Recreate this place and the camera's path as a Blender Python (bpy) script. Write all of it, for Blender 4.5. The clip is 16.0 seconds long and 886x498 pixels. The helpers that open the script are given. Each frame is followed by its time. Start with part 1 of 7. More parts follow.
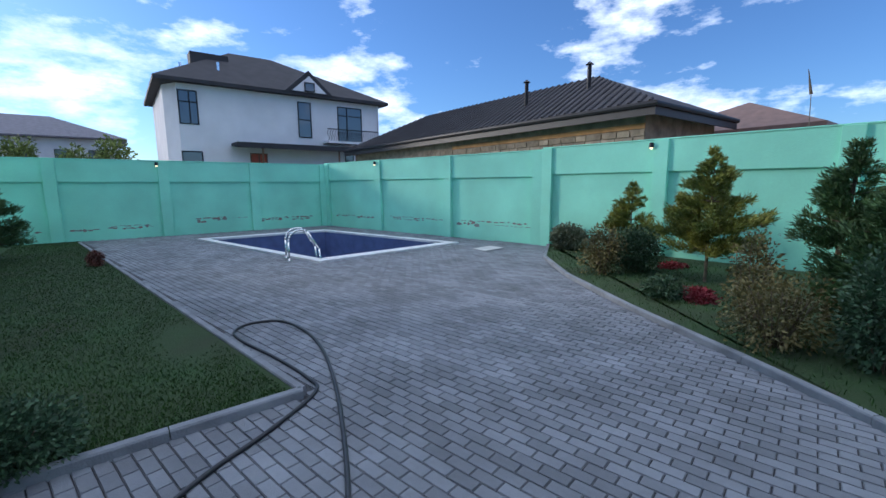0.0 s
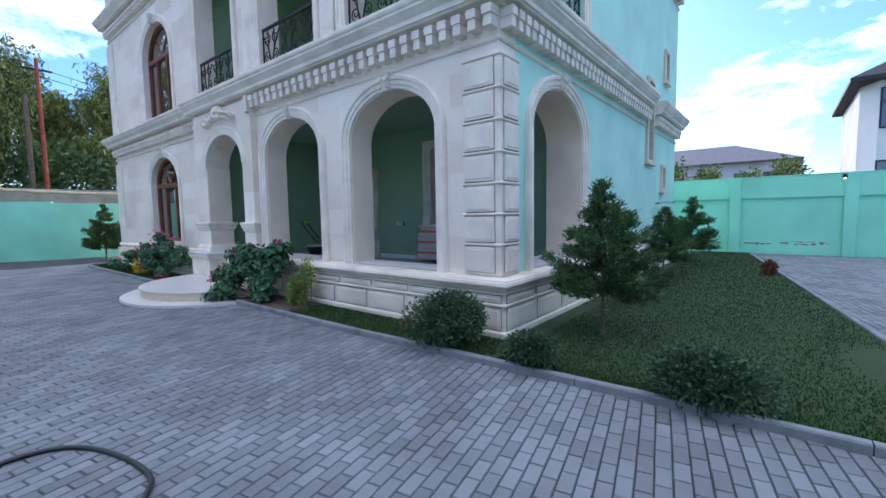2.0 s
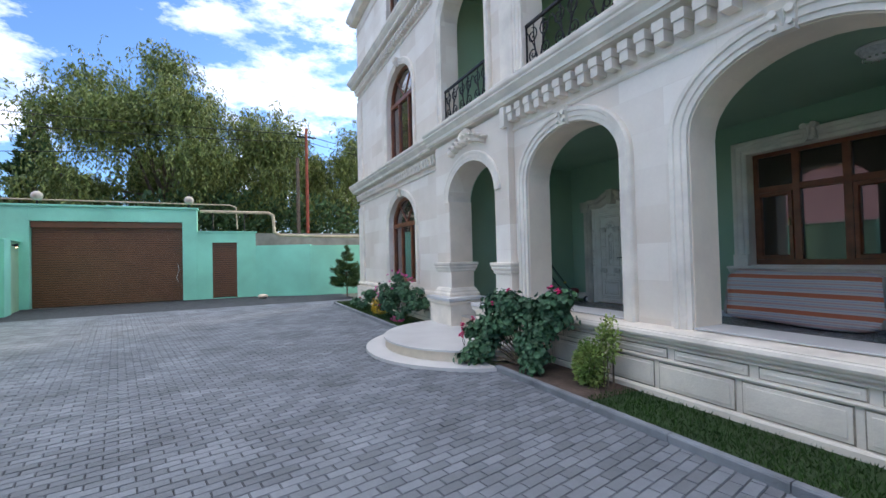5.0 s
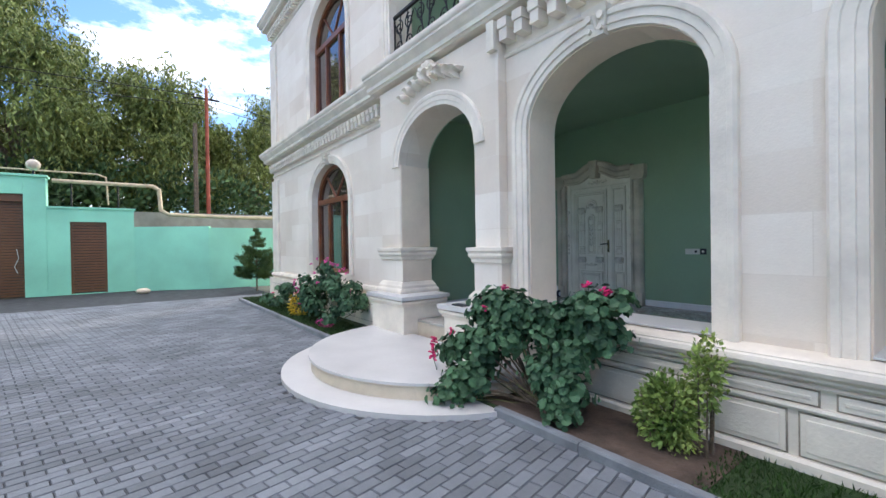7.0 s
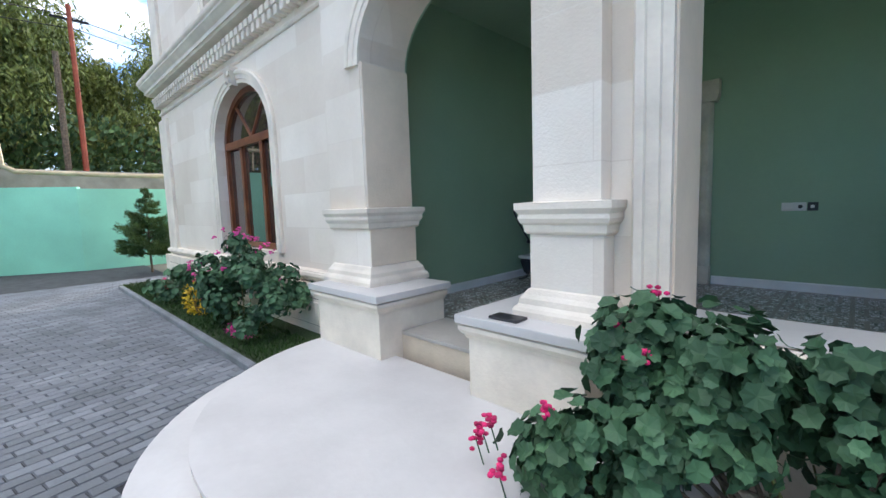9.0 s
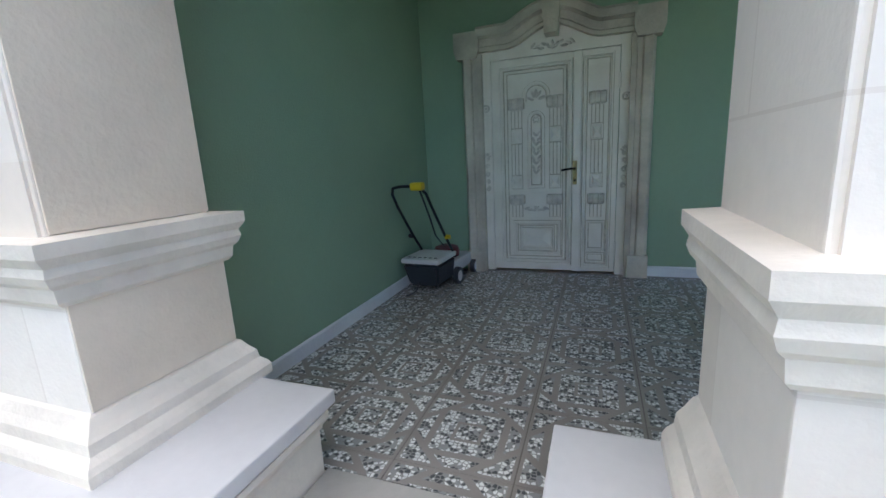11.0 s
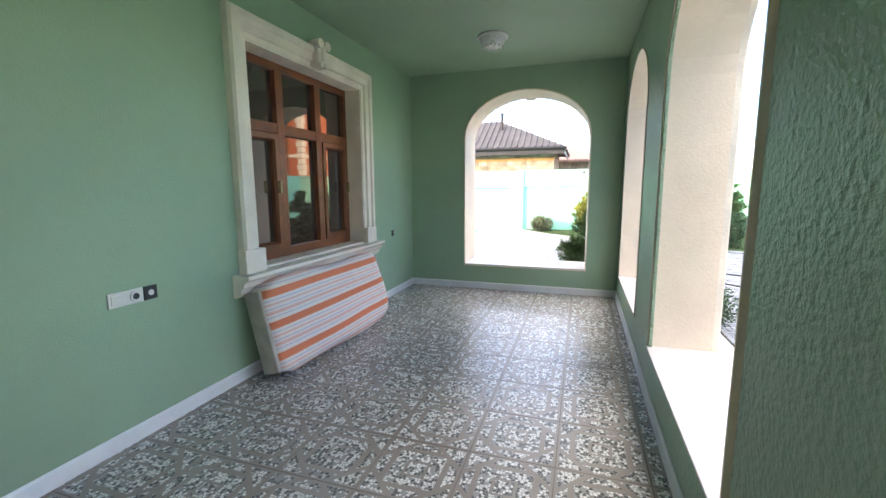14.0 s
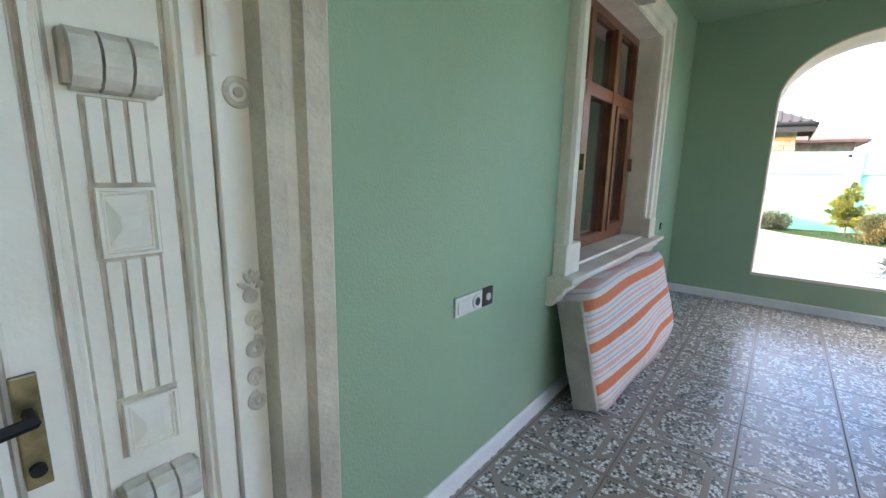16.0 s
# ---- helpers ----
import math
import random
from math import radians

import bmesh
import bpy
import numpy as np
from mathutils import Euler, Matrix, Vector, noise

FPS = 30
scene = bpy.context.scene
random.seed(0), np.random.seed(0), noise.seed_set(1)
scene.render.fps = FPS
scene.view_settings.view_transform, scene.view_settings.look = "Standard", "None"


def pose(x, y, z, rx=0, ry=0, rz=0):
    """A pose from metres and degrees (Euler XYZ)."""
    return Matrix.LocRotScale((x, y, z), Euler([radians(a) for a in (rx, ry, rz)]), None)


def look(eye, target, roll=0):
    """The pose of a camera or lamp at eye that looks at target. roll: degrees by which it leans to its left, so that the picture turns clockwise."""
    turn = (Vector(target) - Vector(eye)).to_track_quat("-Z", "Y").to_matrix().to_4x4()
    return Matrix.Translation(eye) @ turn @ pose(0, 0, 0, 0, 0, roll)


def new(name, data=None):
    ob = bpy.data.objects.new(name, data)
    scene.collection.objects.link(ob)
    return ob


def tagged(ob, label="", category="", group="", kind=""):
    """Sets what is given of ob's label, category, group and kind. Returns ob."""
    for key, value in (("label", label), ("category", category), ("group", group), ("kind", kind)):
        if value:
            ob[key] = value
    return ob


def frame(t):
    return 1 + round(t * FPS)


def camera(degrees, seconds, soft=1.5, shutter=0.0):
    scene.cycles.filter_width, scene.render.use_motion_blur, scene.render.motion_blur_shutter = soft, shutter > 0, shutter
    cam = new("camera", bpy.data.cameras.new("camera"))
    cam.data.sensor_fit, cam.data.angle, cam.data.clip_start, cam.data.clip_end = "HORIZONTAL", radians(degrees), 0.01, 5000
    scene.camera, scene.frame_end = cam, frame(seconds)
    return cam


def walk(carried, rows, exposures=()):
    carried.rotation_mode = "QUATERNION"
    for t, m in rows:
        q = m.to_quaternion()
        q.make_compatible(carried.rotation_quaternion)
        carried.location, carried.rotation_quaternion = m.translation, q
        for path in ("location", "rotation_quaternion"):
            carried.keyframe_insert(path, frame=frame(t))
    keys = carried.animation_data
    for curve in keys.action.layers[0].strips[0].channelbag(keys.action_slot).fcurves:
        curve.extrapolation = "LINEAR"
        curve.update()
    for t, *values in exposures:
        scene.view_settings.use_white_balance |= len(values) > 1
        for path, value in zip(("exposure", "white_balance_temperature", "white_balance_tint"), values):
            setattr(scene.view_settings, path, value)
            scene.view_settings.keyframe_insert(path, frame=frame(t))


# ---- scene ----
cam = camera(92.8, 16.0)
PATH = [
    (0, (0.555, 0.279, 1.755), (1.748, 1.856, 1.455), -0.4),
    (0.5, (0.475, 0.24, 1.664), (1.156, 2.1, 1.384), -0.4),
    (1, (0.389, 0.265, 1.543), (0.411, 2.252, 1.313), -0.7),
    (1.5, (0.338, 0.114, 1.56), (-0.356, 1.981, 1.377), -0.7),
    (2, (0.166, -0.049, 1.561), (-1.084, 1.504, 1.398), -1.0),
    (2.5, (-0.162, -0.144, 1.542), (-1.793, 1.003, 1.388), -1.0),
    (3, (-0.562, -0.126, 1.546), (-2.402, 0.648, 1.419), -1.1),
    (3.5, (-1.059, -0.061, 1.596), (-2.948, 0.594, 1.528), -0.8),
    (4, (-1.544, 0.033, 1.625), (-3.407, 0.76, 1.59), -0.8),
    (4.2, (-1.75, 0.081, 1.633), (-3.6, 0.84, 1.612), -1.2),
    (6.3, (-4.05, 0.628, 1.457), (-5.714, 1.735, 1.51), -0.4),
    (6.5, (-4.268, 0.688, 1.48), (-5.909, 1.832, 1.507), -0.6),
    (7, (-4.858, 0.927, 1.498), (-6.459, 2.126, 1.48), -0.9),
    (7.5, (-5.494, 1.15, 1.494), (-7.026, 2.431, 1.388), -1.2),
    (8, (-6.032, 1.479, 1.462), (-7.532, 2.791, 1.304), -1.4),
    (8.2, (-6.282, 1.588, 1.456), (-7.769, 2.915, 1.291), -1.6),
    (10.3, (-8.568, 3.122, 1.47), (-9.677, 4.759, 1.166), -1.8),
    (10.5, (-8.69, 3.3, 1.544), (-9.728, 4.977, 1.208), -2.0),
    (11, (-9.029, 3.622, 1.623), (-9.711, 5.456, 1.21), -3.0),
    (11.5, (-9.317, 3.996, 1.607), (-9.503, 5.934, 1.151), -4.0),
    (12, (-9.551, 4.428, 1.639), (-9.105, 6.305, 1.114), -4.1),
    (12.5, (-9.68, 4.784, 1.76), (-8.65, 6.386, 1.15), -2.8),
    (13, (-9.641, 4.961, 1.859), (-8.197, 6.214, 1.271), -1.8),
    (13.5, (-9.544, 5.143, 1.931), (-7.828, 6.049, 1.447), -0.5),
    (14, (-9.581, 5.396, 1.993), (-7.7, 6.012, 1.706), -0.3),
    (14.5, (-9.632, 5.646, 2.063), (-7.679, 6.064, 1.951), 0.3),
    (15, (-9.472, 5.909, 2.003), (-7.523, 6.339, 1.871), 1.8),
    (15.5, (-9.365, 6.388, 1.946), (-7.535, 7.148, 1.672), 1.9),
    (16, (-9.324, 6.964, 1.935), (-7.784, 8.185, 1.565), 1.1),
]
walk(cam, [(t, look(eye, target, roll)) for t, eye, target, roll in PATH],
     exposures=[(0.0, 0.48, 5650, 11), (0.5, 0.55, 5650, 11), (1.5, 0.93, 5600, 11), (2.5, 1.25, 6000, 15), (3.5, 1.3, 6200, 15), (4.2, 1.15, 6250, 13), (7.0, 1.6, 6700, 13), (8.2, 1.6, 6600, 12), (10.5, 1.72, 6700, 8), (11.0, 2.0, 6700, 12), (11.4, 2.65, 6900, 17), (12.1, 3.6, 7700, 22), (12.6, 3.5, 7700, 21), (13.0, 3.2, 7600, 19), (13.5, 3.1, 7550, 18), (14.0, 3.25, 7600, 16), (14.5, 3.0, 7900, 18), (15.5, 3.0, 7800, 20), (16.0, 3.3, 7400, 18)])

# ---- light and air ----
SUN_AZ, SUN_EL = 326.0, 14.0          # compass bearing from +y towards +x, height in degrees
world = bpy.data.worlds.new("sky")
scene.world = world
world.use_nodes = True
wn, wl = world.node_tree.nodes, world.node_tree.links
for n in list(wn):
    wn.remove(n)
w_out = wn.new("ShaderNodeOutputWorld")
w_bg = wn.new("ShaderNodeBackground")
w_sky = wn.new("ShaderNodeTexSky")
w_sky.sky_type, w_sky.sun_disc = "NISHITA", False
w_sky.sun_elevation, w_sky.sun_rotation = radians(28), radians(SUN_AZ)
w_sky.air_density, w_sky.dust_density, w_sky.ozone_density = 1.0, 0.6, 2.0
w_co = wn.new("ShaderNodeTexCoord")
w_map = wn.new("ShaderNodeMapping")
w_map.inputs["Scale"].default_value = (1.0, 1.0, 2.6)
w_map.inputs["Location"].default_value = (1.65, 0.7, 0.2)
w_n1 = wn.new("ShaderNodeTexNoise")
w_n1.inputs["Scale"].default_value, w_n1.inputs["Detail"].default_value, w_n1.inputs["Roughness"].default_value = 3.1, 9.0, 0.62
w_r1 = wn.new("ShaderNodeValToRGB")
w_r1.color_ramp.elements[0].position, w_r1.color_ramp.elements[1].position = 0.522, 0.70
w_n2 = wn.new("ShaderNodeTexNoise")
w_n2.inputs["Scale"].default_value, w_n2.inputs["Detail"].default_value = 5.0, 6.0
w_r2 = wn.new("ShaderNodeValToRGB")
w_r2.color_ramp.elements[0].position, w_r2.color_ramp.elements[1].position = 0.3, 0.75
w_r2.color_ramp.elements[0].color = (6.5, 7.0, 8.0, 1)
w_r2.color_ramp.elements[1].color = (13.0, 12.9, 12.7, 1)
w_mix = wn.new("ShaderNodeMix")
w_mix.data_type = "RGBA"
wl.new(w_co.outputs["Generated"], w_map.inputs["Vector"])
wl.new(w_map.outputs["Vector"], w_n1.inputs["Vector"])
wl.new(w_map.outputs["Vector"], w_n2.inputs["Vector"])
# extra cloud added high overhead, mostly above the view, to brighten the ground
w_sep = wn.new("ShaderNodeSeparateXYZ")
wl.new(w_co.outputs["Generated"], w_sep.inputs[0])
w_hi = wn.new("ShaderNodeMapRange")
w_hi.inputs["From Min"].default_value, w_hi.inputs["From Max"].default_value = 0.45, 0.85
w_hi.inputs["To Min"].default_value, w_hi.inputs["To Max"].default_value = 0.0, 0.16
wl.new(w_sep.outputs["Z"], w_hi.inputs["Value"])
w_sum = wn.new("ShaderNodeMath")
wl.new(w_n1.outputs["Fac"], w_sum.inputs[0])
wl.new(w_hi.outputs["Result"], w_sum.inputs[1])
wl.new(w_sum.outputs[0], w_r1.inputs["Fac"])
w_tone = wn.new("ShaderNodeMix")
w_tone.data_type, w_tone.blend_type = "RGBA", "MULTIPLY"
w_tone.inputs["Factor"].default_value = 1.0
w_tone.inputs["B"].default_value = (0.48, 0.64, 0.84, 1)
wl.new(w_n2.outputs["Fac"], w_r2.inputs["Fac"])
wl.new(w_r1.outputs["Color"], w_mix.inputs["Factor"])
wl.new(w_sky.outputs["Color"], w_tone.inputs["A"])
wl.new(w_tone.outputs["Result"], w_mix.inputs["A"])
wl.new(w_r2.outputs["Color"], w_mix.inputs["B"])
wl.new(w_mix.outputs["Result"], w_bg.inputs["Color"])
w_bg.inputs["Strength"].default_value = 0.13
wl.new(w_bg.outputs["Background"], w_out.inputs["Surface"])

sun_data = bpy.data.lights.new("sun", "SUN")
sun_data.energy, sun_data.angle, sun_data.color = 1.6, radians(10), (1.0, 0.84, 0.64)
sun = new("sun", sun_data)
_a, _e = radians(SUN_AZ), radians(SUN_EL)
sun.matrix_world = look((30 * math.sin(_a) * math.cos(_e), 30 * math.cos(_a) * math.cos(_e), 30 * math.sin(_e)), (0, 0, 0))


# ---- materials ----
def mat(name, color, rough=0.7, metal=0.0, var=0.12, scale=3.0, bump=0.15, bump_scale=40.0, second=None, spec=0.5, per_piece=0.0, fine=25.0):
    """A paint or stone: two scales of variation and a fine relief."""
    m = bpy.data.materials.new(name)
    m.use_nodes = True
    n, l = m.node_tree.nodes, m.node_tree.links
    b = n["Principled BSDF"]
    b.inputs["Roughness"].default_value, b.inputs["Metallic"].default_value = rough, metal
    b.inputs["Specular IOR Level"].default_value = spec
    co = n.new("ShaderNodeNewGeometry")
    n1, n2 = n.new("ShaderNodeTexNoise"), n.new("ShaderNodeTexNoise")
    n1.inputs["Scale"].default_value, n1.inputs["Detail"].default_value = scale, 5
    n2.inputs["Scale"].default_value, n2.inputs["Detail"].default_value = fine, 3
    for t in (n1, n2):
        l.new(co.outputs["Position"], t.inputs["Vector"])
    mx = n.new("ShaderNodeMix")
    mx.data_type = "RGBA"
    c2 = second or tuple(c * (1 - 2.2 * var) for c in color)
    mx.inputs["A"].default_value, mx.inputs["B"].default_value = (*c2, 1), (*[min(1, c * (1 + var)) for c in color], 1)
    ramp = n.new("ShaderNodeValToRGB")
    ramp.color_ramp.elements[0].position, ramp.color_ramp.elements[1].position = 0.28, 0.68
    l.new(n1.outputs["Fac"], ramp.inputs["Fac"])
    l.new(ramp.outputs["Color"], mx.inputs["Factor"])
    hs = n.new("ShaderNodeHueSaturation")
    add = n.new("ShaderNodeMath")
    add.operation = "MULTIPLY_ADD"
    add.inputs[1].default_value, add.inputs[2].default_value = var * 1.4, 1 - var * 0.7
    l.new(n2.outputs["Fac"], add.inputs[0])
    if per_piece:
        oi = n.new("ShaderNodeObjectInfo")
        ri = n.new("ShaderNodeNewGeometry")
        sm = n.new("ShaderNodeMath")
        sm.operation = "ADD"
        l.new(oi.outputs["Random"], sm.inputs[0])
        l.new(ri.outputs["Random Per Island"], sm.inputs[1])
        fr = n.new("ShaderNodeMath")
        fr.operation = "FRACT"
        l.new(sm.outputs[0], fr.inputs[0])
        pw = n.new("ShaderNodeMath")
        pw.operation = "MULTIPLY_ADD"
        pw.inputs[1].default_value, pw.inputs[2].default_value = per_piece, 1 - per_piece / 2
        l.new(fr.outputs[0], pw.inputs[0])
        ml = n.new("ShaderNodeMath")
        ml.operation = "MULTIPLY"
        l.new(pw.outputs[0], ml.inputs[0])
        l.new(add.outputs[0], ml.inputs[1])
        l.new(ml.outputs[0], hs.inputs["Value"])
    else:
        l.new(add.outputs[0], hs.inputs["Value"])
    l.new(mx.outputs["Result"], hs.inputs["Color"])
    l.new(hs.outputs["Color"], b.inputs["Base Color"])
    if bump:
        n3 = n.new("ShaderNodeTexNoise")
        n3.inputs["Scale"].default_value, n3.inputs["Detail"].default_value = bump_scale, 4
        l.new(co.outputs["Position"], n3.inputs["Vector"])
        bp = n.new("ShaderNodeBump")
        bp.inputs["Strength"].default_value, bp.inputs["Distance"].default_value = bump, 0.02
        l.new(n3.outputs["Fac"], bp.inputs["Height"])
        l.new(bp.outputs["Normal"], b.inputs["Normal"])
    return m


def glass_mat(name, color, rough=0.03):
    m = bpy.data.materials.new(name)
    m.use_nodes = True
    b = m.node_tree.nodes["Principled BSDF"]
    b.inputs["Base Color"].default_value = (*color, 1)
    b.inputs["Roughness"].default_value = rough
    b.inputs["IOR"].default_value = 1.6
    b.inputs["Coat Weight"].default_value = 1.0
    b.inputs["Coat Roughness"].default_value = 0.02
    return m


def glow_mat(name, color, strength):
    m = bpy.data.materials.new(name)
    m.use_nodes = True
    b = m.node_tree.nodes["Principled BSDF"]
    b.inputs["Base Color"].default_value = (*color, 1)
    b.inputs["Emission Color"].default_value = (*color, 1)
    b.inputs["Emission Strength"].default_value = strength
    return m


def stone_mat(name, c1, c2, bw, bh, joint):
    """Thin limestone facing: large slabs that differ a little in tone, hairline joints."""
    m = mat(name, c1, 0.75, var=0.05, scale=1.2, bump=0.12, bump_scale=60, second=c2)
    n, l = m.node_tree.nodes, m.node_tree.links
    b = n["Principled BSDF"]
    geo = n.new("ShaderNodeNewGeometry")
    sep, com = n.new("ShaderNodeSeparateXYZ"), n.new("ShaderNodeCombineXYZ")
    l.new(geo.outputs["Position"], sep.inputs[0])
    ad = n.new("ShaderNodeMath")
    l.new(sep.outputs["X"], ad.inputs[0])
    l.new(sep.outputs["Y"], ad.inputs[1])
    l.new(ad.outputs[0], com.inputs["X"])
    l.new(sep.outputs["Z"], com.inputs["Y"])
    br = n.new("ShaderNodeTexBrick")
    br.inputs["Scale"].default_value = 1.0
    br.inputs["Brick Width"].default_value, br.inputs["Row Height"].default_value = bw, bh
    br.inputs["Mortar Size"].default_value = joint
    br.inputs["Color1"].default_value, br.inputs["Color2"].default_value = (1, 1, 1, 1), (0.86, 0.82, 0.78, 1)
    br.inputs["Mortar"].default_value = (0.9, 0.88, 0.86, 1)
    l.new(com.outputs[0], br.inputs["Vector"])
    mu = n.new("ShaderNodeMix")
    mu.data_type, mu.blend_type = "RGBA", "MULTIPLY"
    mu.inputs["Factor"].default_value = 1.0
    old = b.inputs["Base Color"].links[0].from_socket
    l.new(old, mu.inputs["A"])
    l.new(br.outputs["Color"], mu.inputs["B"])
    l.new(mu.outputs["Result"], b.inputs["Base Color"])
    return m


STONE = stone_mat("limestone_facing", (0.84, 0.77, 0.69), (0.78, 0.70, 0.61), 1.15, 0.42, 0.004)
STONE_TRIM = mat("limestone_trim", (0.80, 0.72, 0.62), 0.7, var=0.08, scale=2.5, bump=0.2, bump_scale=45)
REVEAL = mat("beige_reveal", (0.80, 0.675, 0.545), 0.75, var=0.06, scale=1.6, bump=0.15, bump_scale=55)
STONE_WARM = mat("limestone_warm", (0.66, 0.56, 0.44), 0.7, var=0.1, scale=2.0, bump=0.2, bump_scale=45)
MARBLE = mat("pale_marble", (0.60, 0.585, 0.58), 0.35, var=0.06, scale=1.5, bump=0.05)
MINT = mat("mint_render", (0.46, 0.76, 0.66), 0.85, var=0.06, scale=0.8, bump=0.25, bump_scale=70)
# paler, yellower field colour of the south wall; its piers keep the mint
PALE = mat("pale_green_wall_field", (0.40, 0.66, 0.42), 0.85, var=0.06, scale=0.7, bump=0.3, bump_scale=50)
YARD = mat("mint_wall_paint", (0.30, 0.74, 0.56), 0.85, var=0.07, scale=0.7, bump=0.3, bump_scale=50)
ROUGH_GREEN = mat("rough_sage_plaster", (0.285, 0.415, 0.285), 0.38, var=0.08, scale=1.2, bump=0.9, bump_scale=42)
GREEN = mat("sage_wall_paint", (0.285, 0.415, 0.285), 0.6, var=0.05, scale=0.9, bump=0.16, bump_scale=90)
SKIRT = mat("white_skirting", (0.72, 0.74, 0.75), 0.4, var=0.05)
PAVER = mat("concrete_paver", (0.185, 0.20, 0.225), 0.8, var=0.14, scale=1.1, bump=0.5, bump_scale=120, per_piece=0.42)
JOINT = mat("sand_joint", (0.05, 0.053, 0.06), 0.95, var=0.2, scale=4, bump=0.4)
KERB = mat("concrete_kerb", (0.21, 0.225, 0.25), 0.8, var=0.15, scale=3, bump=0.4, bump_scale=80)
GRASS_SOIL = mat("lawn_ground", (0.018, 0.046, 0.010), 0.95, var=0.3, scale=1.2, bump=0.8, bump_scale=60, second=(0.026, 0.040, 0.013))
SOIL = mat("earth", (0.09, 0.06, 0.045), 0.95, var=0.3, scale=4.0, bump=0.8, bump_scale=40)
FAR = mat("far_ground", (0.16, 0.15, 0.12), 0.95, var=0.2, scale=0.2, bump=0.2)
ROOF = mat("dark_metal_roof", (0.03, 0.028, 0.033), 0.75, var=0.15, scale=1.5, bump=0.1)
WHITE_WALL = mat("white_render", (0.70, 0.68, 0.70), 0.85, var=0.05, scale=0.6, bump=0.2)
ORANGE = mat("orange_render", (0.46, 0.115, 0.04), 0.85, var=0.06, scale=0.6, bump=0.2)
RED_ROOF = mat("red_tile_roof", (0.42, 0.07, 0.05), 0.6, var=0.15, scale=1.5, bump=0.2)
PINK = mat("pink_render", (0.60, 0.38, 0.45), 0.85, var=0.06, scale=0.8, bump=0.2)
SHUTTER = mat("brown_shutter", (0.17, 0.075, 0.035), 0.4, var=0.08, scale=2, bump=0.05)
WOOD = mat("red_brown_timber", (0.20, 0.065, 0.025), 0.35, var=0.15, scale=5, bump=0.1, second=(0.12, 0.035, 0.015))
DOORWOOD = mat("whitened_carved_wood", (0.90, 0.86, 0.77), 0.45, var=0.04, scale=4, bump=0.1, second=(0.84, 0.79, 0.69))
# brown for the strips and backings beside the raised door carving
GROOVE = mat("brown_groove_tone", (0.60, 0.53, 0.42), 0.6, var=0.15, scale=20, bump=0.1)
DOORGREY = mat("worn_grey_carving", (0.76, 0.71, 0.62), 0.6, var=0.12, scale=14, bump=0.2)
FRAMESTONE = mat("weathered_door_stone", (0.64, 0.58, 0.48), 0.8, var=0.14, scale=2.2, bump=0.4, second=(0.40, 0.36, 0.30))
# darker stone tone for the lines round plinth panels and quoins
PANEL_LINE = mat("dark_stone_joint", (0.40, 0.34, 0.27), 0.9, var=0.25, scale=6, bump=0.3)
GLASS = glass_mat("dark_window_glass", (0.05, 0.035, 0.03))
GLASS_COOL = glass_mat("cool_window_glass", (0.05, 0.06, 0.08))
POOL = mat("blue_pool_mosaic", (0.11, 0.145, 0.29), 0.35, var=0.12, scale=3, bump=0.1)
COPING = mat("white_pool_coping", (0.62, 0.64, 0.66), 0.6, var=0.06)
STEEL = mat("polished_steel", (0.75, 0.75, 0.75), 0.12, 1.0, var=0.02, bump=0)
IRON = mat("black_wrought_iron", (0.02, 0.02, 0.022), 0.45, 0.6, var=0.1, bump=0)
RUBBER = mat("black_rubber", (0.018, 0.02, 0.024), 0.45, var=0.2, scale=8, bump=0.05)
BARK = mat("bark", (0.16, 0.12, 0.085), 0.9, var=0.25, scale=12, bump=0.8, bump_scale=60)


def leaf_mat(name, c1, c2, rough=0.55):
    m = mat(name, c1, rough, var=0.15, scale=2.2, bump=0, second=c2, per_piece=0.7, spec=0.3)
    return m


PINE = leaf_mat("pine_needles", (0.085, 0.15, 0.05), (0.045, 0.09, 0.04))
YPINE = leaf_mat("gold_tipped_needles", (0.24, 0.235, 0.045), (0.09, 0.14, 0.04))
BUSH = leaf_mat("box_leaves", (0.05, 0.095, 0.045), (0.028, 0.06, 0.032))
GERAN = leaf_mat("geranium_leaves", (0.065, 0.14, 0.068), (0.03, 0.078, 0.042))
LIME = leaf_mat("variegated_leaves", (0.40, 0.46, 0.13), (0.07, 0.15, 0.03))
OLIVE = leaf_mat("dry_rose_leaves", (0.17, 0.135, 0.045), (0.05, 0.065, 0.03))
WILLOW = leaf_mat("pepper_tree_leaves", (0.23, 0.26, 0.065), (0.06, 0.10, 0.03))
RUST = leaf_mat("rust_leaves", (0.16, 0.05, 0.035), (0.07, 0.03, 0.025))
PETAL = leaf_mat("magenta_petals", (0.70, 0.03, 0.16), (0.55, 0.02, 0.12))
PINKPETAL = leaf_mat("pink_petals", (0.75, 0.09, 0.36), (0.60, 0.05, 0.25))
YELLOW = leaf_mat("yellow_petals", (0.75, 0.52, 0.04), (0.6, 0.4, 0.03))
BLADE = leaf_mat("grass_blades", (0.027, 0.068, 0.011), (0.016, 0.044, 0.008))


# ---- building blocks ----
def mesh_of(bm, name):
    bmesh.ops.recalc_face_normals(bm, faces=bm.faces)
    me = bpy.data.meshes.new(name)
    bm.to_mesh(me)
    bm.free()
    return me


def part(name, bm, material, parent=None, label="", smooth=False):
    me = bm if isinstance(bm, bpy.types.Mesh) else mesh_of(bm, name)
    if not me.materials:
        me.materials.append(material)
    if smooth:
        for p in me.polygons:
            p.use_smooth = True
    ob = new(name, me)
    if parent is not None:
        ob.parent = parent
    if label:
        ob["label"] = label
    return ob


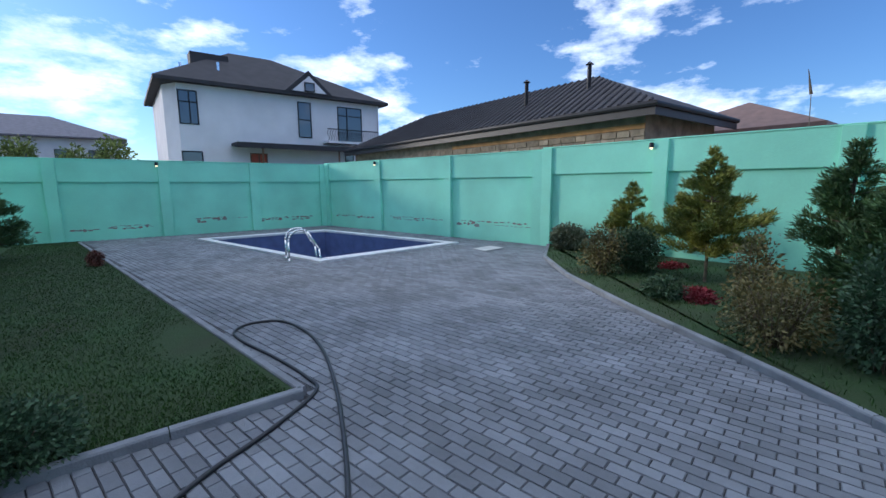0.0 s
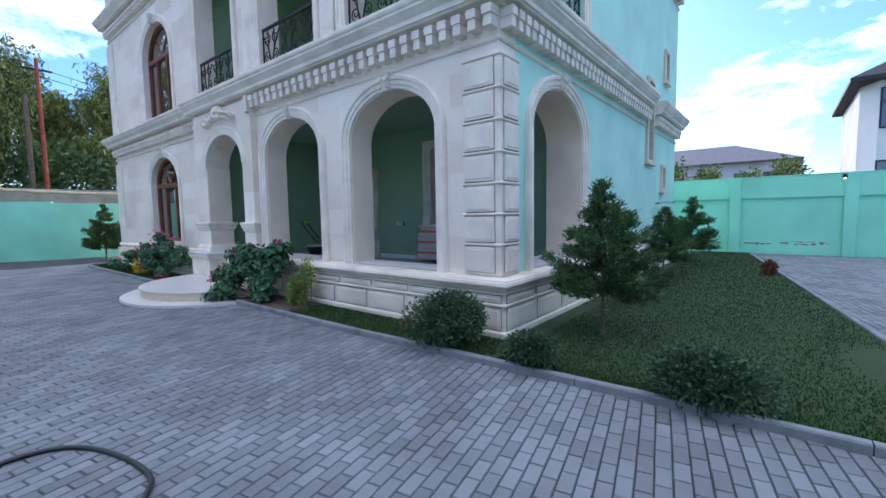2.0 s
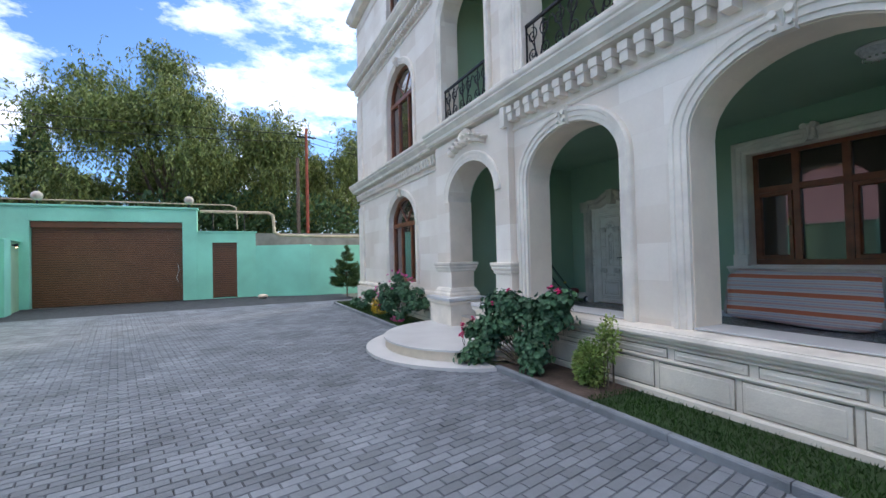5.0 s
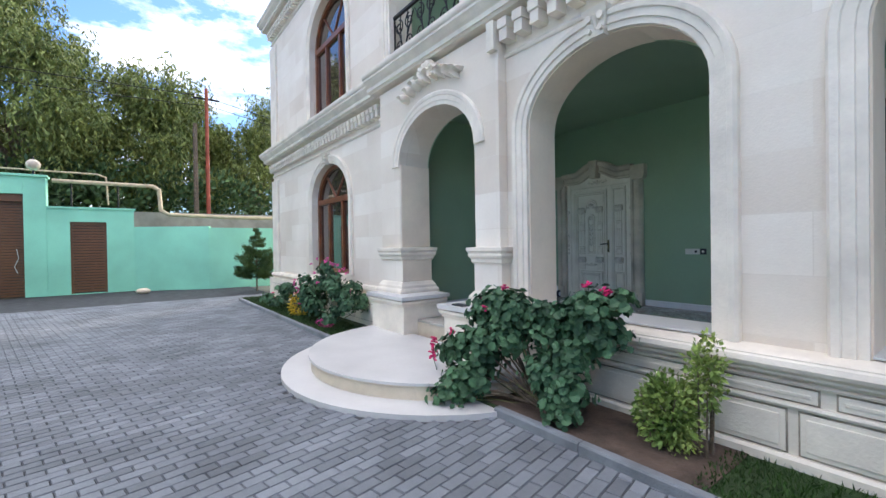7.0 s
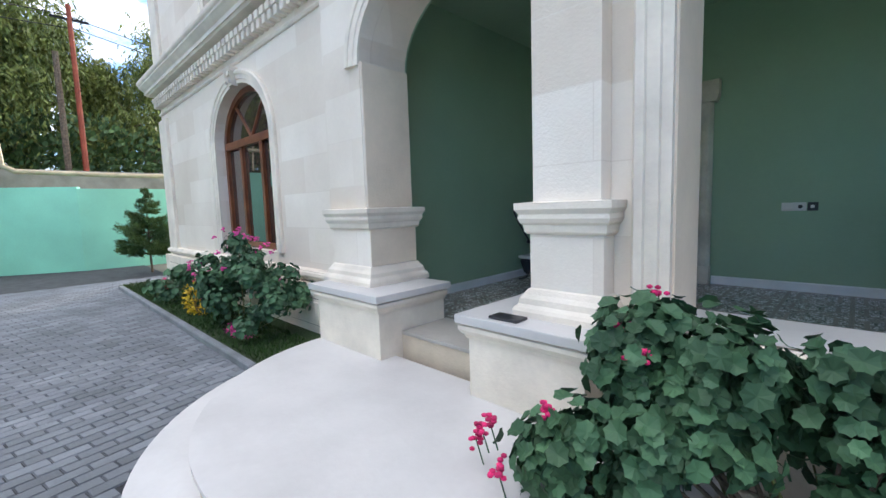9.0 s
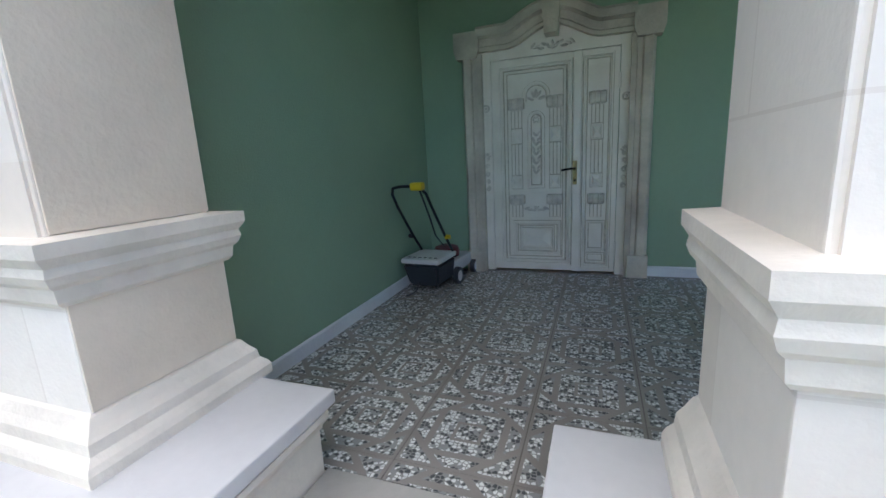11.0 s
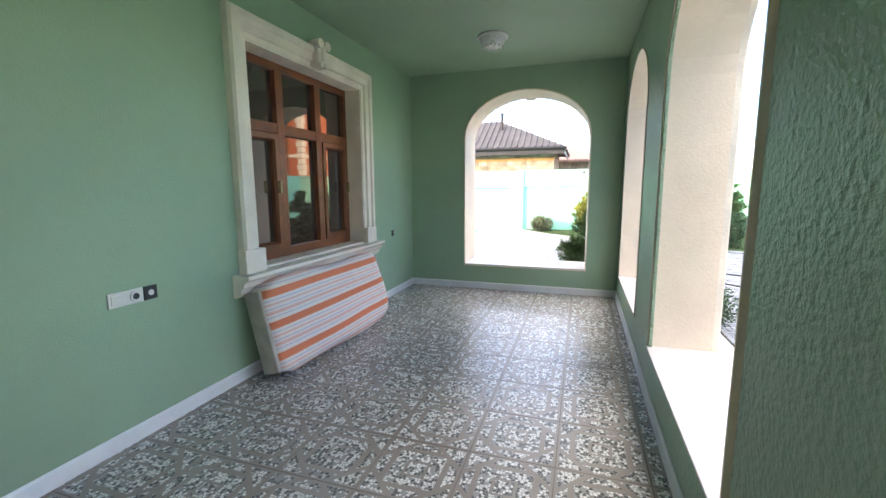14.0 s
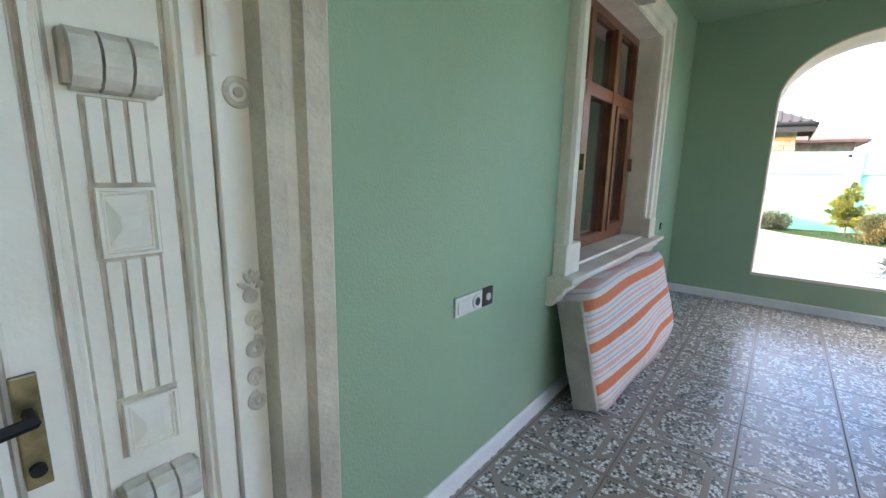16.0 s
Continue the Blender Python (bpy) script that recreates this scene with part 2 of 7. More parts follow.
def thing(name, label, category, at=(0, 0, 0), group="", rz=0):
    ob = new(name)
    ob.matrix_basis = pose(*at, 0, 0, rz)
    return tagged(ob, label, category, group)


def setting(name, bm, material, label="", category="", smooth=False):
    ob = part(name, bm, material, None, "", smooth)
    return tagged(ob, label, category, kind="structure")


def empty_setting(name, label, category):
    return tagged(new(name), label, category, kind="structure")


def box(x0, y0, z0, x1, y1, z1, bevel=0.0, bm=None):
    bm = bm or bmesh.new()
    m = Matrix.Translation(((x0 + x1) / 2, (y0 + y1) / 2, (z0 + z1) / 2)) @ Matrix.Diagonal((abs(x1 - x0), abs(y1 - y0), abs(z1 - z0), 1))
    made = bmesh.ops.create_cube(bm, size=1, matrix=m)["verts"]
    if bevel:
        es = list({e for v in made for e in v.link_edges})
        bmesh.ops.bevel(bm, geom=es, offset=bevel, segments=2, affect="EDGES", profile=0.6)
    return bm


def turn(bm, m):
    bmesh.ops.transform(bm, matrix=m, verts=bm.verts)
    return bm


def rod(a, b, r, r2=None, seg=10, bm=None):
    bm = bm or bmesh.new()
    a, b = Vector(a), Vector(b)
    m = Matrix.Translation((a + b) / 2) @ (b - a).to_track_quat("Z", "Y").to_matrix().to_4x4()
    bmesh.ops.create_cone(bm, cap_ends=True, segments=seg, radius1=r, radius2=r if r2 is None else r2, depth=(b - a).length, matrix=m)
    return bm


def ball(c, r, bm=None, sub=2, squash=(1, 1, 1)):
    bm = bm or bmesh.new()
    bmesh.ops.create_icosphere(bm, subdivisions=sub, radius=r, matrix=Matrix.Translation(c) @ Matrix.Diagonal((*squash, 1)))
    return bm


def lathe(profile, seg=24, at=(0, 0, 0), bm=None):
    bm = bm or bmesh.new()
    rings = []
    for r, z in profile:
        rings.append([bm.verts.new((at[0] + r * math.cos(2 * math.pi * k / seg), at[1] + r * math.sin(2 * math.pi * k / seg), at[2] + z)) for k in range(seg)])
    for a, b in zip(rings, rings[1:]):
        for k in range(seg):
            bm.faces.new((a[k], a[(k + 1) % seg], b[(k + 1) % seg], b[k]))
    bm.faces.new(rings[0][::-1])
    bm.faces.new(rings[-1])
    return bm


def sweep(path, profile, up=(0, 0, 1), closed=False, bm=None, caps=True):
    """A profile of (sideways, up) points drawn along a path with mitred corners; sideways is to the right of the way."""
    bm = bm or bmesh.new()
    up = Vector(up).normalized()
    p = [Vector(q) for q in path]
    rings, n = [], len(p)
    for i in range(n):
        a = p[i] - p[i - 1] if (i > 0 or closed) else p[1] - p[0]
        b = p[(i + 1) % n] - p[i] if (i < n - 1 or closed) else p[-1] - p[-2]
        na, nb = a.normalized().cross(up), b.normalized().cross(up)
        mid = (na + nb)
        mid = mid / max(0.2, mid.dot(na)) if mid.length > 1e-6 else na
        rings.append([bm.verts.new(p[i] + mid * s + up * h) for s, h in profile])
    k = len(profile)
    for i in range(n if closed else n - 1):
        a, b = rings[i], rings[(i + 1) % n]
        for j in range(k):
            bm.faces.new((a[j], a[(j + 1) % k], b[(j + 1) % k], b[j]))
    if caps and not closed:
        bm.faces.new(rings[0])
        bm.faces.new(rings[-1][::-1])
    return bm


def arch_points(cx, half, spring, rise, n=18):
    """The edge of a round-headed opening from its left springing over the top to the right one, as (x, z)."""
    return [(cx - half * math.cos(math.pi * i / n), spring + rise * math.sin(math.pi * i / n)) for i in range(n + 1)]


def arch_hole(cx, half, bottom, spring, rise):
    return [(cx - half, bottom), *arch_points(cx, half, spring, rise), (cx + half, bottom)]


def rect_hole(x0, x1, z0, z1):
    return [(x0, z0), (x0, z1), (x1, z1), (x1, z0)]


def pierced(outline, holes, thick, m):
    """A wall slab in x and z with holes right through it; it lies from y = 0 to y = thick, placed by m."""
    bm = bmesh.new()
    edges = []
    for loop in (outline, *holes):
        vs = [bm.verts.new((x, 0, z)) for x, z in loop]
        edges += [bm.edges.new((vs[i], vs[(i + 1) % len(vs)])) for i in range(len(vs))]
    bmesh.ops.triangle_fill(bm, use_beauty=True, edges=edges, normal=(0, -1, 0))
    made = bmesh.ops.extrude_face_region(bm, geom=bm.faces[:])["geom"]
    bmesh.ops.translate(bm, verts=[v for v in made if isinstance(v, bmesh.types.BMVert)], vec=(0, thick, 0))
    return turn(bm, m)


def prism(poly, z0, z1, bm=None):
    bm = bm or bmesh.new()
    lo, hi = [bm.verts.new((x, y, z0)) for x, y in poly], [bm.verts.new((x, y, z1)) for x, y in poly]
    bm.faces.new(lo[::-1])
    bm.faces.new(hi)
    for i in range(len(poly)):
        j = (i + 1) % len(poly)
        bm.faces.new((lo[i], lo[j], hi[j], hi[i]))
    return bm


def soup(verts, faces, name):
    me = bpy.data.meshes.new(name)
    me.from_pydata([tuple(v) for v in verts], [], faces)
    me.update()
    return me

# ---- ground, lawns, kerbs ----
FRONT, SIDE = 4.45, -2.55              # planes of the front and the side facade
FLOOR, CEIL = 0.415, 3.71               # porch
POOL_Q = [(4.05, 9.6), (8.55, 10.05), (6.9, 16.45), (2.45, 16.35)]


def inset(q, d):
    c = Vector((sum(p[0] for p in q) / 4, sum(p[1] for p in q) / 4))
    return [tuple(Vector(p) + (c - Vector(p)).normalized() * d * 1.35) for p in q]


bm = bmesh.new()
edges = []
for loop in ([(-900, -900), (900, -900), (900, 900), (-900, 900)], inset(POOL_Q, 0.1)):
    vs = [bm.verts.new((x, y, -0.03)) for x, y in loop]
    edges += [bm.edges.new((vs[i], vs[(i + 1) % 4])) for i in range(4)]
bmesh.ops.triangle_fill(bm, use_beauty=True, edges=edges, normal=(0, 0, 1))
setting("ground", bm, FAR, "dusty flat ground that reaches the horizon", "ground")

pav_poly = [(-24.0, -7.0), (11.3, -1.15), (10.2, 8.3), (7.8, 18.4), (-7, 18.4), (-7, 4.4), (-24.0, 4.8)]
bm = bmesh.new()
edges = []
for loop in (pav_poly, inset(POOL_Q, 0.12)):
    vs = [bm.verts.new((x, y, -0.012)) for x, y in loop]
    edges += [bm.edges.new((vs[i], vs[(i + 1) % len(vs)])) for i in range(len(vs))]
bmesh.ops.triangle_fill(bm, use_beauty=True, edges=edges, normal=(0, 0, 1))
pavement = setting("pavement", bm, JOINT, "grey rectangular concrete block paving of the courtyard", "pavement")

setting("lawn_ground", prism([(-18.3, 3.51), (-4.1, 3.51), (1.6, 3.68), (-0.62, 18.0), (-18.3, 18.0)], -0.02, 0.05), GRASS_SOIL, "lawn of short green grass beside the house", "lawn")
RB = [(2.2, -1.9), (2.9, -0.75), (3.9, -0.35), (4.4, 0.1), (4.78, 0.65), (5.31, 1.64), (6.14, 3.31), (7.23, 5.16), (8.5, 6.75), (10.02, 7.88), (10.45, 8.2)]
setting("bed_ground", prism([*RB, (10.25, 8.2), (11.3, -1.1), (2.4, -2.55)], -0.02, 0.06), GRASS_SOIL, "grassed planting bed along the boundary wall", "planting bed")


def kerb(name, pts, label):
    k = empty_setting(name, label, "kerb")
    for a, b in zip(pts, pts[1:]):
        a, b = Vector((*a, 0)), Vector((*b, 0))
        n = max(1, round((b - a).length / 0.95))
        for i in range(n):
            p, q = a.lerp(b, i / n), a.lerp(b, (i + 1) / n)
            d = (q - p).normalized() * 0.004
            part("kerb_stone", sweep([p + d, q - d], [(-0.04, -0.02), (-0.04, 0.062), (-0.03, 0.075), (0.03, 0.075), (0.04, 0.062), (0.04, -0.02)]), KERB, k)
    return k


kerb("kerb_front", [(-18.0, 3.50), (-11.2, 3.50)], "grey concrete kerb stones edging the flower strip")
kerb("kerb_lawn", [(-7.55, 3.51), (-4.1, 3.50), (1.62, 3.67), (-0.62, 17.6)], "grey concrete kerb stones edging the lawn")
kerb("kerb_bed", RB, "curved grey concrete kerb edging the planting bed")

# ---- pool ----
pi_, po_ = inset(POOL_Q, 0.32), POOL_Q
pool = empty_setting("pool", "empty swimming pool lined with blue mosaic, white coping", "pool")
bm = bmesh.new()
hi, lo = [bm.verts.new((x, y, 0.03)) for x, y in inset(POOL_Q, 0.3)], [bm.verts.new((x, y, -1.6)) for x, y in inset(POOL_Q, 0.3)]
for i in range(4):
    bm.faces.new((hi[i], hi[(i + 1) % 4], lo[(i + 1) % 4], lo[i]))
bm.faces.new(lo)
part("basin", bm, POOL, pool, "blue mosaic basin")
bm = bmesh.new()
for za, zb in ((-0.02, 0.045),):
    o = [bm.verts.new((x, y, zb)) for x, y in po_]
    i_ = [bm.verts.new((x, y, zb)) for x, y in pi_]
    o2 = [bm.verts.new((x, y, za)) for x, y in po_]
    i2 = [bm.verts.new((x, y, za)) for x, y in pi_]
    for a in range(4):
        b = (a + 1) % 4
        bm.faces.new((o[a], o[b], i_[b], i_[a]))
        bm.faces.new((o2[a], o2[b], o[b], o[a]))
        bm.faces.new((i2[a], i2[b], i_[b], i_[a]))
part("coping", bm, COPING, pool, "white stone coping")


# ---- boundary walls ----
def yard_wall(name, a, b, h, bays, label, thick=0.22, band=0.72, flip=1, start=0.0, half=0.16, field=None):
    """A rendered wall with flat piers, a plain top band and a sunk panel in each bay."""
    w = empty_setting(name, label, "wall")
    a, b = Vector((*a, 0)), Vector((*b, 0))
    d = (b - a).normalized()
    nrm = Vector((-d.y, d.x, 0)) * flip            # towards the yard
    L = (b - a).length
    m = Matrix(((d.x, nrm.x, 0, a.x), (d.y, nrm.y, 0, a.y), (0, 0, 1, 0), (0, 0, 0, 1)))
    part("wall_core", turn(box(0, -thick, -0.1, L, 0, h), m), field or YARD, w)
    part("top_band", turn(box(0, 0, h - band, L, 0.06, h - 0.003, 0.006), m), YARD, w)
    part("coping", turn(box(0, -thick - 0.015, h, L, 0.075, h + 0.03, 0.008), m), YARD, w)
    step = L / bays
    for i in range(bays + 1):
        x = min(max(i * step + start, half), L - half)
        part("pier", turn(box(x - half, 0.0, -0.05, x + half, 0.12, h - 0.006, 0.01), m), YARD, w)
    return w, m, step


NE, KINK, SE = (7.85, 18.45), (10.25, 8.3), (11.35, -1.15)
wall_north, mN, stepN = yard_wall("wall_north", NE, (-7.2, 18.45), 2.65, 5, "mint-painted rendered boundary wall with peeling paint", flip=1)
wall_east, mE, stepE = yard_wall("wall_east", KINK, NE, 2.70, 3, "mint-painted rendered boundary wall with peeling paint", flip=1)
wall_east_2, mE2, stepE2 = yard_wall("wall_east_2", SE, KINK, 2.75, 3, "mint-painted rendered boundary wall behind the planting bed", flip=1)
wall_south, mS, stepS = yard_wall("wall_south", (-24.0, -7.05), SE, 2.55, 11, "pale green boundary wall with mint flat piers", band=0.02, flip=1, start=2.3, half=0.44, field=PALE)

# ---- gate wall ----
GX = -24.0
gate = empty_setting("gate_portal", "mint-painted rendered portal round the garage shutter", "portal")
part("post", box(GX - 0.5, -7.6, 0, GX + 0.02, -6.75, 3.95, 0.01), YARD, gate)
part("post", box(GX - 0.5, -1.75, 0, GX + 0.02, -1.2, 3.95, 0.01), YARD, gate)
part("lintel", box(GX - 0.5, -6.75, 3.38, GX + 0.018, -1.75, 3.95, 0.01), YARD, gate)
part("cap", box(GX - 0.56, -7.62, 3.953, GX + 0.08, -1.15, 4.03, 0.01), YARD, gate)
shut = tagged(new("garage_shutter"), "closed brown metal roller shutter of the garage", "shutter")
shut.location = (GX - 0.2, 0, 0)
nsl = 34
slat_mesh = None
for i in range(nsl):
    if slat_mesh is None:
        o = part("slat", box(-0.012, -6.74, 0.009, 0.022, -1.76, 3.1 / nsl - 0.009, 0.010), SHUTTER, shut)
        slat_mesh = o.data
    else:
        o = part("slat", slat_mesh, SHUTTER, shut)
    o.location = (0, 0, 0.02 + i * 3.1 / nsl)
part("shutter_box", box(-0.08, -6.74, 3.125, 0.14, -1.76, 3.375, 0.02), SHUTTER, shut, "brown metal shutter box")
# black sheet puts the shade of the slat gaps into colour
part("backing", box(-0.05, -6.74, 0.01, -0.004, -1.76, 3.12), IRON, shut, "black sheet standing for shade between the shutter slats")
part("pull_cord", sweep([(0.06, -1.95, 1.6), (0.06, -1.9, 1.3), (0.06, -2.0, 1.0), (0.06, -1.93, 0.8)], [(0.008, 0), (0, 0.008), (-0.008, 0), (0, -0.008)], up=(1, 0, 0)), SKIRT, shut, "pale pull cord")

# wall with the small door, and the bent run of wall up to the house
wall_west = empty_setting("wall_west", "mint-painted rendered wall beside the gate", "wall")
part("wall_piece", pierced([(-1.2, 0), (-1.2, 2.95), (1.15, 2.95), (1.15, 0)], [rect_hole(-0.62, 0.36, 0.02, 2.5)], 0.3, Matrix(((0, -1, 0, GX + 0.0), (1, 0, 0, 0), (0, 0, 1, 0), (0, 0, 0, 1)))), YARD, wall_west)
for p, q, h in (((GX, 1.15), (GX + 1.15, 3.4), 2.35), ((GX + 1.15, 3.4), (GX + 1.3, 9.5), 2.3)):
    p, q = Vector((*p, 0)), Vector((*q, 0))
    part("wall_piece", sweep([p, q], [(0, -0.05), (0, h), (-0.22, h), (-0.22, -0.05)]), YARD, wall_west)
part("coping", sweep([(GX - 0.02, -1.2, 2.95), (GX - 0.02, 1.2, 2.95)], [(0.06, 0.003), (0.06, 0.06), (-0.3, 0.06), (-0.3, 0.003)]), YARD, wall_west)
back_w = setting("wall_neighbour", box(GX - 1.6, -8, 0, GX - 1.3, 12, 3.0), mat("grey_block_wall", (0.33, 0.30, 0.26), 0.9, var=0.15, scale=2), "plain grey block wall behind the gate wall", "wall")

sdoor = tagged(new("side_door"), "closed brown slatted metal side door", "door")
sdoor.location = (GX - 0.12, 0, 0)
me = None
for i in range(25):
    if me is None:
        o = part("slat", box(-0.01, -0.55, 0.010, 0.020, 0.28, 0.086, 0.009), SHUTTER, sdoor)
        me = o.data
    else:
        o = part("slat", me, SHUTTER, sdoor)
    o.location.z = 0.06 + i * 0.096
for y0, y1 in ((-0.62, -0.55), (0.28, 0.36)):
    part("door_frame", box(-0.04, y0, 0.02, 0.03, y1, 2.5, 0.004), SHUTTER, sdoor)
# black here too, as painted shade in the gaps of the door slats
part("backing", box(-0.03, -0.55, 0.03, -0.004, 0.28, 2.45), IRON, sdoor, "black sheet standing for shade between the door slats")
part("door_frame", box(-0.04, -0.55, 2.44, 0.03, 0.28, 2.5, 0.004), SHUTTER, sdoor)

# ---- house shell ----
A3, A4, A2, HALF, HALF2 = -7.08, -4.44, -9.60, 0.90, 0.88
A2U = -9.98                             # the loggia opening above the entrance
BAY = FRONT - 0.13                      # face of the entrance bay, proud of the front
SPRING, RISE, SILL = 2.74, 0.66, 0.775
TOP = 8.3
arches = [arch_hole(A3, HALF, SILL, SPRING, RISE), arch_hole(A4, HALF, SILL, SPRING, RISE), arch_hole(A2, HALF2, 0.02, SPRING, RISE)]
upper = [arch_hole(c, HALF, 4.38, 6.7, RISE) for c in (A3, A4, A2U)]
shell = setting("wall_front", pierced([(-11.3, -0.1), (-11.3, TOP), (SIDE, TOP), (SIDE, -0.1)], arches + upper, 0.4, Matrix.Translation((0, FRONT, 0))), STONE, "front wall faced with pale limestone slabs and arches", "wall")
bay_edge = [(-11.06, 0.72), (-11.06, 3.98), (-8.30, 3.98), (-8.30, 0.72), *reversed(arch_hole(A2, HALF2, 0.72, SPRING, RISE))]
setting("wall_entrance_bay", pierced(bay_edge, [], FRONT - BAY - 0.003, Matrix.Translation((0, BAY, 0))), STONE, "slightly projecting limestone bay round the entrance arch", "wall")
W1, W1H = -13.95, 1.05
wing = setting("wall_front_wing", pierced([(-18.3, -0.1), (-18.3, TOP + 2.6), (-11.3, TOP + 2.6), (-11.3, -0.1)], [arch_hole(W1, W1H, 0.92, 2.55, 0.8), arch_hole(W1, W1H, 4.55, 6.2, 0.9), rect_hole(W1 - 0.9, W1 + 0.9, 8.75, 10.3)], 0.4, Matrix.Translation((0, FRONT + 0.12, 0))), STONE, "front wing wall faced with pale limestone slabs", "wall")
A5, A5H = 6.22, 0.92
mSide = Matrix(((0, -1, 0, SIDE), (1, 0, 0, 0), (0, 0, 1, 0), (0, 0, 0, 1)))
side = setting("wall_side", pierced([(FRONT + 0.402, -0.1), (FRONT + 0.402, TOP), (15.0, TOP), (15.0, -0.1)], [arch_hole(A5, A5H, SILL, SPRING, RISE), arch_hole(A5, A5H, 4.5, 6.7, RISE), rect_hole(11.45, 11.95, 2.85, 4.75), rect_hole(13.25, 13.6, 5.2, 5.9), rect_hole(13.1, 13.4, 2.2, 2.75)], 0.5, mSide), MINT, "side wall in pale mint render", "wall")
setting("wall_house_west", box(-18.3, 4.9, 0, -17.9, 15, TOP + 2.6), STONE, "side wall of the house in pale stone", "wall")
setting("wall_house_north", box(-18.3, 14.7, 0, SIDE - 0.5, 15, TOP), MINT, "rear wall of the house in mint render", "wall")
setting("roof_house", box(-11.2, 4.95, TOP - 0.05, SIDE - 0.1, 14.9, TOP + 0.1), ROOF, "flat dark roof of the house", "roof")
setting("roof_wing", box(-18.1, 4.98, TOP + 2.45, -11.4, 14.9, TOP + 2.6), ROOF, "flat dark roof of the wing", "roof")
setting("ceiling_upper", box(-18.2, 4.86, 7.6, SIDE - 0.5, 14.7, 7.7), GREEN, "green ceiling of the upper loggia", "ceiling")

# porch
PW, PE, PB = -10.80, -3.18, 8.02
setting("porch_slab", box(PW - 0.3, 4.33, -0.1, PE + 0.2, PB + 0.3, FLOOR - 0.02), STONE_WARM, "stone slab under the porch floor", "floor")
setting("ceiling", box(PW - 0.2, 4.855, CEIL, PE + 0.2, PB + 0.2, CEIL + 0.3), GREEN, "smooth sage green porch ceiling", "ceiling")
DOOR_X0, DOOR_X1, DOOR_T = -10.17, -8.745, 2.67
WIN_X0, WIN_X1, WIN_B, WIN_T = -6.69, -4.83, 1.32, 3.18
setting("wall_porch_back", pierced([(PW - 0.2, 0.3), (PW - 0.2, CEIL), (PE + 0.2, CEIL), (PE + 0.2, 0.3)], [rect_hole(DOOR_X0, DOOR_X1, FLOOR - 0.05, DOOR_T), rect_hole(WIN_X0, WIN_X1, WIN_B, WIN_T)], 0.4, Matrix.Translation((0, PB, 0))), GREEN, "sage green painted porch wall", "wall")
setting("wall_porch_west", box(PW - 0.25, 4.855, 0.3, PW, PB, CEIL), GREEN, "sage green painted porch wall", "wall")
# inner faces of the arcade, painted
setting("wall_porch_south", pierced([(PW, FLOOR - 0.03), (PW, CEIL), (PE, CEIL), (PE, FLOOR - 0.03)], [arch_hole(A3 - 0.05, HALF, SILL, SPRING, RISE), arch_hole(A4, HALF, SILL, SPRING, RISE), arch_hole(A2, HALF2, 0.385, SPRING, RISE)], 0.02, Matrix.Translation((0, FRONT + 0.403, 0))), ROUGH_GREEN, "sage green inner face of the arcade wall", "wall")
mPE = Matrix(((0, -1, 0, PE + 0.203), (1, 0, 0, 0), (0, 0, 1, 0), (0, 0, 0, 1)))
setting("wall_porch_east", pierced([(FRONT + 0.43, FLOOR - 0.03), (FRONT + 0.43, CEIL), (PB, CEIL), (PB, FLOOR - 0.03)], [arch_hole(A5, A5H, SILL, SPRING, RISE)], 0.2, mPE), GREEN, "sage green porch end wall with an arched opening", "wall")
setting("wall_room_dark", box(-10.9, PB + 2.0, 0, -3.2, PB + 2.1, CEIL), GREEN, "plain inner wall behind the porch window", "wall")
setting("floor_upper", box(-18.0, 4.86, 4.02, SIDE - 0.51, 14.6, 4.3), STONE_WARM, "stone floor of the upper loggia", "floor")
setting("wall_upper_back", box(-11.2, 7.6, 4.3, -3.0, 7.8, 7.6), GREEN, "dark green back wall of the upper loggia", "wall")
setting("wall_upper_west", box(-11.29, 4.87, 4.3, -11.1, 7.6, 7.6), GREEN, "green end wall of the upper loggia", "wall")


ln = empty_setting("arch_lining", "smooth pale stone lining of the arched openings", "lining")
pl_ = arch_hole(A5, A5H - 0.001, SILL, SPRING, RISE)
xm = (PE + SIDE) / 2
part("reveal", sweep([(xm, y, z) for y, z in pl_], [(-0.002, -(SIDE - PE) / 2 - 0.004), (0.014, -(SIDE - PE) / 2 - 0.004), (0.014, (SIDE - PE) / 2 + 0.004), (-0.002, (SIDE - PE) / 2 + 0.004)], (1, 0, 0), closed=True), REVEAL, ln)
part("sill_slab", box(PE - 0.012, A5 - A5H + 0.014, SILL + 0.0145, SIDE + 0.02, A5 + A5H - 0.014, SILL + 0.03, 0.004), MARBLE, ln, "pale marble sill")
for c in (A3, A4):
    pa = arch_hole(c, HALF - 0.001, SILL, SPRING, RISE)
    part("reveal", sweep([(x, FRONT + 0.21, z) for x, z in pa], [(-0.002, -0.222), (0.012, -0.222), (0.012, 0.205), (-0.002, 0.205)], (0, -1, 0), closed=True), REVEAL, ln)
    part("sill_slab", box(c - HALF + 0.012, FRONT - 0.03, SILL + 0.0125, c + HALF - 0.012, FRONT + 0.44, SILL + 0.028, 0.004), MARBLE, ln, "pale marble sill")

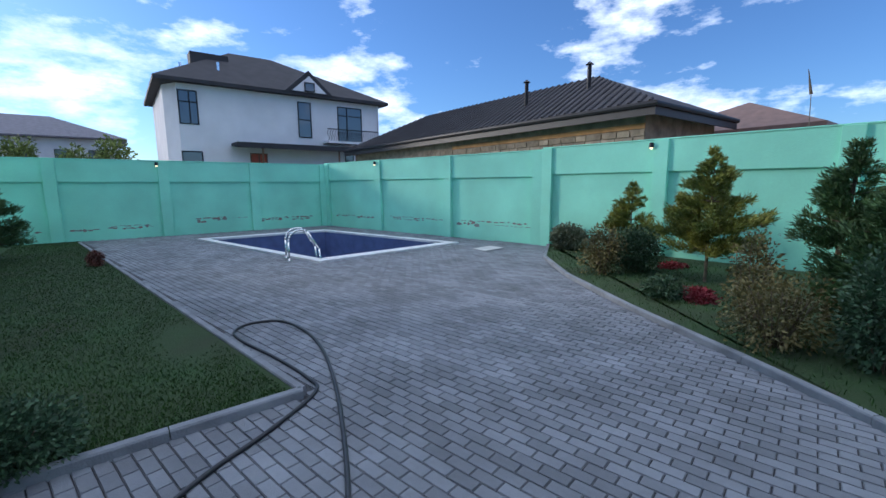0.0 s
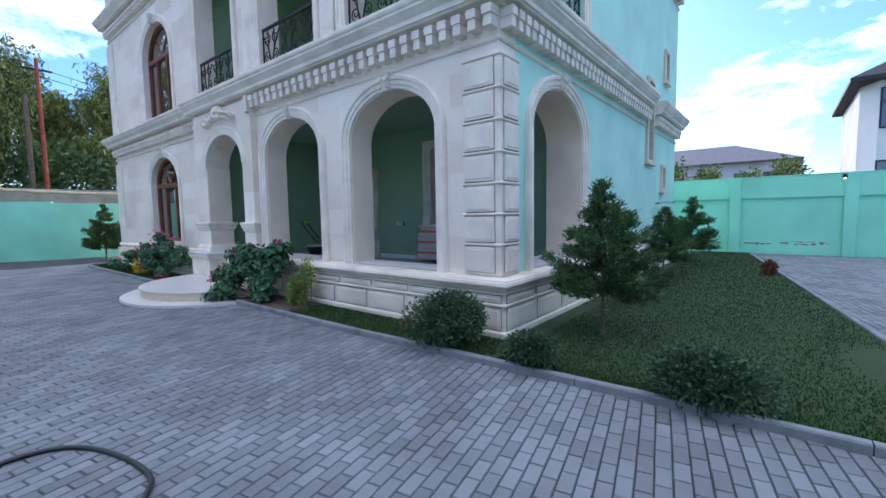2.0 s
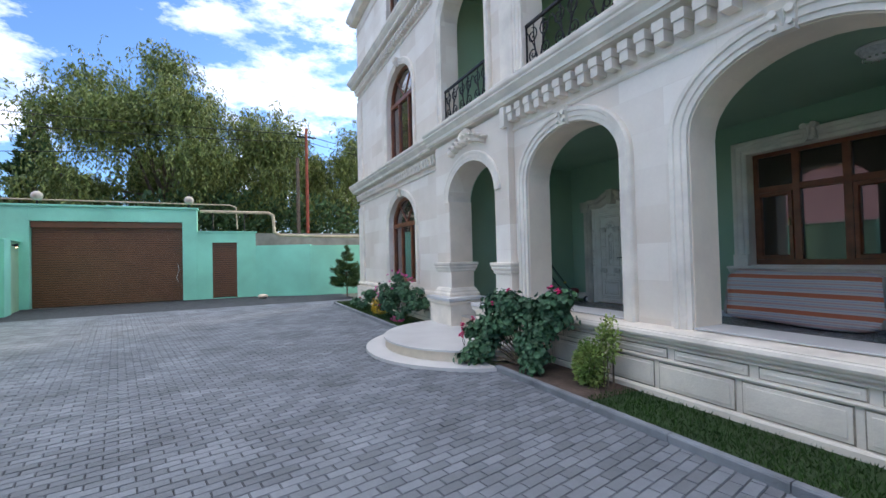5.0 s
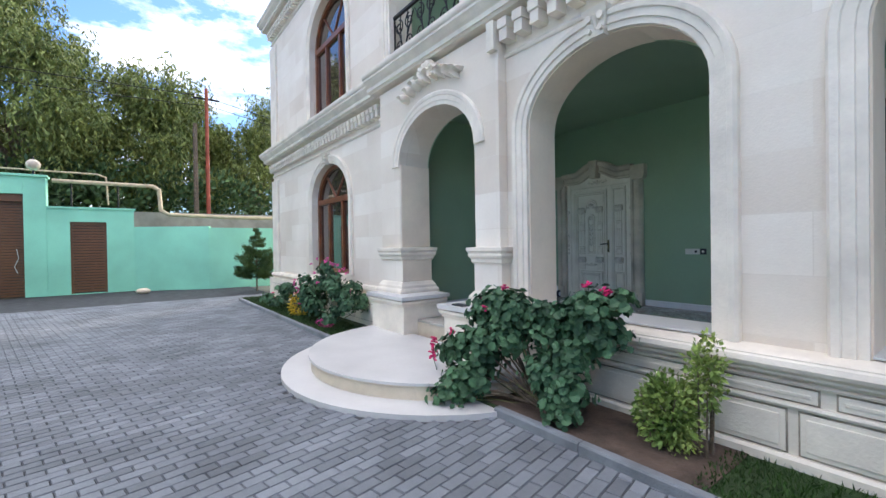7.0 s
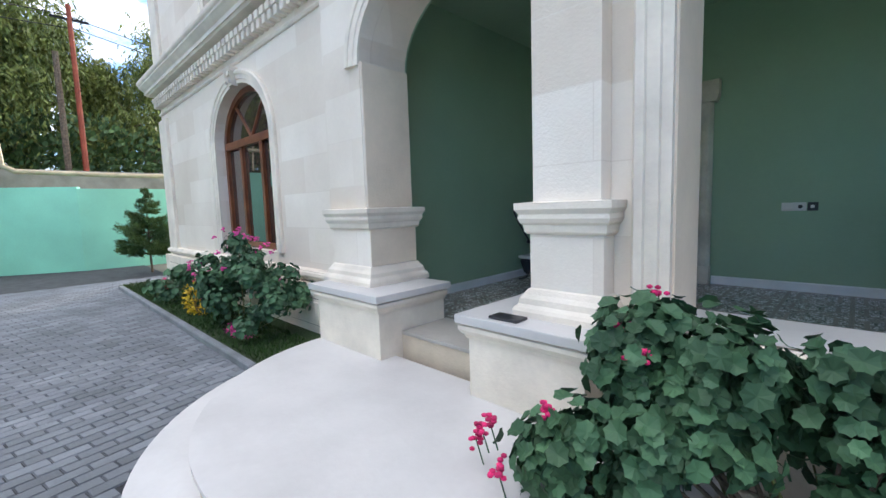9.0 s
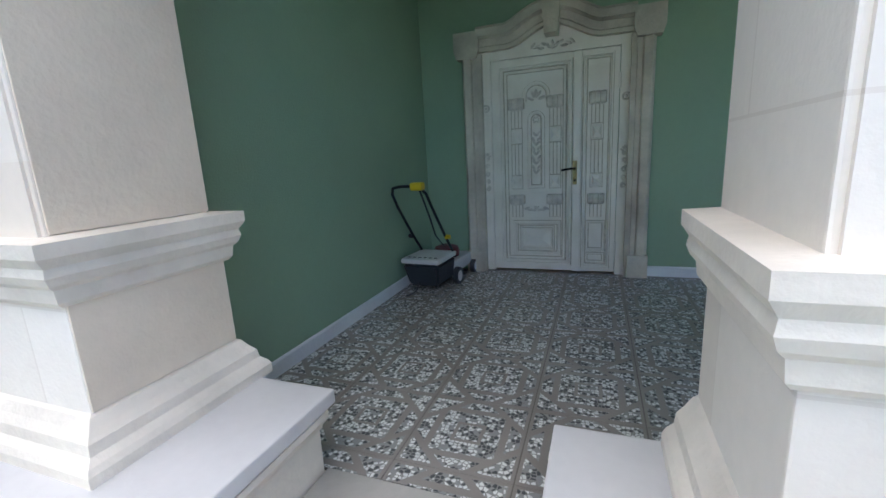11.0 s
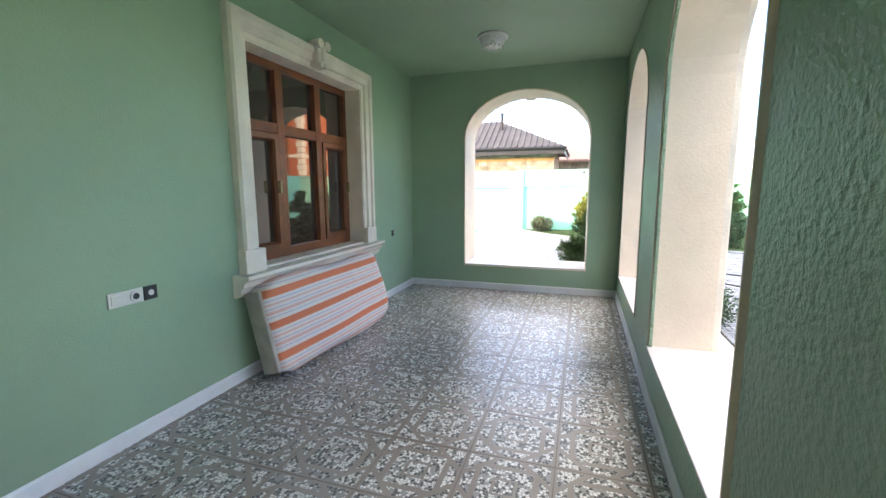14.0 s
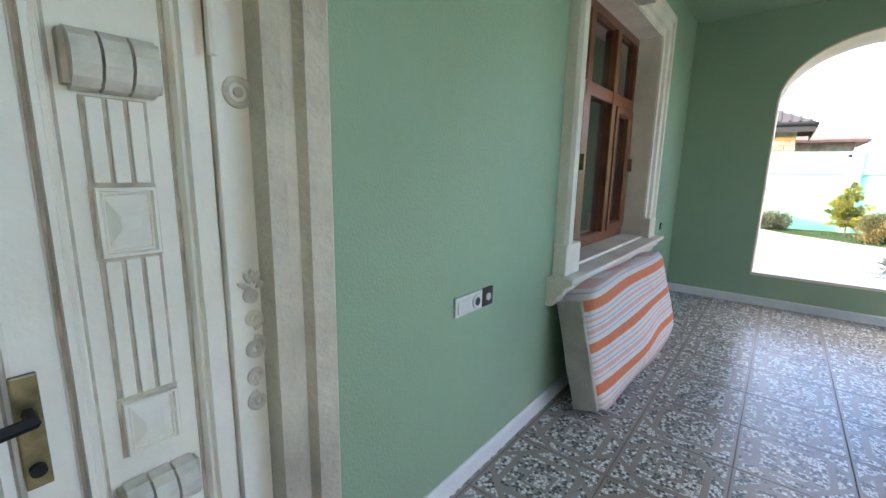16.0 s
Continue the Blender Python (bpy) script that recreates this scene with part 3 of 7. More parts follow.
# ---- porch floor material ----
def tile_mat():
    m = bpy.data.materials.new("pebble_pattern_tile")
    m.use_nodes = True
    n, l = m.node_tree.nodes, m.node_tree.links
    b = n["Principled BSDF"]
    b.inputs["Roughness"].default_value = 0.24
    geo, sep = n.new("ShaderNodeNewGeometry"), n.new("ShaderNodeSeparateXYZ")
    l.new(geo.outputs["Position"], sep.inputs[0])

    def mth(op, a, b_=None, c=None):
        k = n.new("ShaderNodeMath")
        k.operation = op
        for i, v in enumerate((a, b_, c)):
            if v is None:
                continue
            if isinstance(v, (int, float)):
                k.inputs[i].default_value = v
            else:
                l.new(v, k.inputs[i])
        return k.outputs[0]

    def local(axis, off):
        t = mth("MULTIPLY", mth("ADD", sep.outputs[axis], off), 2.0)
        return mth("ABSOLUTE", mth("SUBTRACT", mth("FRACT", t), 0.5))
    u, v = local("X", 10.8), local("Y", -4.98)
    # bands: tile edge, lozenge, inner frame
    big, small = mth("MAXIMUM", u, v), mth("MINIMUM", u, v)
    s = mth("ADD", u, v)
    border = mth("GREATER_THAN", big, 0.466)
    dia = mth("LESS_THAN", mth("ABSOLUTE", mth("SUBTRACT", s, 0.60)), 0.046)
    oct_ = mth("MULTIPLY", mth("LESS_THAN", mth("ABSOLUTE", mth("SUBTRACT", big, 0.32)), 0.033), mth("LESS_THAN", small, 0.26))
    core = mth("LESS_THAN", mth("ABSOLUTE", mth("SUBTRACT", big, 0.12)), 0.017)
    plain = mth("MINIMUM", mth("ADD", mth("ADD", border, dia), mth("ADD", oct_, core)), 1.0)
    vo = n.new("ShaderNodeTexVoronoi")
    vo.inputs["Scale"].default_value = 54
    vo.inputs["Randomness"].default_value = 0.9
    l.new(geo.outputs["Position"], vo.inputs["Vector"])
    vd = n.new("ShaderNodeTexVoronoi")
    vd.feature = "DISTANCE_TO_EDGE"
    vd.inputs["Scale"].default_value = 54
    vd.inputs["Randomness"].default_value = 0.9
    l.new(geo.outputs["Position"], vd.inputs["Vector"])
    sc = n.new("ShaderNodeSeparateColor")
    l.new(vo.outputs["Color"], sc.inputs[0])
    r = n.new("ShaderNodeValToRGB")
    r.color_ramp.interpolation = "CONSTANT"
    el = r.color_ramp.elements
    el[0].position, el[0].color = 0.0, (0.085, 0.09, 0.095, 1)
    el[1].position, el[1].color = 0.34, (0.70, 0.71, 0.70, 1)
    for p, c in ((0.55, (0.80, 0.80, 0.78, 1)), (0.80, (0.30, 0.305, 0.305, 1))):
        e = el.new(p)
        e.color = c
    l.new(sc.outputs[0], r.inputs["Fac"])
    gap = mth("LESS_THAN", vd.outputs["Distance"], 0.10)
    m1 = n.new("ShaderNodeMix")
    m1.data_type = "RGBA"
    m1.inputs["B"].default_value = (0.30, 0.295, 0.28, 1)
    l.new(gap, m1.inputs["Factor"])
    l.new(r.outputs["Color"], m1.inputs["A"])
    ns = n.new("ShaderNodeTexNoise")
    ns.inputs["Scale"].default_value, ns.inputs["Detail"].default_value = 1.7, 5
    l.new(geo.outputs["Position"], ns.inputs["Vector"])
    cr = n.new("ShaderNodeValToRGB")
    cr.color_ramp.elements[0].position, cr.color_ramp.elements[1].position = 0.35, 0.7
    cr.color_ramp.elements[0].color, cr.color_ramp.elements[1].color = (0.26, 0.232, 0.21, 1), (0.35, 0.325, 0.30, 1)
    l.new(ns.outputs["Fac"], cr.inputs["Fac"])
    m2 = n.new("ShaderNodeMix")
    m2.data_type = "RGBA"
    l.new(plain, m2.inputs["Factor"])
    l.new(m1.outputs["Result"], m2.inputs["A"])
    l.new(cr.outputs["Color"], m2.inputs["B"])
    m3 = n.new("ShaderNodeMix")                     # dust
    m3.data_type = "RGBA"
    m3.inputs["Factor"].default_value = 0.08
    m3.inputs["B"].default_value = (0.24, 0.225, 0.21, 1)
    l.new(m2.outputs["Result"], m3.inputs["A"])
    l.new(m3.outputs["Result"], b.inputs["Base Color"])
    bp = n.new("ShaderNodeBump")
    bp.inputs["Strength"].default_value, bp.inputs["Distance"].default_value = 0.25, 0.003
    hgt = mth("ADD", mth("MULTIPLY", plain, 0.6), mth("MINIMUM", mth("MULTIPLY", vd.outputs["Distance"], 2.0), 0.6))
    l.new(hgt, bp.inputs["Height"])
    l.new(bp.outputs["Normal"], b.inputs["Normal"])
    return m


TILE = tile_mat()

# ---- plinth, quoins, arch mouldings, cornices of the house ----
BASE = 0.17                                        # how far the plinth stands out
LEDGE = [(-0.1, 0.61), (BASE + 0.0, 0.61), (BASE + 0.03, 0.635), (BASE + 0.03, 0.65), (BASE + 0.065, 0.675), (BASE + 0.075, 0.70), (BASE + 0.065, 0.735), (BASE + 0.05, 0.745), (BASE + 0.05, 0.755), (BASE + 0.02, 0.765), (-0.1, 0.785)]
plinth = empty_setting("plinth", "panelled pale limestone plinth with a moulded ledge", "plinth")
P_A, P_B = -8.28, SIDE
path = [(P_A, FRONT, 0), (SIDE, FRONT, 0), (SIDE, 15.0, 0)]
part("plinth_core", sweep(path, [(-0.05, -0.05), (BASE - 0.02, -0.05), (BASE - 0.02, 0.61), (-0.05, 0.61)]), STONE_TRIM, plinth)
part("ledge", sweep(path, LEDGE), STONE_TRIM, plinth, "moulded pale stone ledge")
part("footing", sweep(path, [(BASE - 0.02, -0.05), (BASE + 0.02, -0.05), (BASE + 0.02, 0.105), (BASE + 0.005, 0.125), (BASE - 0.02, 0.125)]), STONE_TRIM, plinth)
part("bead", sweep(path, [(BASE - 0.02, 0.425), (BASE + 0.006, 0.43), (BASE + 0.012, 0.445), (BASE + 0.006, 0.46), (BASE - 0.02, 0.465)]), STONE_TRIM, plinth)
part("bead", sweep(path, [(BASE - 0.02, 0.575), (BASE + 0.008, 0.58), (BASE + 0.016, 0.595), (BASE - 0.02, 0.605)]), STONE_TRIM, plinth)


def panel_mesh(w, h, d=0.014):
    """A raised field in a darker sunk joint, facing -y."""
    bm = box(-w / 2 - 0.011, -0.0045, -0.011, w / 2 + 0.011, 0, h + 0.011)
    n0 = len(bm.faces)
    box(-w / 2, -d, 0, w / 2, -0.003, h, 0.005, bm)
    box(-w / 2 + 0.03, -d - 0.008, 0.03, w / 2 - 0.03, -d * 0.4, h - 0.03, 0.006, bm)
    bm.faces.ensure_lookup_table()
    for i in range(n0):
        bm.faces[i].material_index = 1
    me = mesh_of(bm, "panel")
    me.materials.append(STONE_TRIM)
    me.materials.append(PANEL_LINE)
    return me


for w, h, z, step in ((0.74, 0.265, 0.143, 0.815), (0.68, 0.085, 0.478, 0.775)):
    me = panel_mesh(w, h)
    x = SIDE + BASE - 0.07 - w / 2
    while x - w / 2 > P_A + 0.9 * 0:
        o = part("panel", me, STONE_TRIM, plinth)
        o.location = (x, FRONT - BASE + 0.018, z)
        x -= step
    y = FRONT - BASE + 0.07 + w / 2
    while y < 14.6:
        o = part("panel", me, STONE_TRIM, plinth)
        o.matrix_basis = pose(SIDE + BASE - 0.018, y, z, 0, 0, 90)
        y += step

corner = empty_setting("corner_quoins", "rusticated limestone corner blocks", "quoins")
part("pilaster", box(-3.06, FRONT - 0.045, 0.78, SIDE + 0.045, FRONT + 0.40, 3.5, 0.01), STONE_TRIM, corner)
q1, q2 = panel_mesh(0.43, 0.315, 0.026), panel_mesh(0.34, 0.315, 0.026)
strip = mesh_of(sweep([(-3.06, FRONT - 0.045, 0), (SIDE + 0.045, FRONT - 0.045, 0), (SIDE + 0.045, FRONT + 0.40, 0)], [(0, -0.02), (0.018, -0.012), (0.024, 0), (0.018, 0.012), (0, 0.02)]), "bead")
for i in range(7):
    z = 0.828 + i * 0.38
    o = part("quoin", q1, STONE_TRIM, corner)
    o.location = (-2.81, FRONT - 0.045, z)
    o = part("quoin", q2, STONE_TRIM, corner)
    o.matrix_basis = pose(SIDE + 0.045, FRONT + 0.2, z, 0, 0, 90)
    o = part("bead", strip, STONE_TRIM, corner)
    o.location.z = z + 0.3475

ARCHI = [(0.0, 0.0), (0.0, 0.035), (-0.05, 0.038), (-0.056, 0.056), (-0.118, 0.06), (-0.125, 0.078), (-0.165, 0.085), (-0.185, 0.06), (-0.185, 0.0)]


def surround(parent, c, half, bottom, spring, rise, plane, facing, key=True, depth=1.0, mat_=None):
    """The moulding round an arch; facing is 'y' for the front (towards -y) and 'x' for the side (towards +x)."""
    pts = [(c - half, bottom), *arch_points(c, half, spring, rise, 22), (c + half, bottom)]
    prof = [(s, h * depth) for s, h in ARCHI]
    if facing == "y":
        p3, up = [(x, plane, z) for x, z in pts], (0, -1, 0)
    else:
        p3, up = [(plane, x, z) for x, z in pts], (1, 0, 0)
    part("archivolt", sweep(p3, prof, up), mat_ or STONE_TRIM, parent)
    if key:
        bm = bmesh.new()
        zt = spring + rise
        for k, (w0, w1, za, zb, d) in enumerate(((0.075, 0.10, zt - 0.03, zt + 0.16, 0.11), (0.12, 0.125, zt + 0.16, zt + 0.215, 0.14))):
            lo = [(-w0, 0), (w0, 0)]
            v = [bm.verts.new(q) for q in ((-w0, 0, za), (w0, 0, za), (w1, 0, zb), (-w1, 0, zb), (-w0, -d * 0.8, za), (w0, -d * 0.8, za), (w1, -d, zb), (-w1, -d, zb))]
            for f in ((0, 1, 2, 3), (4, 5, 6, 7), (0, 1, 5, 4), (1, 2, 6, 5), (2, 3, 7, 6), (3, 0, 4, 7)):
                bm.faces.new([v[i] for i in f])
        for s in (-1, 1):
            for zz, r in ((zt + 0.13, 0.035), (zt + 0.02, 0.024)):
                rod((s * 0.06, -0.04, zz), (s * 0.06, -0.135, zz), r, seg=10, bm=bm)
        rod((0, -0.05, zt - 0.02), (0, -0.135, zt + 0.14), 0.02, 0.03, 8, bm)
        m = Matrix.Translation((c, plane, 0)) if facing == "y" else Matrix.Translation((plane, c, 0)) @ pose(0, 0, 0, 0, 0, 90)
        part("keystone", turn(bm, m), STONE_TRIM, parent, "carved scroll keystone")


trim = empty_setting("arch_trim", "carved limestone mouldings and keystones round the arches", "moulding")
for c in (A3, A4):
    surround(trim, c, HALF, SILL, SPRING, RISE, FRONT, "y")
surround(trim, A2, HALF2, 2.72, SPRING, RISE, BAY, "y", key=False, depth=0.5)
surround(trim, A5, A5H, SILL, SPRING, RISE, SIDE, "x")
for c in (A3, A4, A2U):
    surround(trim, c, HALF, 4.42, 6.7, RISE, FRONT, "y", key=False)
surround(trim, W1, W1H, 0.92, 2.55, 0.8, FRONT + 0.12, "y", depth=0.7)
surround(trim, W1, W1H, 4.55, 6.2, 0.9, FRONT + 0.12, "y", depth=0.7)
surround(trim, A5, A5H, 4.5, 6.7, RISE, SIDE, "x", key=False)


def cornice(name, path, z, label, scale=1.0, band=True):
    c = empty_setting(name, label, "cornice")
    k = scale
    prof = [(-0.05, 0.36), (0.05, 0.36), (0.07, 0.38), (0.19, 0.40), (0.21, 0.43), (0.23, 0.43), (0.23, 0.49), (0.26, 0.52), (0.29, 0.56), (0.31, 0.58), (0.31, 0.61), (0.33, 0.63), (0.34, 0.66), (0.34, 0.70), (-0.05, 0.73)]
    part("corona", sweep([(*p, z) for p in path], [(a * k, b * k) for a, b in prof]), STONE_TRIM, c)
    part("bead", sweep([(*p, z) for p in path], [(-0.03, -0.03), (0.02, -0.025), (0.035, 0.0), (0.02, 0.03), (-0.03, 0.035)]), STONE_TRIM, c)
    return c


def dentils(parent, a, b, z, normal_rz, w, gap, h, d):
    a, b = Vector((*a, 0)), Vector((*b, 0))
    n = int((b - a).length / (w + gap))
    bm = box(-w / 2, -d, 0, w / 2, 0.0, h * 0.55, 0.006)
    box(-w / 2 - 0.012, -d - 0.02, h * 0.55, w / 2 + 0.012, 0.0, h, 0.006, bm)
    me = mesh_of(bm, "dentil")
    me.materials.append(STONE_TRIM)
    for i in range(n):
        p = a.lerp(b, (i + 0.5) / n)
        o = part("dentil", me, STONE_TRIM, parent)
        o.matrix_basis = pose(p.x, p.y, z, 0, 0, normal_rz)


c1 = cornice("cornice_front", [(-11.32, FRONT - 0.0), (SIDE, FRONT), (SIDE, 11.35)], 3.65, "heavy limestone cornice with block dentils")
dentils(c1, (-8.3, FRONT - 0.0), (SIDE + 0.05, FRONT), 3.76, 0, 0.115, 0.10, 0.235, 0.16)
dentils(c1, (SIDE, FRONT), (SIDE, 11.3), 3.76, 90, 0.10, 0.08, 0.235, 0.16)
part("end_block", box(-8.42, FRONT - 0.20, 3.69, -8.30, FRONT, 4.02, 0.01), STONE_TRIM, c1)
c2 = cornice("cornice_wing", [(-18.3, 6.0), (-18.3, FRONT + 0.12), (-11.3, FRONT + 0.12)], 3.65, "limestone cornice with small dentils")
dentils(c2, (-18.3, FRONT + 0.12), (-11.35, FRONT + 0.12), 3.76, 0, 0.085, 0.08, 0.2, 0.13)
c3 = cornice("cornice_side", [(SIDE, 12.1), (SIDE, 15.0), (SIDE - 1.0, 15.0)], 3.65, "limestone cornice with small dentils")
dentils(c3, (SIDE, 12.15), (SIDE, 15.0), 3.76, 90, 0.10, 0.08, 0.235, 0.16)
c4 = cornice("cornice_top", [(-18.3, 9.0), (-18.3, FRONT + 0.12), (-11.3, FRONT + 0.12), (-11.3, FRONT), (SIDE, FRONT), (SIDE, 15.0), (SIDE - 1, 15.0)], 7.65, "upper limestone cornice with dentils")
dentils(c4, (-18.3, FRONT + 0.12), (-11.35, FRONT + 0.12), 7.76, 0, 0.085, 0.08, 0.2, 0.13)
dentils(c4, (SIDE, FRONT), (SIDE, 15.0), 7.76, 90, 0.10, 0.08, 0.235, 0.16)
c5 = cornice("cornice_wing_top", [(-18.3, 9.0), (-18.3, FRONT + 0.12), (-11.3, FRONT + 0.12), (-11.3, 9.0)], 10.1, "top limestone cornice of the wing")

# flat pilasters beside the upper openings
pil = empty_setting("upper_pilasters", "plain limestone pilasters between the upper loggia openings", "pilaster")
for x0, x1 in ((-8.55, -8.18), (-5.95, -5.58), (-3.3, -2.9)):
    part("pilaster", box(x0, FRONT - 0.07, 4.40, x1, FRONT + 0.01, 7.5, 0.008), STONE_TRIM, pil)
for z0, z1 in ((0.62, 3.5), (4.42, 7.5)):
    part("pilaster", box(-18.32, FRONT + 0.06, z0, -17.75, FRONT + 0.13, z1, 0.008), STONE_TRIM, pil)
wq = empty_setting("wing_plinth", "panelled limestone plinth under the wing window", "plinth")
part("plinth_core", sweep([(-18.3, 6, 0), (-18.3, FRONT + 0.12, 0), (-11.2, FRONT + 0.12, 0)], [(-0.05, -0.05), (0.14, -0.05), (0.14, 0.61), (-0.05, 0.61)]), STONE_TRIM, wq)
part("ledge", sweep([(-18.3, 6, 0), (-18.3, FRONT + 0.12, 0), (-11.2, FRONT + 0.12, 0)], [(a - 0.14, b) for a, b in LEDGE]), STONE_TRIM, wq)
me = panel_mesh(0.74, 0.3)
for i in range(8):
    o = part("panel", me, STONE_TRIM, wq)
    o.location = (-17.7 + i * 0.82, FRONT - 0.018, 0.15)

# ---- arched timber windows of the wing ----
def arched_window(name, cx, half, bottom, spring, rise, y, label):
    w = thing(name, label, "window", (cx, y, 0))
    pts = [(-half, bottom), *arch_points(0, half, spring, rise, 20), (half, bottom)]
    part("window_frame", sweep([(x, 0, z) for x, z in pts], [(0, -0.03), (0, 0.05), (0.09, 0.05), (0.09, -0.03)], (0, -1, 0)), WOOD, w)
    part("window_sill", box(-half, -0.05, bottom, half, 0.03, bottom + 0.09, 0.008), WOOD, w)
    part("transom", box(-half + 0.05, -0.06, spring - 0.05, half - 0.05, 0.03, spring + 0.07, 0.01), WOOD, w)
    for x in (-half * 0.36, half * 0.36):
        part("mullion", box(x - 0.04, -0.045, bottom + 0.08, x + 0.04, 0.02, spring - 0.045, 0.006), WOOD, w)
    for s in (-1, 1):
        part("glazing_bar", rod((0, 0, spring + 0.06), (s * half * 0.55, 0, spring + rise * 0.8), 0.025, seg=6), WOOD, w)
    bm = bmesh.new()
    vs = [bm.verts.new((x * 0.97, 0.005, z)) for x, z in pts]
    bm.faces.new(vs)
    part("pane", bm, GLASS, w, "dark reflecting glass")
    return w


arched_window("arched_window", W1, W1H, 0.92, 2.55, 0.8, FRONT + 0.30, "arched red-brown timber window with dark glass, ground floor")
arched_window("arched_window", W1, W1H, 4.55, 6.2, 0.9, FRONT + 0.30, "arched red-brown timber window with dark glass, upper floor")
w = thing("attic_window", "plain red-brown timber window under the roof", "window", (W1, FRONT + 0.3, 0))
for x in (-0.9, -0.04, 0.82):
    part("mullion", box(x, -0.04, 8.75, x + 0.08, 0.03, 10.3), WOOD, w)
part("pane", box(-0.9, 0.005, 8.75, 0.9, 0.015, 10.3), GLASS, w)


def side_window(y0, y1, z0, z1, label):
    w = thing("side_window", label, "window", (SIDE, 0, 0))
    t = 0.09
    for a in ((y0 - t, z0 - t, y0, z1 + t), (y1, z0 - t, y1 + t, z1 + t), (y0, z1, y1, z1 + t), (y0, z0 - t, y1, z0)):
        part("window_frame", box(-0.02, a[0], a[1], 0.07, a[2], a[3], 0.008), STONE_WARM, w)
    part("window_sill", box(0, y0 - t - 0.03, z0 - t - 0.05, 0.11, y1 + t + 0.03, z0 - t - 0.004, 0.008), STONE_WARM, w)
    part("pane", box(-0.2, y0, z0, -0.19, y1, z1), GLASS_COOL, w, "dark glass")


side_window(11.45, 11.95, 2.85, 4.75, "tall narrow window with a warm stone frame")
side_window(13.25, 13.6, 5.2, 5.9, "small window with a warm stone frame")
side_window(13.1, 13.4, 2.2, 2.75, "small window with a warm stone frame")

# ---- entrance: pedestals, piers, steps ----
ent = empty_setting("entrance_piers", "limestone entrance piers with moulded caps on pedestals", "pier")


def moulded(x0, y0, x1, y1, prof, name, m_=None, back=None):
    part(name, sweep([(x0, y1, 0), (x0, y0, 0), (x1, y0, 0), (x1, y1, 0)] + ([(x1 - 0.35, y1, 0)] if back == "e" else []), prof), m_ or STONE_TRIM, ent)


for x0, x1, warm in ((-11.05, -10.43, True), (-8.75, -8.28, False)):
    y0, y1 = BAY - 0.005, FRONT + (0.415 if warm else 0.42)
    part("pier_shaft", box(x0, y0, 0.7, x1, y1, 1.46, 0.006), STONE, ent)
    part("pier_shaft", box(x0 + 0.015, y0 + 0.014, 1.44, x1 - 0.035, y1 - 0.006, 2.75, 0.006), STONE, ent)
    moulded(x0, y0, x1, y1, [(-0.02, 0.76), (0.085, 0.76), (0.085, 0.80), (0.075, 0.82), (0.055, 0.84), (0.05, 0.875), (0.03, 0.90), (0.012, 0.93), (-0.02, 0.95)], "pier_base", back="e" if warm else None)
    moulded(x0, y0, x1, y1, [(-0.05, 1.27), (0.012, 1.275), (0.025, 1.29), (0.03, 1.33), (0.045, 1.345), (0.055, 1.37), (0.05, 1.395), (0.06, 1.41), (0.07, 1.425), (0.07, 1.465), (-0.05, 1.472)], "pier_cap", back="e" if warm else None)
# thin beige layer, only on the west pier's side towards the entrance
for x, z0, z1, y0 in ((-10.43, 0.94, 1.28, BAY - 0.001), (-10.465, 1.475, 2.74, BAY + 0.016)):
    part("side_layer", box(x, y0, z0, x + 0.006, FRONT + 0.41, z1, 0.002), REVEAL, ent, "thin beige layer on the entrance side of the pier")
for x0, x1 in ((-11.08, -9.99), (-9.14, -8.22)):
    y0, y1 = FRONT - 0.42, FRONT + 0.43
    part("pedestal", box(x0 + 0.06, y0 + 0.06, 0, x1 - 0.06, y1 - 0.03, 0.70, 0.006), STONE_TRIM, ent)
    moulded(x0 + 0.06, y0 + 0.06, x1 - 0.06, y1 - 0.03, [(-0.03, 0.60), (0.012, 0.605), (0.02, 0.63), (0.035, 0.64), (0.05, 0.665), (0.05, 0.69), (0.03, 0.70), (-0.03, 0.705)], "pedestal_moulding")
    part("pedestal_slab", box(x0 - 0.005, y0 - 0.005, 0.706, x1 + 0.005, y1 + 0.005, 0.765, 0.008), MARBLE, ent, "pale marble slab")

steps = empty_setting("entrance_steps", "round two-tier pale stone entrance step", "steps")


def half_disc(r, z0, z1, lip):
    cx, cy = -9.35, 4.25
    pts = [(cx + r * math.cos(a), cy + r * math.sin(a)) for a in [math.pi + math.pi * i / 40 for i in range(41)]]
    return prism(pts, z0, z1)


part("lower_step", half_disc(2.0, -0.02, 0.045, 0), MARBLE, steps)
part("riser", half_disc(1.66, 0.04, 0.185, 0), STONE_WARM, steps, "warm stone riser")
part("upper_step", half_disc(1.69, 0.187, 0.215, 0), MARBLE, steps)
part("threshold_riser", box(-10.02, 4.36, 0.2, -9.18, 4.6, FLOOR - 0.035), STONE_WARM, steps)
part("threshold", box(-10.04, 4.32, FLOOR - 0.03, -9.16, 4.86, FLOOR + 0.002, 0.006), mat("dull_grey_marble", (0.42, 0.40, 0.37), 0.4, var=0.08), steps, "worn grey-brown marble threshold")

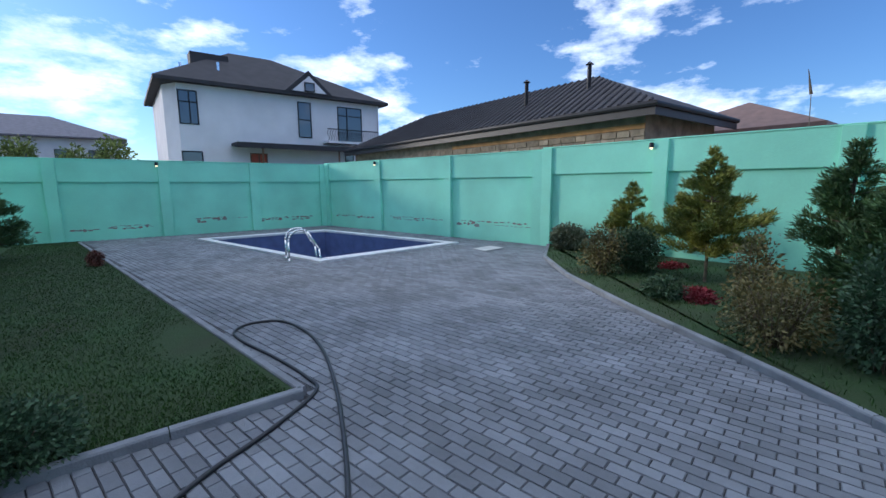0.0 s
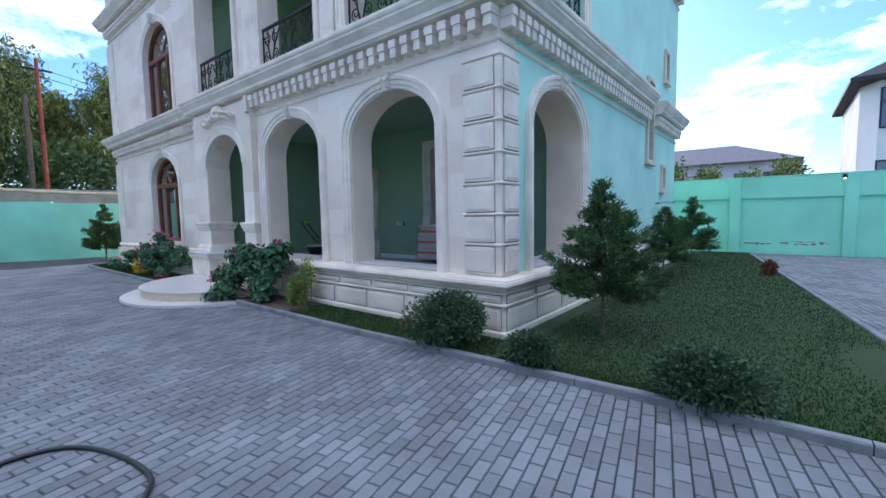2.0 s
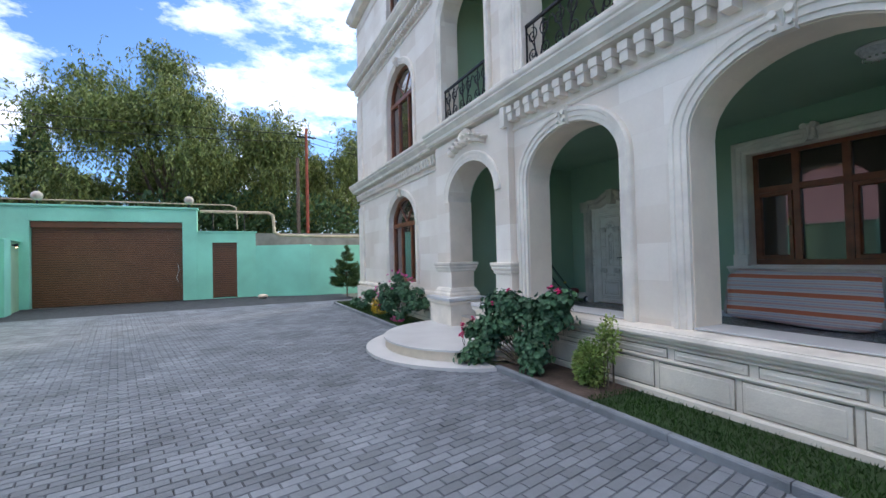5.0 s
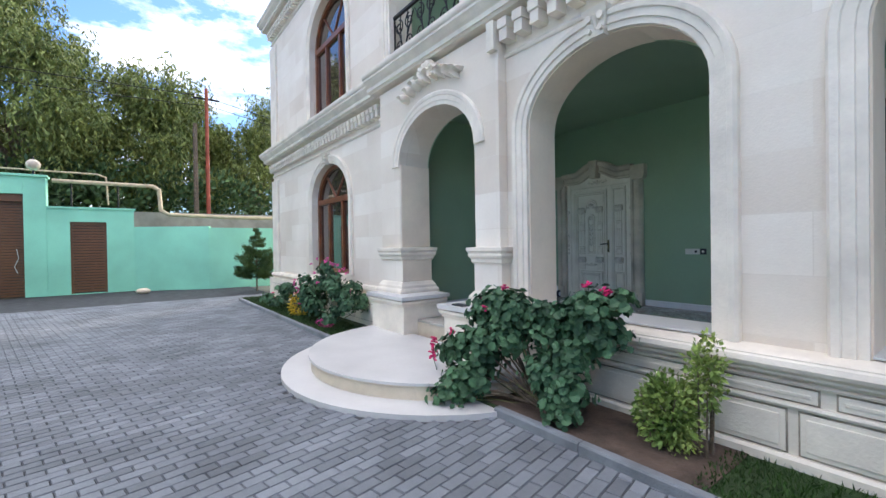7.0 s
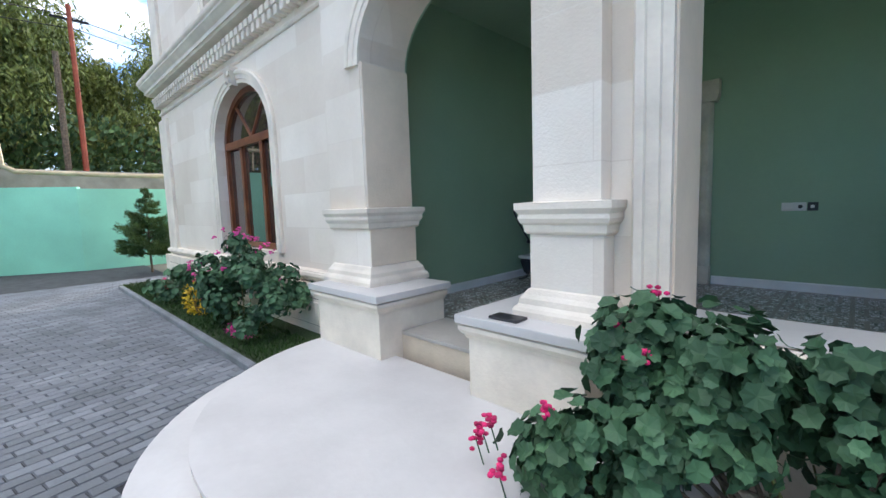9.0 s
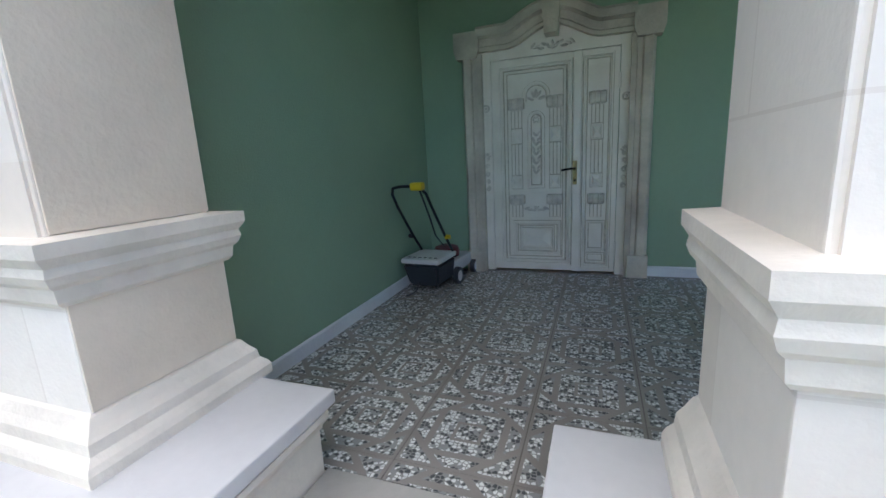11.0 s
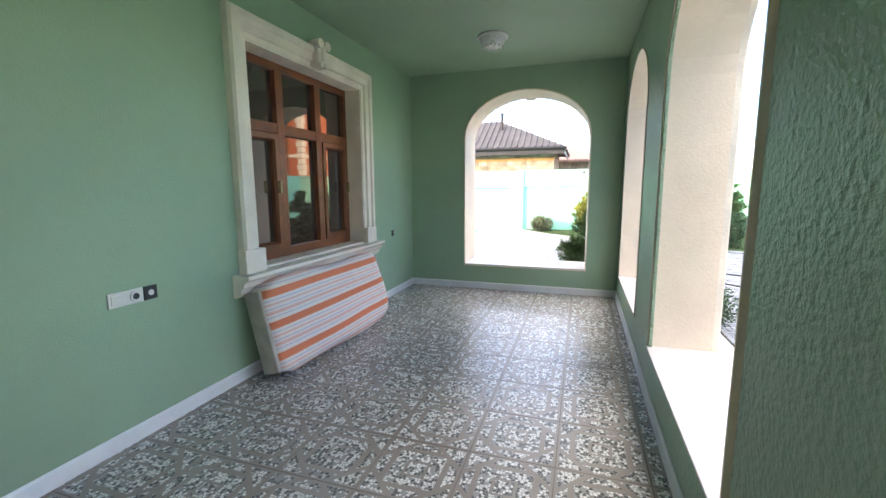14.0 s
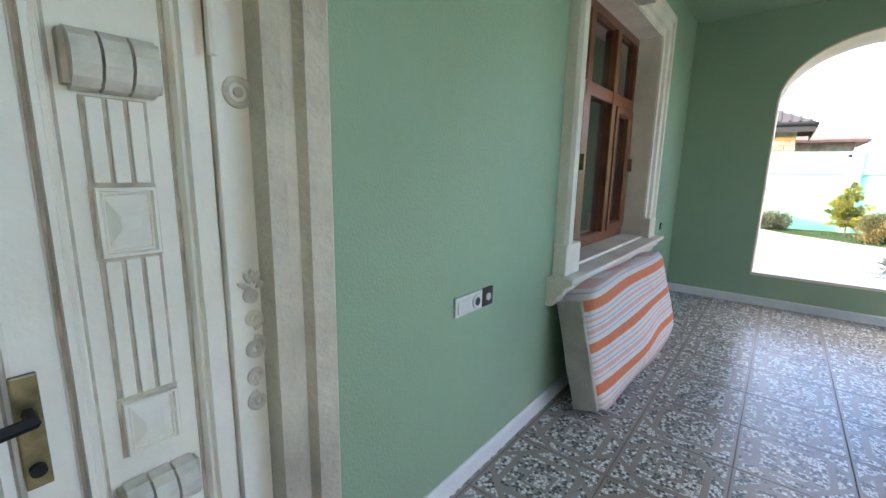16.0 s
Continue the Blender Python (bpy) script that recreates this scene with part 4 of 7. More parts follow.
# carved relief over the entrance
relief = thing("relief_ornament", "carved limestone leaf and shell relief above the entrance arch", "relief", (A2, BAY, 3.76))
relief.scale = (1.0, 2.0, 1.05)
for k in range(9):
    f = (k - 4) / 4
    bm = bmesh.new()
    r = 0.13 - 0.045 * abs(f)
    path = []
    for i in range(16):
        a = i / 15 * 3.6
        rr = r * (1 - i / 18)
        path.append((f * 0.62 + math.copysign(1, f or 1) * rr * math.cos(a + 0.6), 0, 0.02 - 0.13 * f * f + rr * math.sin(a + 0.6)))
    part("scroll", sweep(path, [(0.03, 0), (0.02, 0.05), (0, 0.075), (-0.02, 0.05), (-0.03, 0)], (0, -1, 0)), STONE_TRIM, relief)
for k in range(11):
    a = math.pi * k / 10
    part("leaf", turn(ball((0, 0, 0), 0.05, squash=(0.55, 0.8, 1.7), sub=2), Matrix.Translation((0.17 * math.cos(a) + 0.02 * math.sin(5 * a), -0.03, 0.03 + 0.14 * math.sin(a))) @ pose(0, 0, 0, 0, 90 - math.degrees(a), 0)), STONE_TRIM, relief)

# ---- upper loggia railings ----
def railing(cx, half, z0, z1, y, name="balcony_railing", m=None):
    r = thing(name, "black wrought-iron balcony railing with scrolls", "railing", (cx, y, z0))
    h = z1 - z0
    part("top_rail", box(-half, -0.025, h - 0.045, half, 0.025, h, 0.006), IRON, r)
    part("bottom_rail", box(-half, -0.012, 0.03, half, 0.012, 0.06), IRON, r)
    tube = [(0.010, 0), (0.005, 0.009), (-0.005, 0.009), (-0.010, 0), (-0.005, -0.009), (0.005, -0.009)]

    def curl(x, z, r0, a0, turns, s):
        pts = []
        for i in range(22):
            a = a0 + s * turns * 2 * math.pi * i / 21
            rr = r0 * (1 - 0.82 * i / 21)
            pts.append((x + rr * math.cos(a), 0, z + rr * math.sin(a)))
        part("scroll", sweep(pts, tube, (0, -1, 0)), IRON, r)

    n = 3
    for k in range(n):
        c = -half + (k + 0.5) * 2 * half / n
        w = half / n
        for s in (-1, 1):
            curl(c + s * w * 0.50, h * 0.72, w * 0.42, math.pi / 2 if s > 0 else math.pi / 2, 1.5, s)
            curl(c + s * w * 0.46, h * 0.36, w * 0.36, -math.pi / 2, 1.4, s)
            curl(c + s * w * 0.30, h * 0.17, w * 0.22, -math.pi / 2, 1.3, -s)
            pts = [(c + s * (0.02 + 0.30 * w * math.sin(t * 1.9)), 0, 0.06 + t * (h - 0.12)) for t in [i / 14 for i in range(15)]]
            part("stem", sweep(pts, tube, (0, -1, 0)), IRON, r)
            pts = [(c + s * w * (0.05 + 0.9 * t), 0, 0.08 + (h - 0.2) * (t ** 0.6)) for t in [i / 12 for i in range(13)]]
            part("stem", sweep(pts, tube, (0, -1, 0)), IRON, r)
    for x in (-half + 0.01, half - 0.01):
        part("post", box(x - 0.012, -0.012, 0, x + 0.012, 0.012, h), IRON, r)
    return r


for c in (A2U, A3, A4):
    railing(c, HALF, 4.42, 5.25, FRONT + 0.06)
rr = railing(0, A5H, 4.52, 5.3, 0.0)
rr.matrix_basis = pose(SIDE - 0.06, A5, 4.52, 0, 0, 90)
ul = thing("loggia_lamp", "lit round glass ceiling lamp of the upper loggia", "lamp", (A3, 6.0, 7.45))
part("shade", lathe([(0.02, 0.13), (0.16, 0.12), (0.18, 0.08), (0.14, 0.02), (0.03, 0.0)], 20), glow_mat("lamp_glow", (1.0, 0.95, 0.85), 6.0), ul)

# ---- porch floor, skirting ----
floor = empty_setting("floor", "porch floor of half-metre pebble-pattern cement tiles", "floor")
part("floor_bed", box(PW, 4.862, FLOOR - 0.04, PE + 0.0, PB, FLOOR - 0.004), mat("tile_grout", (0.15, 0.135, 0.12), 0.9, var=0.1), floor)
tile = mesh_of(box(-0.2475, -0.2475, -0.01, 0.2475, 0.2475, 0.0, 0.0015), "tile")
x = PW + 0.25
while x - 0.25 < PE:
    y = 4.98 + 0.25 - 0.5
    while y - 0.25 < PB:
        x0, x1, y0, y1 = max(x - 0.2475, PW), min(x + 0.2475, PE), max(y - 0.2475, 4.863), min(y + 0.2475, PB)
        if x1 - x0 > 0.03 and y1 - y0 > 0.03:
            full = (x1 - x0 > 0.494 and y1 - y0 > 0.494)
            o = part("tile", tile if full else box(x0, y0, FLOOR - 0.01, x1, y1, FLOOR), TILE, floor)
            if full:
                o.location = (x, y, FLOOR)
        y += 0.5
    x += 0.5
skirt = empty_setting("baseboard", "white skirting board round the porch", "baseboard")
SK = [(0.0, FLOOR), (0.016, FLOOR), (0.016, FLOOR + 0.085), (0.008, FLOOR + 0.10), (0.0, FLOOR + 0.10)]
for pth in ([(PW, PB - 0.0, 0), (PW, 4.9, 0)][::-1], [(-8.56, PB, 0), (PE, PB, 0)], [(PE, PB, 0), (PE, 4.875, 0)], [(PE, 4.875, 0), (-8.2, 4.875, 0)]):
    part("skirting_board", sweep(pth, SK), SKIRT, skirt)

# ---- front door ----
dy = PB + 0.05
door = tagged(new("front_door"), "closed white carved double-leaf wooden front door", "door")
door.location = (0, dy, 0)


def dbox(name, x0, x1, z0, z1, d, parent, bevel=0.004, base=0.0, m=None, label=""):
    return part(name, box(x0, -base - d, z0, x1, -base + 0.012, z1, bevel), m or DOORWOOD, parent, label)


def frame_ring(name, x0, x1, z0, z1, w, d, parent, base=0.0):
    """A moulded rectangular frame, its inside left open."""
    d *= 1.6
    for a, b in ((-0.007, 0.0), (w, w + 0.008)):
        part("groove_line", sweep([(x0, -base, z0), (x0, -base, z1), (x1, -base, z1), (x1, -base, z0)], [(a, -0.004), (a, 0.0025), (b, 0.0025), (b, -0.004)], (0, -1, 0), closed=True), GROOVE, parent)
    prof = [(0, -0.004), (0, d), (w * 0.35, d), (w * 0.5, d * 0.55), (w * 0.8, d * 0.7), (w, d * 0.35), (w, -0.004)]
    return part(name, sweep([(x0, -base, z0), (x0, -base, z1), (x1, -base, z1), (x1, -base, z0)], prof, (0, -1, 0), closed=True), DOORWOOD, parent)


def bracket(x, z, w, h, parent, base):
    """A fluted scroll block."""
    bm = bmesh.new()
    for k in range(3):
        rod((x - w / 2 + w * (k + 0.06) / 3, -base - 0.012, z), (x - w / 2 + w * (k + 0.94) / 3, -base - 0.012, z), h / 2, seg=14, bm=bm)
    part("scroll_core", box(x - w / 2 - 0.008, -base - 0.035, z - h * 0.42, x + w / 2 + 0.008, -base, z + h * 0.42, 0.003), GROOVE, parent)
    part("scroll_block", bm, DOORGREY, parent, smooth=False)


def flutes(x, z0, z1, w, parent, base):
    bm = bmesh.new()
    for k in range(3):
        xa = x - w / 2 + w * (k + 0.12) / 3
        box(xa, -base - 0.012, z0, xa + w * 0.76 / 3, -base + 0.002, z1, 0.003, bm)
    part("fluting", bm, DOORWOOD, parent)
    part("fluting_ground", box(x - w / 2 - 0.004, -base - 0.003, z0 - 0.003, x + w / 2 + 0.004, -base + 0.002, z1 + 0.003), GROOVE, parent)


def diamond(x, z, w, h, parent, base):
    bm = bmesh.new()
    v = [bm.verts.new(q) for q in ((x - w / 2, -base - 0.006, z - h / 2), (x + w / 2, -base - 0.006, z - h / 2), (x + w / 2, -base - 0.006, z + h / 2), (x - w / 2, -base - 0.006, z + h / 2), (x - w * 0.2, -base - 0.03, z - h * 0.1), (x + w * 0.2, -base - 0.03, z - h * 0.1), (x + w * 0.2, -base - 0.03, z + h * 0.1), (x - w * 0.2, -base - 0.03, z + h * 0.1))]
    for f in ((4, 5, 6, 7), (0, 1, 5, 4), (1, 2, 6, 5), (2, 3, 7, 6), (3, 0, 4, 7)):
        bm.faces.new([v[i] for i in f])
    part("raised_block", bm, DOORWOOD, parent)
    frame_ring("raised_block_frame", x - w / 2 - 0.008, x + w / 2 + 0.008, z - h / 2 - 0.008, z + h / 2 + 0.008, 0.016, 0.014, parent, base)


def carving(points, r, parent, base, name="carving"):
    bm = bmesh.new()
    for x, z, a in points:
        turn_ = Matrix.Translation((x, -base - 0.004, z)) @ pose(0, 0, 0, 0, a, 0) @ Matrix.Diagonal((0.5, 0.75, 1.25, 1))
        bmesh.ops.create_icosphere(bm, subdivisions=1, radius=r, matrix=turn_)
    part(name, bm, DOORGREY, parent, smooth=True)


Z0, Z1 = FLOOR + 0.02, 2.55
# timber frame with the carved head
dbox("jamb", -10.16, -10.062, FLOOR, 2.66, 0.05, door)
dbox("jamb", -8.855, -8.755, FLOOR, 2.66, 0.05, door)
dbox("head_board", -10.062, -8.855, 2.555, 2.64, 0.045, door)
for s in (-1, 1):
    carving([(-9.46 + s * (0.04 + 0.035 * k), 2.63 + 0.018 * math.sin(2.1 * k), s * (35 + 25 * k)) for k in range(5)], 0.03, door, 0.045, "carved_crest")
carving([(-9.46, 2.635, 0), (-9.46, 2.615, 90)], 0.036, door, 0.05, "carved_crest")

LB = 0.03
leaf = part("main_leaf", box(-10.058, -0.03, Z0, -9.205, 0.02, Z1, 0.004), DOORWOOD, door)
frame_ring("panel_moulding", -9.985, -9.275, 0.50, 2.49, 0.045, 0.026, leaf, LB)
frame_ring("panel_moulding", -9.925, -9.335, 0.555, 2.435, 0.02, 0.014, leaf, LB)
MX = -9.617
part("arched_moulding", sweep([(MX - 0.13, -LB, 2.14)] + [(MX - 0.13 * math.cos(math.pi * i / 14), -LB, 2.195 + 0.125 * math.sin(math.pi * i / 14)) for i in range(15)] + [(MX + 0.13, -LB, 2.14)], [(0, -0.003), (0, 0.022), (0.02, 0.022), (0.03, 0.008), (0.03, -0.003)], (0, -1, 0)), DOORWOOD, leaf)
part("groove_line", sweep([(MX - 0.13, -LB, 2.14)] + [(MX - 0.13 * math.cos(math.pi * i / 14), -LB, 2.195 + 0.125 * math.sin(math.pi * i / 14)) for i in range(15)] + [(MX + 0.13, -LB, 2.14)], [(-0.006, -0.003), (-0.006, 0.003), (0.037, 0.003), (0.037, -0.003)], (0, -1, 0)), GROOVE, leaf)
carving([(MX + s * 0.028 * k, 2.215 - 0.012 * k * k, s * 34 * k) for k in range(3) for s in (-1, 1)], 0.034, leaf, LB)


def column(x, to):
    """The fluted strip with its scroll and raised blocks."""
    bracket(x, 2.125, 0.145, 0.115, to, LB)
    flutes(x, 1.895, 2.06, 0.105, to, LB)
    diamond(x, 1.815, 0.088, 0.125, to, LB)
    flutes(x, 1.43, 1.735, 0.105, to, LB)
    diamond(x, 1.355, 0.088, 0.11, to, LB)
    bracket(x, 1.178, 0.145, 0.105, to, LB)
    flutes(x, 1.0, 1.118, 0.105, to, LB)


column(-9.81, leaf)
column(-9.432, leaf)
np_ = [(MX - 0.08, 1.295)] + [(MX - 0.08 * math.cos(math.pi * i / 12), 1.965 + 0.08 * math.sin(math.pi * i / 12)) for i in range(13)] + [(MX + 0.08, 1.295)]
part("niche_moulding", sweep([(a, -LB, c) for a, c in np_], [(0, -0.003), (0, 0.024), (0.014, 0.026), (0.026, 0.008), (0.026, -0.003)], (0, -1, 0), closed=True), DOORWOOD, leaf)
part("groove_line", sweep([(a, -LB, c) for a, c in np_], [(-0.006, -0.003), (-0.006, 0.003), (0.037, 0.003), (0.037, -0.003)], (0, -1, 0), closed=True), GROOVE, leaf)
carving([(MX + 0.026 * math.cos(a), 1.965 + 0.026 * math.sin(a), math.degrees(a)) for a in [k * 1.05 for k in range(6)]], 0.018, leaf, LB, "rosette")
carving([(MX + s * (0.016 + 0.014 * (k % 2)), 1.46 + 0.046 * k, s * 40) for k in range(9) for s in (-1, 1)], 0.027, leaf, LB, "leaf_carving")
part("ledge", box(-9.74, -LB - 0.03, 1.235, -9.50, -LB + 0.002, 1.262, 0.006), DOORWOOD, leaf)
carving([(MX + s * 0.032 * k, 1.075 + 0.012 * math.cos(2.2 * k), s * (50 + 20 * k)) for k in range(4) for s in (-1, 1)], 0.028, leaf, LB, "leaf_carving")
frame_ring("panel_moulding", -9.845, -9.375, 0.60, 0.955, 0.032, 0.022, leaf, LB)
frame_ring("panel_moulding", -9.78, -9.44, 0.655, 0.90, 0.014, 0.016, leaf, LB)
diamond(MX + 0.007, 0.777, 0.29, 0.19, leaf, LB)

leaf2 = part("side_leaf", box(-9.20, -0.03, Z0, -8.859, 0.02, Z1, 0.004), DOORWOOD, door)
part("cover_strip", box(-9.262, -0.055, Z0, -9.185, -0.028, Z1, 0.008), DOORWOOD, door)
cx2 = -9.045
frame_ring("panel_moulding", -9.172, -8.912, 0.485, 2.50, 0.03, 0.024, leaf2, LB)
column(cx2, leaf2)
frame_ring("panel_moulding", cx2 - 0.085, cx2 + 0.085, 0.66, 0.955, 0.018, 0.016, leaf2, LB)
frame_ring("panel_moulding", cx2 - 0.085, cx2 + 0.085, 0.535, 0.63, 0.012, 0.012, leaf2, LB)
BRASS = mat("aged_brass", (0.30, 0.25, 0.14), 0.35, 0.9, var=0.25, bump=0.1, scale=20)
lock = part("lock_plate", box(-9.262, -0.066, 1.32, -9.222, -0.054, 1.55, 0.004), BRASS, door, "aged brass lock plate")
part("lever", sweep([(-9.242, -0.066, 1.475), (-9.242, -0.112, 1.475), (-9.27, -0.122, 1.477), (-9.365, -0.118, 1.465)], [(0.011, 0), (0.006, 0.010), (-0.006, 0.010), (-0.011, 0), (-0.006, -0.010), (0.006, -0.010)]), IRON, lock, "dark lever handle")
part("keyhole", rod((-9.242, -0.064, 1.36), (-9.242, -0.078, 1.36), 0.013, seg=12), IRON, lock)
for x, z in ((-10.06, 2.25), (-10.06, 0.70), (-8.857, 2.25), (-8.857, 0.68)):
    part("hinge", rod((x, -0.06, z - 0.07), (x, -0.06, z + 0.07), 0.011, seg=8), DOORWOOD, door)
# carvings on the wide jambs
BEADING = [(0.009, -0.004), (0.007, 0.006), (0.0, 0.011), (-0.007, 0.006), (-0.009, -0.004)]


def spiral(x, z, r, a0, turns, s):
    """A flat carved scroll that winds inwards."""
    return [(x + r * (1 - 0.8 * k / 24) * math.cos(a0 + s * turns * 2 * math.pi * k / 24), -0.05, z + r * (1 - 0.8 * k / 24) * math.sin(a0 + s * turns * 2 * math.pi * k / 24)) for k in range(25)]


for x in (-10.115, -8.80):
    f = 1 if x > -9 else -1
    for z, r, a0, s in ((1.30, 0.026, math.pi / 2, 1), (1.375, 0.022, -math.pi / 2, -1), (1.455, 0.030, math.pi / 2, -1), (1.535, 0.024, -math.pi / 2, 1), (1.60, 0.018, math.pi / 2, 1)):
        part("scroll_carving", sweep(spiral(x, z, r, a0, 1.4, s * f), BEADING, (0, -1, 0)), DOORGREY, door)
    carving([(x + 0.012 * k, 1.655 - 0.006 * k * k, 28 * k) for k in (-2, -1, 0, 1, 2)], 0.016, door, 0.054, "palmette")
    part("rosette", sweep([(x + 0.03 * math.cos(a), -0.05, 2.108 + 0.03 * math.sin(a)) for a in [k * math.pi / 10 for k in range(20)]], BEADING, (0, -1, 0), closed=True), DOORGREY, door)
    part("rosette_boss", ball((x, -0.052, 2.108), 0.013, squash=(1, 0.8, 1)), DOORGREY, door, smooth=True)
    bmb = bmesh.new()
    xe = x + (0.038 if x > -9 else -0.038)
    for k in range(110):
        bmesh.ops.create_icosphere(bmb, subdivisions=1, radius=0.007, matrix=Matrix.Translation((xe, -0.052, FLOOR + 0.06 + 0.0195 * k)))
    part("bead_row", bmb, DOORWOOD, door)

dsur = empty_setting("door_surround", "weathered grey-beige stone door surround with a curved head", "door surround")
JP = [(-0.02, 0.0), (-0.02, 0.075), (0.022, 0.085), (0.033, 0.06), (0.072, 0.055), (0.084, 0.09), (0.145, 0.10), (0.16, 0.085), (0.178, 0.045), (0.178, 0.0)]
for a, b in (((-10.16, FLOOR), (-10.16, 2.62)), ((-8.755, 2.62), (-8.755, FLOOR))):
    part("jamb", sweep([(a[0], PB, a[1]), (b[0], PB, b[1])], [(-s, h) for s, h in JP], (0, -1, 0)), FRAMESTONE, dsur)
    part("jamb_foot", box(min(a[0], b[0]) - (0.187 if a[0] < -9.5 else -0.0), PB - 0.11, FLOOR, min(a[0], b[0]) + (0.0 if a[0] < -9.5 else 0.187), PB, FLOOR + 0.22, 0.008), FRAMESTONE, dsur)


def head_curve(f):
    """Height of the curved head over half its length: flat ear, hollow, then a rise to the middle."""
    a = abs(f)
    return 2.64 + (0.16 * 0.5 * (1 + math.cos(math.pi * a / 0.62)) if a < 0.62 else 0.0)


hp = [(-9.457 + 0.715 * k / 24, head_curve(k / 24)) for k in range(-24, 25)]
part("head", sweep([(x, PB, z) for x, z in hp], [(-s, h) for s, h in ((-0.0, 0.0), (-0.0, 0.075), (0.03, 0.085), (0.045, 0.06), (0.11, 0.07), (0.13, 0.12), (0.19, 0.135), (0.215, 0.12), (0.225, 0.0))], (0, -1, 0)), FRAMESTONE, dsur)
for s in (-1, 1):
    c = -9.457 + s * 0.82
    part("ear", turn(prism([(c - 0.10, 2.58), (c + 0.10, 2.58), (c + 0.125, 2.65), (c + 0.125, 2.825), (c - 0.125, 2.825), (c - 0.125, 2.65)], 0, 0.118), Matrix(((1, 0, 0, 0), (0, 0, -1, PB), (0, 1, 0, 0), (0, 0, 0, 1)))), FRAMESTONE, dsur)
part("keystone", turn(prism([(-9.52, 2.70), (-9.40, 2.70), (-9.375, 3.02), (-9.545, 3.02)], 0, 0.17), Matrix(((1, 0, 0, 0), (0, 0, -1, PB), (0, 1, 0, 0), (0, 0, 0, 1)))), FRAMESTONE, dsur)
bmf = bmesh.new()
hv = [(-10.02, 2.62), *[(x, z + 0.004) for x, z in hp if -10.02 < x < -8.90], (-8.90, 2.62)]
bmf.faces.new([bmf.verts.new((x, PB - 0.004 + 0.0, z)) for x, z in hv])
part("tympanum", bmf, DOORWOOD, dsur)

# ---- porch window ----
win = tagged(new("porch_window"), "red-brown timber porch window with dark reflecting panes", "window")
win.location = (0, PB + 0.22, 0)
TR = 2.56
for x0, x1, z0, z1 in ((WIN_X0, WIN_X1, WIN_B, WIN_B + 0.09), (WIN_X0, WIN_X1, WIN_T - 0.08, WIN_T)):
    part("window_frame", box(x0, -0.04, z0, x1, 0.04, z1, 0.006), WOOD, win)
for x0, x1 in ((WIN_X0, WIN_X0 + 0.08), (WIN_X1 - 0.08, WIN_X1)):
    part("window_frame", box(x0, -0.04, WIN_B + 0.09, x1, 0.04, WIN_T - 0.08, 0.006), WOOD, win)
part("transom", box(WIN_X0 + 0.08, -0.05, TR - 0.05, WIN_X1 - 0.08, 0.04, TR + 0.05, 0.008), WOOD, win)
third = (WIN_X1 - WIN_X0) / 3
for k in (1, 2):
    x = WIN_X0 + third * k
    part("mullion", box(x - 0.05, -0.055, WIN_B + 0.09, x + 0.05, 0.04, WIN_T - 0.08, 0.008), WOOD, win)
for k in range(3):
    xa, xb = WIN_X0 + third * k + 0.05, WIN_X0 + third * (k + 1) - 0.05
    part("pane", box(xa, 0.0, TR, xb, 0.008, WIN_T - 0.07), GLASS, win, "dark glass pane")
    part("pane", box(xa, 0.0, WIN_B + 0.08, xb, 0.008, TR), GLASS, win, "dark glass pane")
    if k != 1:
        sash = part("sash", sweep([(xa + 0.01, -0.02, WIN_B + 0.095), (xa + 0.01, -0.02, TR - 0.055), (xb - 0.01, -0.02, TR - 0.055), (xb - 0.01, -0.02, WIN_B + 0.095)], [(0, -0.02), (0, 0.045), (0.05, 0.045), (0.065, 0.02), (0.065, -0.02)], (0, -1, 0), closed=True), WOOD, win)
        part("handle", box(xb - 0.06, -0.10, 1.95, xb - 0.035, -0.063, 2.07, 0.004), BRASS, sash, "small brass window handle")
wsur = empty_setting("window_surround", "moulded pale stone window surround with sill and keystone", "window surround")
WP = [(0.0, 0.0), (0.0, 0.03), (-0.045, 0.035), (-0.055, 0.06), (-0.12, 0.065), (-0.135, 0.085), (-0.185, 0.085), (-0.20, 0.06), (-0.20, 0.0)]
part("architrave", sweep([(WIN_X0, PB, 1.305), (WIN_X0, PB, WIN_T), (WIN_X1, PB, WIN_T), (WIN_X1, PB, 1.305)], WP, (0, -1, 0)), STONE_TRIM, wsur)
part("reveal", box(WIN_X1 - 0.012, PB - 0.02, WIN_B, WIN_X1 + 0.004, PB + 0.18, WIN_T), STONE_TRIM, wsur)
part("reveal", box(WIN_X0 - 0.004, PB - 0.02, WIN_B, WIN_X0 + 0.012, PB + 0.18, WIN_T), STONE_TRIM, wsur)
part("reveal", box(WIN_X0 + 0.012, PB - 0.02, WIN_T - 0.012, WIN_X1 - 0.012, PB + 0.18, WIN_T + 0.004), STONE_TRIM, wsur)
for x, s in ((WIN_X0 - 0.01, 1), (WIN_X1 + 0.01, -1)):
    part("foot_block", box(x - 0.20 if s > 0 else x - 0.03, PB - 0.087, 1.305, x + 0.03 if s > 0 else x + 0.20, PB, 1.50, 0.01), STONE_TRIM, wsur)
SP = [(-0.15, 1.305), (0.16, 1.305), (0.165, 1.28), (0.15, 1.265), (0.12, 1.25), (0.105, 1.21), (0.08, 1.195), (0.06, 1.14), (0.04, 1.125), (-0.02, 1.12), (-0.02, 1.25), (-0.15, 1.25)]
part("window_sill", sweep([(-6.97, PB + 0.001, 0), (-4.53, PB + 0.001, 0)], [(s, z) for s, z in SP]), STONE_TRIM, wsur)
